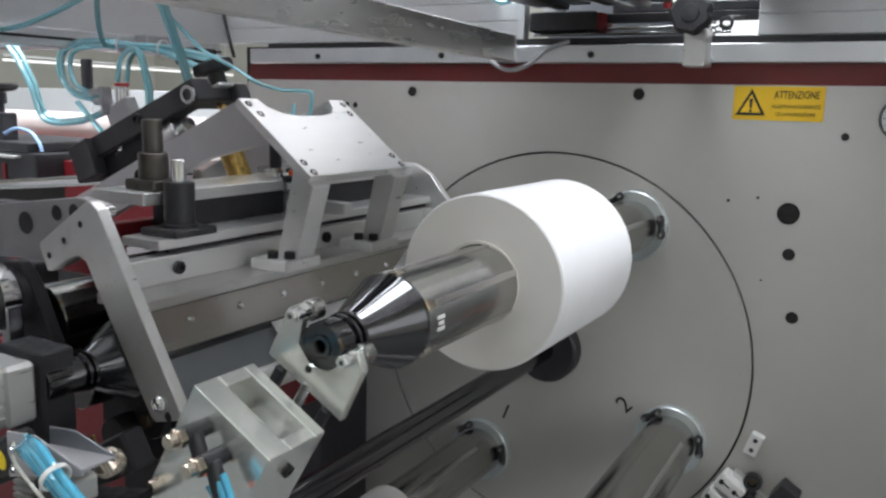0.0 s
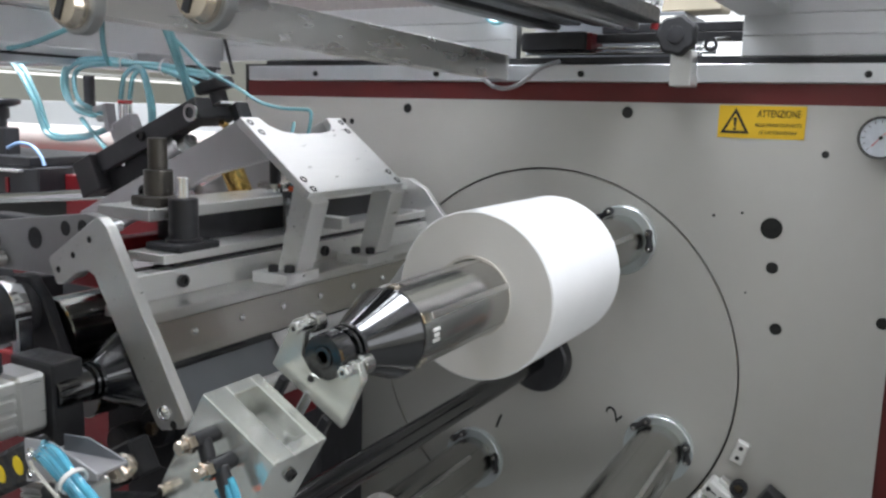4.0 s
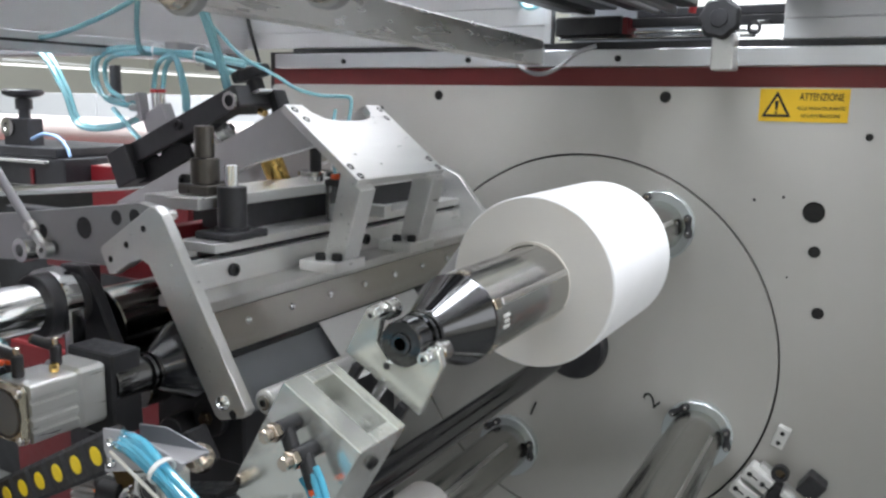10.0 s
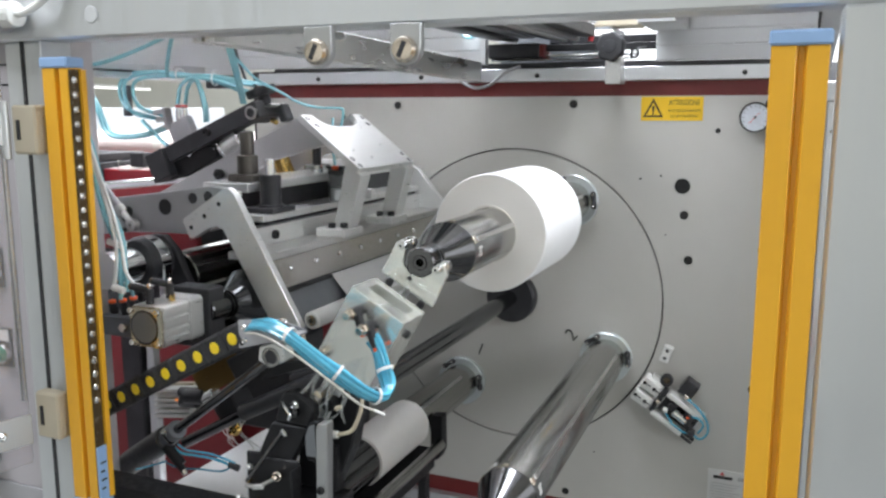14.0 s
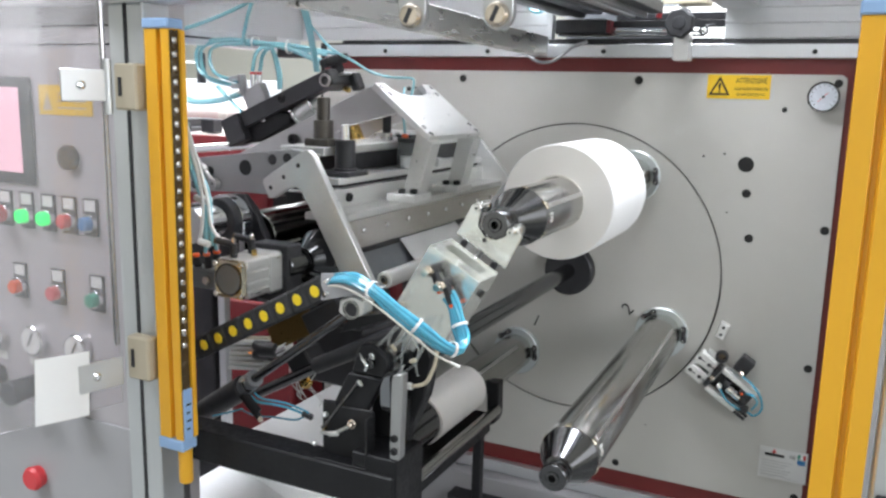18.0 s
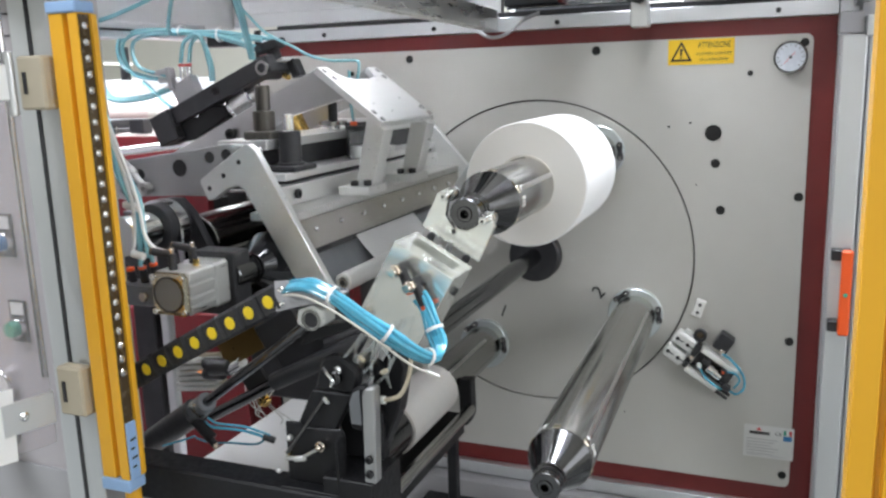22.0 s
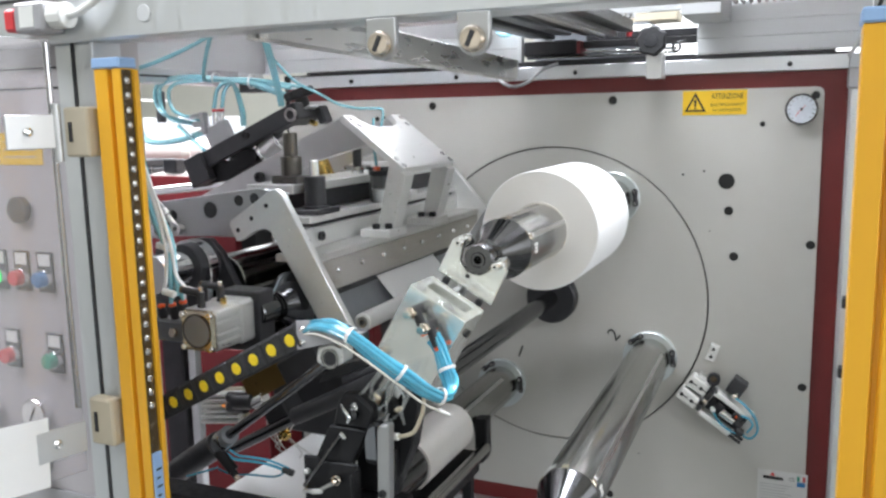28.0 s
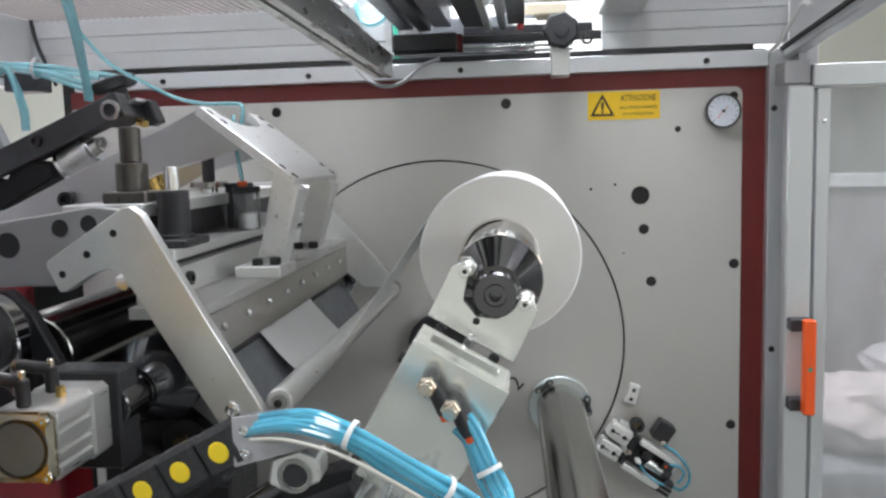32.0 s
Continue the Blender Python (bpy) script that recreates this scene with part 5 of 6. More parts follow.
ct = thing("clear_hoses", (-0.455, 0.517, 1.20), "tangle of loose milky clear hoses under the cradle", "hoses")
rh = random.Random(5)
for k in range(8):
    x0, z0 = -0.412 - 0.009 * k, 1.236 - 0.003 * k
    part("hose", hose([(x0, 0.520, z0), (x0 - 0.012 + rh.uniform(-0.010, 0.010), 0.512 + rh.uniform(-0.006, 0.006), z0 - 0.022), (x0 - 0.024 + rh.uniform(-0.016, 0.016), 0.508 + rh.uniform(-0.008, 0.006), z0 - 0.046), (x0 - 0.034 + rh.uniform(-0.014, 0.014), 0.516, z0 - 0.072), (x0 - 0.040 + rh.uniform(-0.012, 0.012), 0.528, z0 - 0.094)], 0.0021, 8, 6), MILKTUBE, ct)
for x, z, a in ((-0.470, 1.186, 40), (-0.438, 1.172, -25)):
    part("connector", obox((x, 0.505, z), (0.012, 0.006, 0.006), Matrix.Rotation(radians(a), 3, "Y"), 0.002), CREAM, ct, "pale connector")
sh = thing("pressing_shoe", (-0.474, 0.51, 1.085), "dark grey rounded pressing shoe beside the bar", "shoe")
part("shell", prism([(-0.487, 1.090), (-0.489, 1.128), (-0.482, 1.146), (-0.470, 1.152), (-0.461, 1.148), (-0.4605, 1.094), (-0.472, 1.088)], 0.496, 0.512, lambda p, q, a: (p, a, q), 0.003), CARBLACK, sh)
part("pad", prism([(-0.485, 1.098), (-0.486, 1.127), (-0.480, 1.142), (-0.470, 1.147), (-0.468, 1.098)], 0.4935, 0.4958, lambda p, q, a: (p, a, q), 0.0008), TRAY, sh, "worn grey pad")
el = thing("elbow_hose", (-0.45, 0.52, 1.14), "short white hose with a white elbow", "hose")
part("hose", hose([(-0.400, 0.505, 1.205), (-0.398, 0.50, 1.184), (-0.404, 0.50, 1.163), (-0.416, 0.50, 1.143), (-0.440, 0.50, 1.134)], 0.0028), CREAM, el)
part("elbow", join(rod((-0.436, 0.50, 1.135), (-0.452, 0.50, 1.134), 0.0052), rod((-0.449, 0.50, 1.132), (-0.453, 0.50, 1.146), 0.0050)), WHITEP, el)
bundle("small_hoses", "three thin blue hoses below the linkage", [(-0.776, 0.560, 1.038), (-0.761, 0.560, 1.031), (-0.735, 0.560, 1.032), (-0.708, 0.560, 1.032), (-0.681, 0.560, 1.030), (-0.665, 0.562, 1.024)], 3, 0.0042, 0.0018, (), 5, TUBE2)
solid("white_sheet", prism([(-0.862, 0.921), (-0.74, 0.902), (-0.62, 0.862), (-0.62, 0.8627), (-0.74, 0.9027), (-0.862, 0.9217)], 0.53, 1.02, lambda p, q, a: (p, a, q)), PAPER, "white paper sheet lying in the machine", "paper")
sp = thing("hose_splitter", (-0.668, 0.562, 1.02), "small dark plug joining thin blue hoses", "fitting")
part("plug", rod((-0.672, 0.560, 1.026), (-0.655, 0.564, 1.020), 0.0052, 16), BLACK, sp)
for ps in ([(-0.668, 0.562, 1.022), (-0.690, 0.562, 1.010), (-0.733, 0.56, 1.007), (-0.770, 0.56, 1.002), (-0.797, 0.56, 1.006)], [(-0.797, 0.558, 1.010), (-0.830, 0.56, 0.996), (-0.866, 0.562, 0.982)]):
    part("tube", hose(ps, 0.0016, 8, 6), TUBE2, sp)
part("elbow", join(rod((-0.790, 0.553, 1.040), (-0.760, 0.553, 1.012), 0.009, 20), rod((-0.766, 0.551, 1.016), (-0.752, 0.548, 1.006), 0.0058, 12)), CARBLACK, sp, "black elbow fitting")
part("elbow_tip", rod((-0.756, 0.549, 1.010), (-0.748, 0.547, 1.001), 0.0048, 12), COPPER, sp, "nickel elbow tip")
hr = thing("hanging_roll", (-1.02, 0.9, 0.585), "white paper roll low in the machine", "paper roll")
part("wound_paper", ring((-1.02, 0.62, 0.670), (0, 1, 0), 0.040, 0.085, 0.58, 64), PAPER, hr)
part("core", ring((-1.02, 0.615, 0.670), (0, 1, 0), 0.034, 0.0398, 0.59, 40), CARD, hr, "card core")
part("shaft", rod((-1.02, 0.56, 0.670), (-1.02, 1.30, 0.670), 0.033, 32), STEEL, hr, "steel shaft")

# ---- toggle unit and small things on the panel ----
ta = radians(-33)
tm = Matrix.Rotation(-ta, 3, "Y")


def tg(a, b, y):
    return V((-0.117, y, 0.889)) + tm @ V((a, 0, b))


tog = thing("air_toggle", (-0.12, 1.48, 0.83), "small aluminium air toggle clamp on the plate", "clamp")
part("base", obox(tg(0.012, -0.002, 1.496), (0.120, 0.008, 0.070), tm, 0.001), ALU, tog)
for b0, w0 in ((0.018, 0.030), (-0.020, 0.030)):
    part("jaw_block", obox(tg(-0.066, b0, 1.474), (0.046, 0.034, w0), tm, 0.003), WHITEP, tog, "pale metal jaw")
    for a0 in (-0.078, -0.052):
        part("slot", obox(tg(a0 + 0.004, b0, 1.4565), (0.016, 0.001, 0.0022), tm), INK, tog)
        screw(tog, tg(a0 - 0.004, b0, 1.457), (0, -1, 0), 0.0042)
part("jaw_step", obox(tg(-0.060, 0.036, 1.482), (0.034, 0.020, 0.012), tm, 0.002), ALU, tog)
# Black blocks stand in for the shade in the toggle's gap.
part("gap_block", obox(tg(-0.033, 0.016, 1.476), (0.012, 0.030, 0.030), tm, 0.001), BLACK, tog)
part("gap_block", obox(tg(-0.033, -0.024, 1.476), (0.010, 0.030, 0.016), tm, 0.001), BLACK, tog)
part("bright_pin", obox(tg(-0.032, -0.003, 1.462), (0.010, 0.010, 0.009), tm, 0.002), COPPER, tog, "bright pin")
part("cheek", obox(tg(0.020, 0.028, 1.472), (0.090, 0.030, 0.012), tm, 0.002), WHITEP, tog, "pale metal cheek")
part("cheek", obox(tg(0.012, -0.032, 1.472), (0.082, 0.030, 0.012), tm, 0.002), WHITEP, tog, "pale metal cheek")
# Black plate stands in for the shade inside the pocket.
part("pocket", obox(tg(0.022, -0.002, 1.489), (0.090, 0.004, 0.046), tm), BLACK, tog, "black plate for the pocket's shade")
part("cylinder", lathe(tg(0.008, -0.002, 1.468), tm @ V((1, 0, 0)), [(0, 0.008), (0.002, 0.010), (0.014, 0.010), (0.015, 0.009), (0.018, 0.009), (0.019, 0.010), (0.036, 0.010), (0.038, 0.008)], 28), CHROME, tog, "bright round cylinder")
part("valve_head", obox(tg(0.000, 0.010, 1.466), (0.018, 0.026, 0.014), tm, 0.002), BLACK, tog)
part("end_cap", rod(tg(0.046, -0.002, 1.468), tg(0.062, -0.002, 1.468), 0.0115), BLACK, tog)
part("upper_valve", obox(tg(0.044, 0.014, 1.464), (0.022, 0.024, 0.013), tm, 0.002), BLACK, tog)
part("orange_dot", rod(tg(0.040, 0.014, 1.452), tg(0.040, 0.014, 1.450), 0.003), ORANGE, tog, "orange dot")
part("lower_fitting", obox(tg(0.066, -0.014, 1.466), (0.020, 0.024, 0.012), tm, 0.002), BLACK, tog)
part("white_fitting", obox(tg(-0.008, -0.008, 1.462), (0.012, 0.020, 0.009), tm, 0.003), WHITEP, tog)
part("roller", ring(tg(-0.046, 0.050, 1.478), (0, -1, 0), 0.0085, 0.0145, 0.014, 32), BLACK, tog, "black wheel rim")
part("roller_core", rod(tg(-0.046, 0.050, 1.490), tg(-0.046, 0.050, 1.470), 0.0085), BRONZE, tog)
part("coil", obox(tg(0.004, 0.066, 1.478), (0.034, 0.036, 0.038), tm, 0.002), BLACK, tog, "black coil box")
part("coil_nut", rod(tg(0.012, 0.050, 1.458), tg(0.012, 0.050, 1.454), 0.006, 6), COPPER, tog)
for b0 in (-0.030, -0.040):
    part("stud", rod(tg(0.05, b0, 1.476), tg(0.085, b0, 1.476), 0.0038), BLACK, tog)
part("tube", hose([tg(0.014, 0.048, 1.456), tg(0.040, 0.048, 1.452), tg(0.075, 0.036, 1.452), tg(0.095, 0.012, 1.456), tg(0.092, -0.012, 1.460), tg(0.074, -0.016, 1.464)], 0.0028), TUBE2, tog)
part("tube", hose([tg(-0.004, -0.010, 1.456), tg(0.02, -0.020, 1.452), tg(0.05, -0.022, 1.454), tg(0.068, -0.016, 1.460)], 0.0024), TUBE2, tog)
part("tube", hose([tg(0.046, 0.020, 1.456), tg(0.062, 0.028, 1.452), tg(0.078, 0.020, 1.454), tg(0.080, -0.004, 1.460)], 0.0024), TUBE2, tog)

sb = thing("stop_block", (-0.135, 1.49, 0.99), "small white plastic block with two holes", "block")
part("block", obox((-0.135, 1.492, 1.013), (0.022, 0.016, 0.040), Matrix.Rotation(radians(18), 3, "Y"), 0.002), WHITEP, sb)
for z in (-0.009, 0.009):
    part("bore", rod((-0.135 + z * 0.3, 1.4838, 1.013 + z), (-0.135 + z * 0.3, 1.486, 1.013 + z), 0.0042, 16), HOLE, sb, "dark hole")

gg = thing("pressure_gauge", (0.030, 1.48, 1.53), "round white pressure gauge with a chrome rim", "gauge")
gc = V((0.030, 1.464, 1.561))
part("case", lathe(gc + V((0, 0.034, 0)), (0, -1, 0), [(0, 0.026), (0.012, 0.031), (0.030, 0.0315), (0.034, 0.0325), (0.037, 0.031), (0.037, 0.0287), (0.029, 0.0287), (0.029, 0.002)], 56), DARKSTEEL, gg)
part("dial", lathe(gc, (0, -1, 0), [(0, 0.0285), (0.0006, 0.0285)], 48), DIAL, gg, "white dial")
for k in range(13):
    a = radians(225 - k * 22.5)
    part("tick", obox(gc + V((0.024 * math.cos(a), -0.001, 0.024 * math.sin(a))), (0.005, 0.0006, 0.0009), Matrix.Rotation(-a, 3, "Y")), INK, gg)
part("needle", obox(gc + V((-0.002, -0.0022, -0.002)), (0.030, 0.0006, 0.0011), Matrix.Rotation(radians(-48), 3, "Y")), REDB, gg, "thin red needle")
part("boss", rod(gc + V((0, -0.001, 0)), gc + V((0, -0.003, 0)), 0.003), INK, gg)

sg = thing("warning_sign", (-0.149, 1.499, 1.552), "yellow warning sign reading ATTENZIONE", "sign")
part("sheet", box(-0.2165, -0.0805, 1.4988, 1.4999, 1.5525, 1.606), SIGNY, sg)
tc0 = V((-0.189, 1.4984, 1.577))


def tri_pts(r):
    return [(r * math.cos(radians(a)), r * math.sin(radians(a)) * 1.06) for a in (90, 210, 330)]


part("triangle", prism(tri_pts(0.0265), 0, 0.0003, lambda p, q, a: tc0 + V((p, -a, q - 0.003))), INK, sg, "black triangle")
part("inner_triangle", prism(tri_pts(0.0185), 0.0004, 0.0006, lambda p, q, a: tc0 + V((p, -a, q - 0.003))), SIGNY, sg, "yellow triangle")
part("exclamation_bar", prism([(-0.0030, 0.010), (0.0030, 0.010), (0.0016, -0.005), (-0.0016, -0.005)], 0.0007, 0.0009, lambda p, q, a: tc0 + V((p, -a, q - 0.001))), INK, sg)
part("exclamation_dot", box(tc0.x - 0.0020, tc0.x + 0.0020, 1.4974, 1.4977, tc0.z - 0.0115, tc0.z - 0.0078), INK, sg)
for t, s, z in (("ATTENZIONE", 0.0135, 1.5925), ("ALLE MANI DURANTE", 0.0066, 1.5745), ("LE LAVORAZIONI", 0.0066, 1.5625)):
    words(t, s, Matrix.Translation((-0.1215, 1.4983, z)) @ FACE @ Matrix.Diagonal((0.80 if s > 0.01 else 1.12, 1.25, 1, 1)), INK, sg)

npl = thing("rating_plate", (0.025, 1.499, 0.667), "white printed machine rating plate", "label")
part("sheet", box(-0.028, 0.078, 1.4988, 1.4999, 0.668, 0.745), PLATEW, npl)
part("logo_mark", prism([(-0.006, 0), (0.0, 0.009), (0.006, 0)], 0, 0.0003, lambda p, q, a: V((0.004, 1.4985 - a, 0.733)) + V((p, 0, q))), REDB, npl, "red mark")
part("logo_bar", box(-0.016, 0.027, 1.4983, 1.4986, 0.724, 0.731), INK, npl)
words("CE", 0.011, Matrix.Translation((0.045, 1.4985, 0.729)) @ FACE, INK, npl)
for k, m in enumerate((GREEN, WHITEP, REDB)):
    part("flag_stripe", box(0.056 + k * 0.006, 0.0615 + k * 0.006, 1.4983, 1.4986, 0.727, 0.739), m, npl)
part("flag_field", box(0.056, 0.0735, 1.4983, 1.4986, 0.714, 0.7255), BLUEB, npl)
for k in range(6):
    part("print_bar", box(-0.022, 0.045 - 0.007 * (k % 3), 1.4984, 1.4986, 0.7115 - k * 0.007, 0.7128 - k * 0.007), CABINET, npl)
for x, z in ((-0.02, 0.679), (0.03, 0.679)):
    part("print_box", box(x, x + 0.03, 1.4984, 1.4986, z - 0.006, z - 0.0052), CABINET, npl)

# ---- hood: back boards, fluted roof, strut ----
hood = thing("hood_back_wall", (-0.7, 1.52, 1.69), "pale grey boarded back wall of the hood", "machine cover")
for x0, x1 in ((-1.34, -0.605), (-0.189, 0.1545)):
    for k in range(3):
        part("board", box(x0, x1, 1.500, 1.515, 1.6855 + k * 0.0335, 1.6855 + k * 0.0335 + 0.0325, 0.0012), COVER, hood)
part("window_jamb", box(-0.607, -0.595, 1.498, 1.52, 1.6855, 1.80), ANOD, hood)
part("top_rail", box(-1.34, 0.16, 1.515, 1.54, 1.786, 1.81), ANOD, hood)
part("hanging_bracket", box(-0.197, -0.119, 1.30, 1.497, 1.750, 1.86, 0.002), COVER, hood)
part("side_rail", box(-1.375, -1.335, 0.75, 1.487, 1.650, 1.6845, 0.002), ANOD, hood, "aluminium side rail")
part("side_rail_slot", box(-1.3348, -1.3335, 0.75, 1.487, 1.664, 1.669), RUBBER, hood, "dark slot")
part("side_board", box(-1.36, -1.342, 0.75, 1.54, 1.6855, 1.80), COVER, hood)
roofl = thing("fluted_roof_left", (-1.0, 1.0, 1.79), "translucent fluted roof sheet of the hood", "roof sheet")
roofr = thing("fluted_roof_right", (0.0, 1.0, 1.79), "translucent fluted roof sheet of the hood", "roof sheet")


def flutes(roof, x0, x1, y0, y1, z, pitch=0.0155):
    part("gap_sheet", box(x0, x1, y0, y1, z + 0.002, z + 0.004), FLUTEGAP, roof, "milky sheet between the flutes")
    for k in range(int((x1 - x0) / pitch)):
        piece("flute", "roof_flute", lambda: prism([(-0.0033, 0.0019), (-0.0029, -0.0042), (0.0029, -0.0042), (0.0033, 0.0019)], -0.5, 0.5, lambda p, q, a: V((p, a, q))), FLUTED, roof,
              Matrix.Translation((x0 + (k + 0.5) * pitch, (y0 + y1) / 2, z)) @ Matrix.Diagonal((1, y1 - y0, 1, 1)))


flutes(roofl, -1.34, -0.66, 0.47, 1.514, 1.7925)
flutes(roofr, -0.118, 0.1545, 0.47, 1.514, 1.7925)

fr = thing("front_header", (-0.4, 0.42, 1.67), "broad pale aluminium header beam of the guard", "beam")
part("beam", box(-1.7, 0.40, 0.402, 0.46, 1.671, 1.76, 0.003), ANOD, fr)
part("slot", box(-1.7, 0.40, 0.3985, 0.4022, 1.729, 1.733), RUBBER, fr, "dark slot line")
for x in (-0.735, 0.06):
    part("plug_cap", lathe((x, 0.402, 1.700), (0, -1, 0), [(0, 0.011), (0.0012, 0.011), (0.0018, 0.010), (0.0018, 0.001)], 28), COVER, fr, "round plastic plug")
for x in (-0.388, -0.277):
    t = part("tab", prism([(x - 0.0185, 1.671)] + [(x + 0.0185 * math.cos(radians(a)), 1.6435 + 0.0185 * math.sin(radians(a))) for a in range(180, 361, 20)] + [(x + 0.0185, 1.671)], 0.392, 0.402, lambda p, q, a: (p, a, q), 0.001), PLATEM, fr, "rounded grey tab")
    part("slotted_screw", lathe((x, 0.392, 1.6425), (0, -1, 0), [(0, 0.0145), (0.004, 0.0145), (0.009, 0.012), (0.010, 0.008)], 32), COPPER, t, "bright slotted screw")
    part("screw_slot", obox((x, 0.3815, 1.6425), (0.005, 0.0012, 0.018), Matrix.Rotation(radians(25), 3, "Y")), RUBBER, t, "dark slot")
sw = thing("limit_switch", (-0.90, 0.38, 1.69), "grey and red limit switch with white gland", "switch")
part("body", box(-0.925, -0.872, 0.362, 0.401, 1.682, 1.722, 0.004), CABINET, sw)
part("label", box(-0.912, -0.886, 0.3608, 0.3619, 1.689, 1.716), WHITEP, sw, "pale printed label")
part("red_end", box(-0.948, -0.925, 0.365, 0.399, 1.685, 1.715, 0.004), REDB, sw, "red end")
part("gland", rod((-0.872, 0.382, 1.703), (-0.845, 0.382, 1.703), 0.017, 12), WHITEP, sw, "white cable gland")
part("cable", hose([(-0.845, 0.382, 1.703), (-0.82, 0.382, 1.708), (-0.79, 0.385, 1.725), (-0.775, 0.395, 1.745)], 0.005), WHITEP, sw)

strut = thing("roof_strut", (-0.7, 1.0, 1.65), "bright square aluminium roof strut", "strut")
for lo_z, hi_z, xa, xb in ((1.6435, 1.6880, -0.593, -0.588), (1.6435, 1.6880, -0.622, -0.617), (1.6835, 1.6880, -0.617, -0.593), (1.6435, 1.6480, -0.617, -0.608), (1.6435, 1.6480, -0.602, -0.593)):
    part("bar", prism([(0.462, lo_z + 0.0215), (1.448, lo_z), (1.448, hi_z), (0.462, hi_z + 0.0250)], xa, xb, lambda p, q, a: (a, p, q), 0.0006), STRUTM, strut)
part("slot_floor", prism([(0.462, 1.6720), (1.448, 1.6505), (1.448, 1.6515), (0.462, 1.6730)], -0.616, -0.594, lambda p, q, a: (a, p, q)), RUBBER, strut, "dark slot")
part("end_cap", box(-0.6225, -0.5875, 1.4485, 1.453, 1.6430, 1.6885, 0.001), ANOD, strut)
solid("grey_cable", hose([(-0.66, 1.47, 1.665), (-0.635, 1.46, 1.640), (-0.60, 1.455, 1.628), (-0.565, 1.46, 1.638), (-0.535, 1.475, 1.665), (-0.50, 1.485, 1.679)], 0.0040), CABINET, "thick grey cable below the strut", "cable")
solid("hood_cable", hose([(-1.333, 1.490, 1.790), (-1.322, 1.485, 1.745), (-1.300, 1.475, 1.700), (-1.275, 1.465, 1.655)], 0.004), RUBBER, "thin black cable by the hood", "cable")

# ---- feed unit behind the hood window ----
star_knob("rail_star_knob", (-0.270, 1.412, 1.711), (0, -1, 0.05), 0.0335, 0.022, "black star knob clamping the feed rail")
cl = thing("rail_clamp", (-0.27, 1.46, 1.63), "small aluminium clamp on the upper strip", "clamp")
part("block", box(-0.288, -0.253, 1.435, 1.475, 1.634, 1.692, 0.002), ALU, cl)
part("hook", box(-0.288, -0.253, 1.4755, 1.487, 1.634, 1.652, 0.002), ALU, cl)
fu = thing("feed_unit", (-0.4, 1.7, 1.7), "dark feed unit with rails and rollers", "feed unit")
part("inner_body", box(-0.60, -0.315, 1.62, 1.78, 1.690, 1.778, 0.004), TRAY, fu, "dark inner body")
part("inner_arm", box(-0.46, -0.20, 1.585, 1.60, 1.735, 1.752, 0.002), BLACK, fu)
part("eye_ring", ring((-0.222, 1.43, 1.698), (0, -1, 0), 0.006, 0.0105, 0.008, 24), BLACK, fu, "black eye ring")
part("eye_stem", rod((-0.222, 1.438, 1.708), (-0.222, 1.56, 1.720), 0.003), BLACK, fu)
part("cross_rail", box(-0.62, -0.13, 1.56, 1.58, 1.716, 1.732, 0.001), BLACK, fu)
part("carriage", box(-0.60, -0.47, 1.53, 1.60, 1.700, 1.735, 0.003), BLACK, fu)
part("red_pad", box(-0.47, -0.46, 1.535, 1.59, 1.702, 1.732), RED, fu)
for k, z in enumerate((1.697, 1.706)):
    part("slide_rod", rod((-0.60, 1.555, z), (-0.24, 1.555, z), 0.0035), CHROME, fu)
part("lower_tray", box(-0.62, -0.20, 1.55, 1.65, 1.684, 1.690), BLACK, fu)
for x0, x1, z0, z1, m in ((-0.585, -0.555, 1.742, 1.775, TRAY), (-0.545, -0.520, 1.738, 1.768, BLACK), (-0.515, -0.480, 1.745, 1.780, TRAY), (-0.455, -0.415, 1.742, 1.772, BLACK), (-0.413, -0.400, 1.735, 1.780, ALUB), (-0.385, -0.372, 1.735, 1.775, PLATEM), (-0.368, -0.335, 1.745, 1.772, BLACK)):
    part("rail", box(x0, x1, 0.50, 1.53, z0, z1, 0.002), m, fu)
# Added sheet that keeps overhead light off the rails.
part("pan", box(-0.578, -0.41, 0.50, 1.55, 1.801, 1.806), TRAY, fu, "dark pan added to block light from above")
for y in (0.75, 1.05, 1.35):
    part("cross_tie", box(-0.59, -0.37, y, y + 0.02, 1.781, 1.80, 0.002), ALU, fu)
part("pale_roller", rod((-0.36, 1.62, 1.752), (-0.31, 1.62, 1.752), 0.016), CARD, fu, "pale roller")
part("cream_cover", box(-0.36, -0.25, 1.62, 1.70, 1.775, 1.80, 0.003), CREAM, fu)
for x, z, m in ((-0.345, 1.735, REDB), (-0.350, 1.80, REDB), (-0.338, 1.775, CHROME), (-0.352, 1.765, CHROME), (-0.330, 1.790, BLACK), (-0.355, 1.785, CREAM)):
    part("fitting", rod((x, 1.53, z), (x + 0.003, 1.53, z + 0.020), 0.0065), m, fu)
part("green_case", box(-0.64, -0.60, 1.75, 1.85, 1.70, 1.80, 0.004), GREEN, fu, "green case")
part("tube", hose([(-0.668, 1.50, 1.815), (-0.655, 1.49, 1.765), (-0.635, 1.485, 1.750), (-0.610, 1.485, 1.758), (-0.592, 1.49, 1.79)], 0.005), TUBE, fu, "pale blue hose")
part("arm_plate", box(-0.585, -0.54, 1.56, 1.575, 1.735, 1.80, 0.002), ALU, fu)

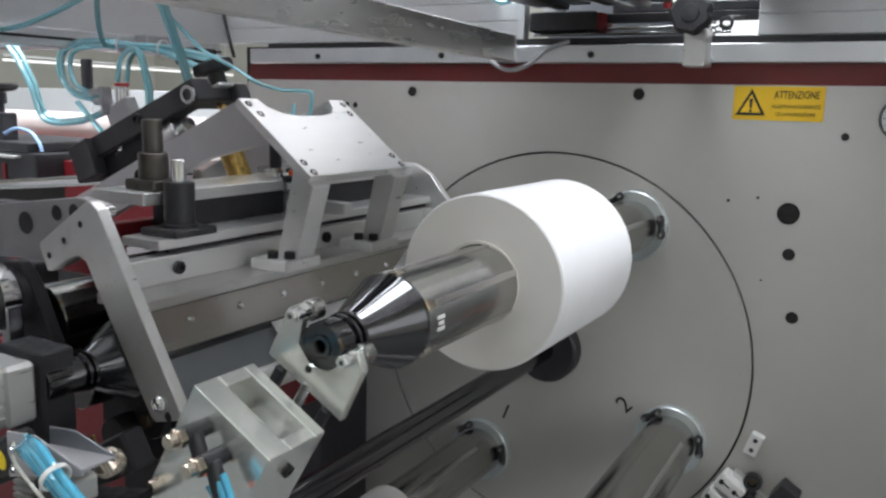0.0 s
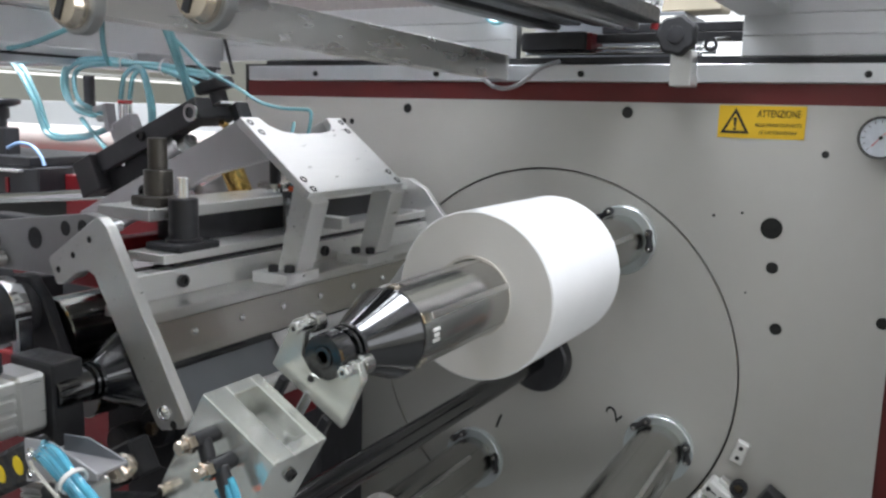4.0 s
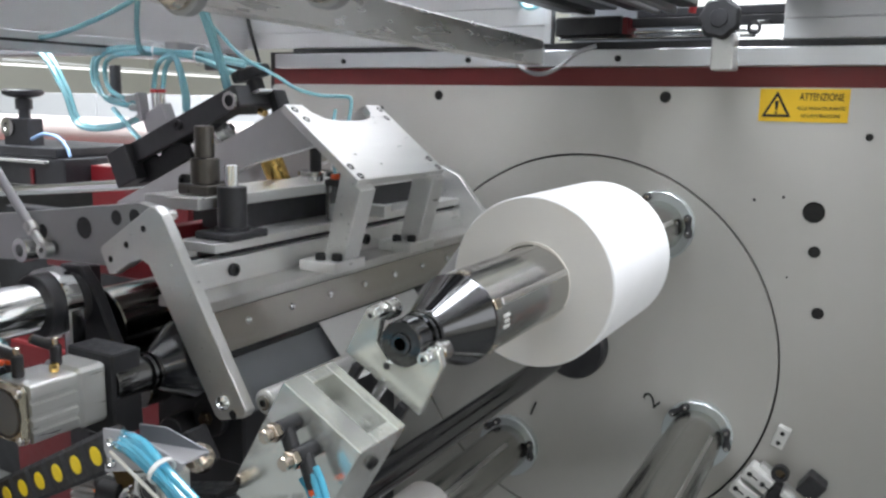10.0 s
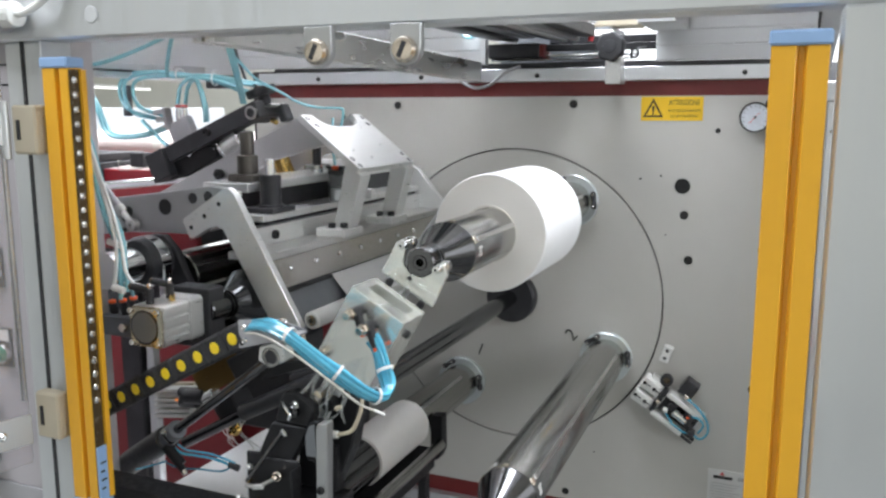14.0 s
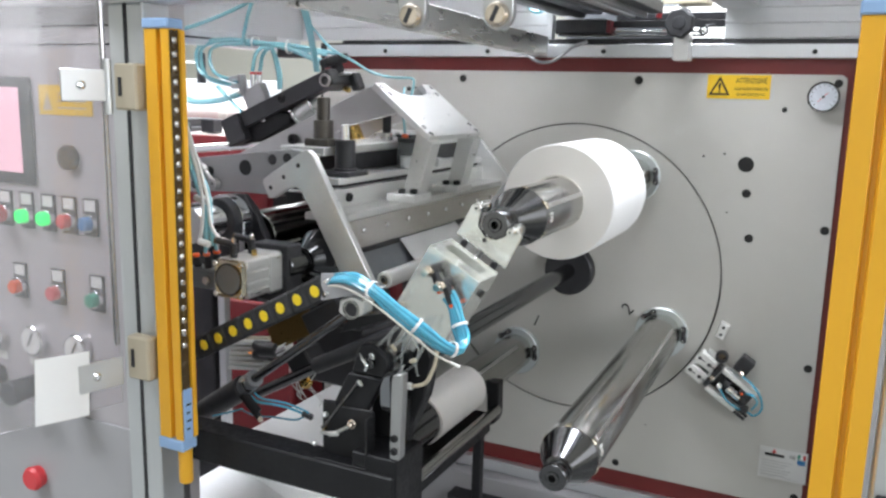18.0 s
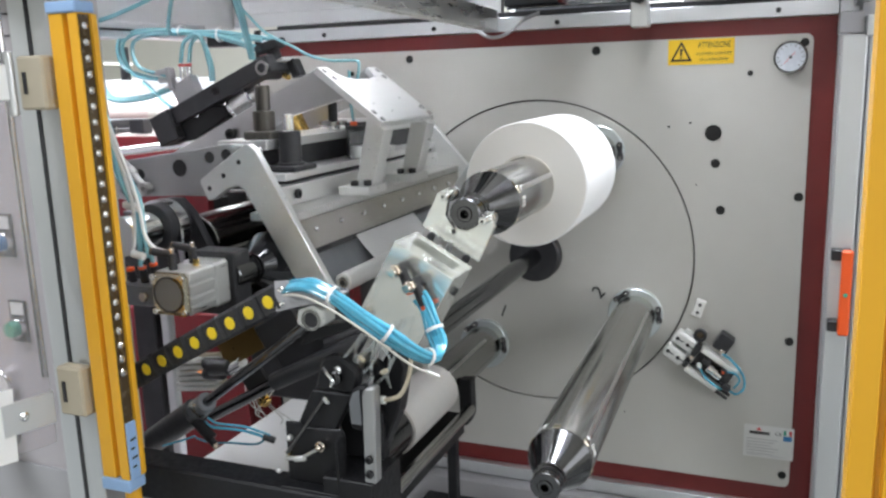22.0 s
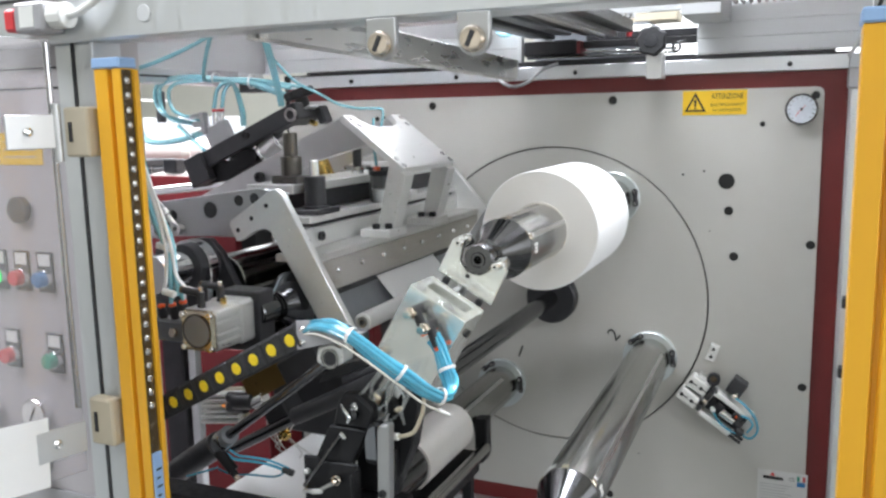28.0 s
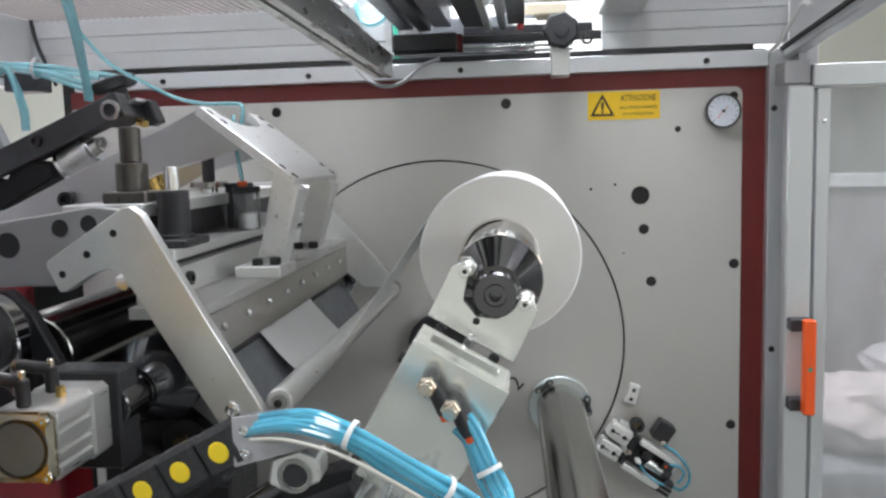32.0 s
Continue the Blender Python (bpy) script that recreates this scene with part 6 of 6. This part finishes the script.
# ---- side door on the hood's right ----
sd1 = thing("side_door", (0.4, 1.37, 0.2), "aluminium framed clear side door with orange handle", "door")
part("hinge_post", box(0.1545, 0.190, 1.44, 1.53, 0.10, 1.672, 0.002), CABINET, sd1, "dark grey hinge post")
part("head_block", box(0.112, 0.156, 1.372, 1.43, 1.600, 1.640, 0.002), CABINET, sd1, "grey head block")
part("stile", box(0.118, 0.162, 1.370, 1.400, 0.15, 1.598, 0.003), ANOD, sd1)
part("inner_stile", box(0.167, 0.190, 1.372, 1.395, 0.15, 1.592, 0.002), ANOD, sd1)
part("top_rail", box(0.158, 0.95, 1.365, 1.400, 1.5935, 1.632, 0.002), ANOD, sd1)
part("far_stile", box(0.91, 0.95, 1.370, 1.400, 0.15, 1.592, 0.003), ANOD, sd1)
part("bottom_rail", box(0.167, 0.95, 1.370, 1.400, 0.11, 0.149, 0.003), ANOD, sd1)
part("pane", box(0.190, 0.91, 1.382, 1.386, 0.15, 1.592), CLEARD, sd1)
pan_screw(sd1, (0.178, 1.372, 1.535), (0, -1, 0), 0.005)
hd = part("handle", prism([(0.140, 1.022), (0.140, 1.192), (0.160, 1.192), (0.160, 1.022)], 1.325, 1.345, lambda p, q, a: (p, a, q), 0.003), ORANGE, sd1, "orange grip handle")
for z in (1.024, 1.168):
    part("handle_foot", box(0.122, 0.158, 1.345, 1.370, z, z + 0.022, 0.002), BLACK, hd, "black handle foot")
part("handle_dot", rod((0.150, 1.325, 1.105), (0.150, 1.3242, 1.105), 0.004), GREEN, hd)
for z in (1.55, 1.525):
    part("hinge_pin", rod((0.146, 1.486, z), (0.154, 1.486, z), 0.004), CHROME, sd1)
bn = thing("parts_bin", (0.75, 2.2, 0.0), "white bags on a low table behind the clear door", "bags")
part("table", box(0.35, 1.7, 2.0, 2.7, 0.62, 0.66, 0.004), CABINET, bn)
for x in (0.40, 1.62):
    part("leg", box(x, x + 0.05, 2.3, 2.35, 0.0, 0.62), CABINET, bn)
for k, (x, y, r, h) in enumerate(((0.58, 2.25, 0.20, 0.11), (0.92, 2.38, 0.24, 0.16), (1.28, 2.22, 0.19, 0.12), (0.76, 2.12, 0.15, 0.07))):
    bm = bmesh.new()
    bmesh.ops.create_icosphere(bm, subdivisions=4, radius=1.0)
    for v in bm.verts:
        q = v.co.normalized()
        w = 1 + 0.30 * noise.noise(q * 1.7 + V((k * 3.1, 0, 0))) + 0.16 * noise.noise(q * 4.5 + V((0, k * 2.3, 0))) + 0.07 * noise.noise(q * 11)
        v.co = V((x + q.x * r * w, y + q.y * r * w, max(0.6605, 0.66 + h * (0.75 + q.z * w))))
    part("bag", bm, BAG if k % 2 else PINK, bn, "crumpled white bag" if k % 2 else "crumpled pinkish bag")
hs = thing("hood_cover", (0.16, 1.0, 1.65), "grey sloping side cover of the hood", "machine cover")
part("sheet", prism([(1.50, 1.673), (1.50, 1.80), (0.46, 1.80), (0.46, 1.760)], 0.155, 0.165, lambda p, q, a: (a, p, q)), COVER, hs)
part("edge_rail", obox((0.155, 0.98, 1.712), (0.028, 1.06, 0.028), Matrix.Rotation(radians(-4.8), 3, "X"), 0.002), ANOD, hs)
part("gasket", obox((0.139, 0.98, 1.716), (0.004, 1.04, 0.008), Matrix.Rotation(radians(-4.8), 3, "X")), RUBBER, hs)
part("cable", hose([(0.115, 1.47, 1.668), (0.122, 1.44, 1.68), (0.135, 1.42, 1.71), (0.142, 1.38, 1.735), (0.14, 1.33, 1.725)], 0.004), WHITEP, hs)

# ---- light curtains ----
def light_curtain(x0, x1, lens_left, z0, z1, yb, label):
    c = thing("light_curtain", ((x0 + x1) / 2, 0.41, z0), label, "light curtain", group="guard light curtains")
    part("body", prism([(x0, 0.395), (x0 + 0.022, 0.395), (x0 + 0.0235, 0.403), (x0 + 0.0295, 0.403), (x0 + 0.031, 0.395), (x1, 0.395), (x1, yb), (x0, yb)], z0 + 0.018, z1 - 0.014, lambda p, q, a: (p, q, a), 0.0008), YELLOW, c, "yellow enamelled body")
    s = -1 if lens_left else 1
    fine = not lens_left
    xe = x0 if lens_left else x1
    fine and part("lens_strip", box(min(xe, xe + s * 0.002), max(xe, xe + s * 0.002), 0.3965, yb - 0.0095, z0 + 0.02, z1 - 0.016), LENSBACK, c, "dark lens strip")
    fine and part("edge_rib", box(min(xe, xe + s * 0.006), max(xe, xe + s * 0.006), yb - 0.0090, yb - 0.0005, z0 + 0.02, z1 - 0.016), YELLOW, c)
    n = int((z1 - z0 - 0.17) / 0.0195)
    for k in range(n if fine else 0):
        piece("lens", "curtain_lens", lambda: lathe((0, 0, 0), (0, 0, 1), [(0, 0.0048), (0.0012, 0.0040), (0.002, 0.0018), (0.0022, 0.0003)], 14), LENS, c, Matrix.Translation((xe + s * 0.002, 0.4045, z1 - 0.03 - k * 0.0195)) @ frame_of((s, 0, 0)))
    part("top_cap", box(x0 - 0.002, x1 + 0.002, 0.392, yb + 0.002, z1 - 0.014, z1, 0.002), SKYBLUE, c, "pale blue end cap")
    part("bottom_cap", box(x0 - 0.002, x1 + 0.002, 0.392, yb + 0.002, z0, z0 + 0.018, 0.002), SKYBLUE, c, "pale blue end cap")
    fine and part("blue_label", box(min(xe + s * 0.002, xe + s * 0.0045), max(xe + s * 0.002, xe + s * 0.0045), 0.396, yb - 0.0005, z0 + 0.02, z0 + 0.10), SKYBLUE, c, "pale blue printed label")
    for k in range(4 if fine else 0):
        part("print_bar", box(xe + s * 0.0046 - 0.0003, xe + s * 0.0046 + 0.0003, 0.400, 0.407 + 0.003 * (k % 2), z0 + 0.035 + k * 0.013, z0 + 0.038 + k * 0.013), INK, c)
    part("plug", rod(((x0 + x1) / 2 + 0.008, 0.415, z0), ((x0 + x1) / 2 + 0.008, 0.415, z0 - 0.06), 0.011), YELLOW, c, "yellow cable plug")
    part("cable", hose([((x0 + x1) / 2 + 0.008, 0.415, z0 - 0.06), ((x0 + x1) / 2 + 0.010, 0.415, z0 - 0.2), ((x0 + x1) / 2 + 0.008, 0.42, z0 - 0.4)], 0.005), RUBBER, c)
    return c


light_curtain(-0.823, -0.777, False, 0.999, 1.647, 0.422, "yellow light curtain with lens strip and blue caps")
light_curtain(0.0955, 0.1455, True, 0.90, 1.650, 0.440, "tall yellow light curtain seen from its back edge")
gp = thing("guard_post", (-0.88, 0.44, 0.0), "grey aluminium guard post with beige hinges", "post")
part("profile", box(-0.915, -0.842, 0.415, 0.46, 0.0, 1.671, 0.003), ANOD, gp)
part("slot", box(-0.882, -0.876, 0.4135, 0.4152, 0.3, 1.671), RUBBER, gp)
part("edge_strip", box(-0.8415, -0.836, 0.408, 0.46, 0.0, 1.671, 0.001), ANOD, gp)
for z0, z1 in ((1.517, 1.584), (1.105, 1.174)):
    part("hinge", box(-0.876, -0.832, 0.385, 0.4078, z0, z1, 0.003), CREAM, gp, "beige plastic hinge")
    part("hinge_slot", box(-0.866, -0.860, 0.3835, 0.386, z0 + 0.02, z1 - 0.02), BLACK, gp)
rp = thing("right_post", (0.18, 0.44, 0.0), "pale guard post beside the light curtain", "post")
part("profile", box(0.1535, 0.235, 0.400, 0.46, 0.0, 1.671, 0.003), ANOD, rp)
part("latch", box(0.158, 0.172, 0.392, 0.3998, 1.05, 1.16, 0.002), BLACK, rp, "dark latch")

# ---- control cabinet ----
cab = thing("control_cabinet", (-1.4, 0.6, 0.0), "grey control cabinet with push buttons and gauges", "control cabinet")
part("body", box(-2.4, -0.9165, 0.43, 1.0 - 0.42, 0.0, 1.70, 0.003), CABPAINT, cab)
# Same paint, coloured darker where the door's haze doesn't cover it.
part("lower_panel", box(-2.4, -0.917, 0.425, 0.4298, 0.0, 0.995, 0.001), CABINET, cab, "same cabinet paint, darker without the door's haze")
for z in (1.612, 1.64):
    part("seam", box(-2.4, -0.93, 0.4285, 0.4302, z, z + 0.0025), RUBBER, cab, "dark seam")


def button(x, z, m, lit=False, big=False):
    p = part("button_plate", box(x - 0.0165, x + 0.0165, 0.4265, 0.430, z - 0.022, z + 0.040, 0.001), BLACK, cab)
    part("legend", box(x - 0.012, x + 0.012, 0.4258, 0.4268, z + 0.019, z + 0.037), WHITEP, p, "white legend plate")
    part("bezel", ring((x, 0.4265, z), (0, -1, 0), 0.0115, 0.0150, 0.008, 28), CHROME, p)
    part("cap", lathe((x, 0.4265, z), (0, -1, 0), [(0, 0.0115), (0.016 if not big else 0.03, 0.0115 if not big else 0.019), (0.018 if not big else 0.034, 0.010 if not big else 0.017), (0.0185 if not big else 0.035, 0.004)], 28), LAMPON if lit else m, p)


for x, m, lit, bg in ((-0.987, BLUEB, 0, 0), (-1.036, REDB, 0, 0), (-1.085, GREEN, 1, 0), (-1.137, GREEN, 1, 0), (-1.19, REDB, 0, 1), (-1.25, BLACK, 0, 0)):
    button(x, 1.333, m, lit, bg)
for x, m in ((-0.982, GREEN), (-1.073, REDB), (-1.166, ORANGE), (-1.255, BLACK)):
    button(x, 1.208, m)
part("dark_knob", rod((-1.026, 0.430, 1.436), (-1.026, 0.418, 1.436), 0.020, 28), BLACK, cab, "dark round plug")
hm = part("display", box(-1.42, -1.108, 0.424, 0.430, 1.385, 1.562, 0.003), BLACK, cab, "black framed display")
part("screen", box(-1.40, -1.135, 0.4232, 0.4242, 1.405, 1.545), SCREEN, hm, "pink lit screen")
st2 = part("warning_label", box(-1.092, -0.972, 0.4288, 0.4299, 1.503, 1.550), SIGNY, cab, "yellow warning label")
part("label_frame", prism([(-1.083, 1.510), (-1.072, 1.538), (-1.061, 1.510)], 0.4282, 0.4287, lambda p, q, a: (p, a, q)), CREAM, st2)
for k in range(3):
    part("print_bar", box(-1.05, -0.985, 0.4283, 0.4287, 1.513 + k * 0.011, 1.516 + k * 0.011), CREAM, st2)
for x in (-1.138, -1.031, -1.24):
    g = part("gauge", lathe((x, 0.430, 1.115), (0, -1, 0), [(0, 0.027), (0.012, 0.027), (0.014, 0.025), (0.014, 0.0237), (0.010, 0.0237), (0.010, 0.002)], 40), CHROME, cab, "round pressure gauge")
    part("dial", lathe((x, 0.4165, 1.115), (0, -1, 0), [(0, 0.0235), (0.0005, 0.0235)], 32), WHITEP, g)
    part("needle", obox((x, 0.4152, 1.118), (0.003, 0.0006, 0.026), Matrix.Rotation(radians(30), 3, "Y")), INK, g)
    part("gauge_label", box(x - 0.022, x + 0.022, 0.4285, 0.4298, 1.066, 1.080), WHITEP, g)
    part("regulator_knob", lathe((x, 0.430, 1.035), (0, -1, 0), [(0, 0.018), (0.04, 0.020), (0.06, 0.022), (0.064, 0.019)], 28), BLACK, g, "black regulator knob")
for x, z in ((-1.027, 0.883), (-1.020, 0.855)):
    part("dark_square", obox((x, 0.4295, z), (0.010, 0.002, 0.010), Matrix.Rotation(radians(40), 3, "Y")), INK, cab)
part("lower_red_button", lathe((-1.15, 0.43, 0.86), (0, -1, 0), [(0, 0.018), (0.02, 0.022), (0.026, 0.018)], 28), REDB, cab)

# ---- clear guard door, standing open ----
gdoor = thing("clear_guard_door", (-0.90, 0.30, 1.06), "clear acrylic guard door standing open on its hinges", "guard door")
ha, hb = V((-0.885, 0.381, 0)), V((-1.005, -0.015, 0))
gd = (hb - ha).normalized()
gm = Matrix((gd, V((-gd.y, gd.x, 0)), V((0, 0, 1)))).transposed()
part("sheet", obox((ha + hb) / 2 + V((0, 0, 1.37)), ((hb - ha).length, 0.005, 0.61), gm, 0.001), CLEARG, gdoor)
for z in (1.552, 1.118):
    part("strap", obox(ha + gd * 0.035 + V((0.004, 0, z)), (0.07, 0.004, 0.045), gm, 0.001), ANOD, gdoor, "metal hinge strap")
    pan_screw(gdoor, ha + gd * 0.045 + V((0.007, 0.002, z)), (1, -0.2, 0), 0.007)
part("knuckle", rod((-0.882, 0.380, 1.51), (-0.882, 0.380, 1.59), 0.006), ANOD, gdoor)
part("edge_rod", rod((-0.888, 0.378, 1.16), (-0.888, 0.378, 1.671), 0.0045), CHROME, gdoor, "thin bright edge rod")
paper = solid("paper_note", obox(ha + gd * 0.094 + V((0.005, 0, 1.112)), (0.079, 0.0008, 0.100), gm @ Matrix.Rotation(radians(-3), 3, "Y")), PAPER, "blank white sheet stuck on the clear door", "paper note")

# ---- base frame below and the neighbouring machine ----
base = thing("base_frame", (-0.5, 1.0, 0.0), "grey painted machine base frame", "machine frame")
part("back_beam", box(-1.3, 0.2, 1.45, 1.60, 0.40, 0.522, 0.003), CABINET, base)
part("dark_rail", box(-0.80, 0.15, 1.40, 1.449, 0.45, 0.475), RUBBER, base)
part("cross_beam", box(-0.56, -0.47, 0.50, 1.45, 0.40, 0.485, 0.003), CABINET, base)
part("front_beam", box(-0.9, 0.2, 0.42, 0.50, 0.40, 0.485, 0.003), CABINET, base)
for x in (-1.25, 0.12):
    part("leg", box(x, x + 0.08, 1.50, 1.58, 0.0, 0.40), CABINET, base)
part("rear_leg", box(-1.30, 0.12, 1.552, 1.60, 0.52, 1.68), CABINET, base)
solid("rose_rod", rod((-0.36, 0.58, 0.82), (-0.29, 0.66, 0.90), 0.018), CARD, "pale rod end below the bare mandrel", "rod")

nb = thing("neighbour_machine", (-2.0, 2.0, 0.0), "red machine with pale paper rolls behind", "machine")
part("frame", box(-3.6, -1.55, 2.0, 2.06, 0.0, 1.30, 0.004), BLACK, nb)
part("top_deck", box(-3.6, -1.55, 1.75, 2.0, 1.315, 1.34, 0.003), MAROON, nb)
part("rail", box(-3.6, -1.5, 1.70, 1.74, 1.285, 1.31, 0.002), ALU, nb, "bright rail")
part("paper_roll", rod((-3.3, 1.92, 1.455), (-1.18, 1.92, 1.455), 0.048, 40), PINK, nb, "pale pink paper roll")
part("collar", rod((-1.98, 1.92, 1.455), (-1.94, 1.92, 1.455), 0.052, 40), CARD, nb)
part("dark_drum", rod((-2.2, 1.85, 1.34), (-2.2, 1.85, 1.375), 0.03), BLACK, nb)
# Black colour stands for the darkness this post stands in.
part("dark_post", box(-1.52, -1.40, 1.35, 1.50, 0.0, 1.24, 0.004), BLACK, nb, "post coloured black for the dark inside")
part("red_cross", box(-2.4, -1.30, 1.56, 1.62, 0.40, 0.92, 0.004), RED, nb, "red painted plate")
part("red_plate", box(-1.85, -1.17, 1.20, 1.22, 0.55, 0.99, 0.004), RED, nb, "red painted plate")
# Black plate and body added to fill the dark area above the red.
part("dark_plate", box(-2.4, -1.30, 1.57, 1.63, 0.9205, 1.24, 0.004), BLACK, nb, "black filler plate above the red one")
part("dark_housing", box(-1.10, -0.90, 1.30, 1.45, 0.60, 1.16, 0.004), BLACK, nb, "dark filler body inside the machine")
part("red_cover", box(-1.02, -0.86, 1.20, 1.24, 1.02, 1.17, 0.004), RED, nb, "red painted cover")
part("upper_cover", box(-1.34, -1.045, 0.955, 0.975, 1.270, 1.335, 0.003), RED, nb, "red painted cover")
part("white_rail", box(-1.9, -1.36, 1.30, 1.345, 1.20, 1.25, 0.003), ALU, nb)
part("inner_post", box(-1.135, -1.115, 0.885, 0.905, 0.3, 1.22, 0.002), ANOD, nb, "grey inner post")
dk = thing("inner_column", (-1.1, 0.85, 0.3), "black inner machine column behind the rollers", "machine frame")
part("column", box(-1.20, -1.145, 0.88, 0.92, 0.3, 1.30, 0.003), BLACK, dk)
# Black filler blocks added to make the inside dark.
part("arm_body", box(-1.02, -0.86, 0.76, 0.86, 1.165, 1.255, 0.004), BLACK, dk)
part("lower_body", box(-0.86, -0.70, 0.80, 0.90, 0.98, 1.165, 0.004), BLACK, dk)
part("knuckle", rod((-0.73, 0.74, 1.175), (-0.73, 0.80, 1.175), 0.026, 24), BLACK, dk)
part("knuckle_bolt", rod((-0.73, 0.732, 1.175), (-0.73, 0.74, 1.175), 0.010, 6), BRONZE, dk)
# Black filler added to cover the red plate behind it.
part("front_body", prism([(-0.835, 1.115), (-0.835, 1.180), (-0.800, 1.192), (-0.760, 1.200), (-0.680, 1.200), (-0.680, 1.115)], 0.752, 0.792, lambda p, q, a: (p, a, q), 0.003), BLACK, dk)
part("knuckle", rod((-0.775, 0.72, 1.150), (-0.775, 0.80, 1.150), 0.022, 24), BLACK, dk)
hst = thing("heater_station", (-1.8, 1.25, 1.35), "black press station with a hand wheel", "press")
part("wheel", lathe((-1.806, 1.25, 1.567), (0, 0, 1), [(0, 0.018), (0.003, 0.034), (0.008, 0.044), (0.016, 0.046), (0.020, 0.040), (0.020, 0.014)], 40), BLACK, hst, "black hand wheel")
part("pillar", rod((-1.805, 1.25, 1.486), (-1.805, 1.25, 1.567), 0.013, 20), BLACK, hst)
part("hub", rod((-1.805, 1.25, 1.54), (-1.805, 1.25, 1.566), 0.019, 24), BLACK, hst)
part("bracket", box(-1.86, -1.765, 1.23, 1.27, 1.455, 1.52, 0.003), BLACK, hst)
part("side_knob", lathe((-1.835, 1.235, 1.500), (0, -1, 0), [(0, 0.022), (0.012, 0.022), (0.014, 0.016), (0.014, 0.010), (0.010, 0.008)], 28), STEEL, hst, "round steel knob")
part("deck", box(-2.05, -1.63, 1.20, 1.45, 1.437, 1.458, 0.002), BLACK, hst)
part("deck_edge", box(-2.05, -1.655, 1.185, 1.1995, 1.424, 1.430, 0.001), ALU, hst, "bright edge strip")
part("lower_case", box(-2.05, -1.605, 1.20, 1.45, 1.372, 1.4365, 0.003), BLACK, hst)
part("red_strip", box(-1.72, -1.71, 1.196, 1.1995, 1.375, 1.41), RED, hst, "red strip")
rt = thing("red_table", (-1.5, 1.4, 1.2), "red painted machine table with small fittings", "machine table")
part("top", prism([(1.28, 1.412), (1.28, 1.420), (1.75, 1.448), (1.75, 1.412)], -1.60, -1.30, lambda p, q, a: (a, p, q)), PINK, rt, "pale pinkish table top")
part("front", box(-1.60, -1.30, 1.262, 1.2798, 1.30, 1.420, 0.002), RED, rt, "red painted front")
part("black_block", box(-1.545, -1.50, 1.30, 1.34, 1.425, 1.462, 0.003), BLACK, rt)
part("pin", rod((-1.585, 1.30, 1.42), (-1.585, 1.30, 1.445), 0.003), STEEL, rt)
part("cable", hose([(-1.74, 1.22, 1.475), (-1.70, 1.22, 1.487), (-1.65, 1.22, 1.482), (-1.62, 1.22, 1.46), (-1.61, 1.22, 1.44)], 0.004), SKYBLUE, rt, "pale violet cable")
solid("cross_shaft", rod((-2.105, 1.120, 1.326), (-1.033, 1.120, 1.433), 0.011), CHROME, "bright round cross shaft", "shaft")
hb2 = thing("overhead_tray", (-1.7, 1.4, 1.66), "grey cable tray along the hood", "cable tray")
part("tray", box(-2.4, -1.30, 1.25, 1.33, 1.665, 1.685, 0.002), CABINET, hb2)
part("box", box(-1.28, -1.22, 1.30, 1.36, 1.63, 1.664, 0.003), BLACK, hb2)
part("drop_handle", rod((-1.50, 1.26, 1.64), (-1.50, 1.26, 1.56), 0.012), BLACK, hb2)
part("upper_panel", box(-2.6, -1.37, 1.50, 1.515, 1.70, 2.4), COVER, hb2, "pale cover sheet")
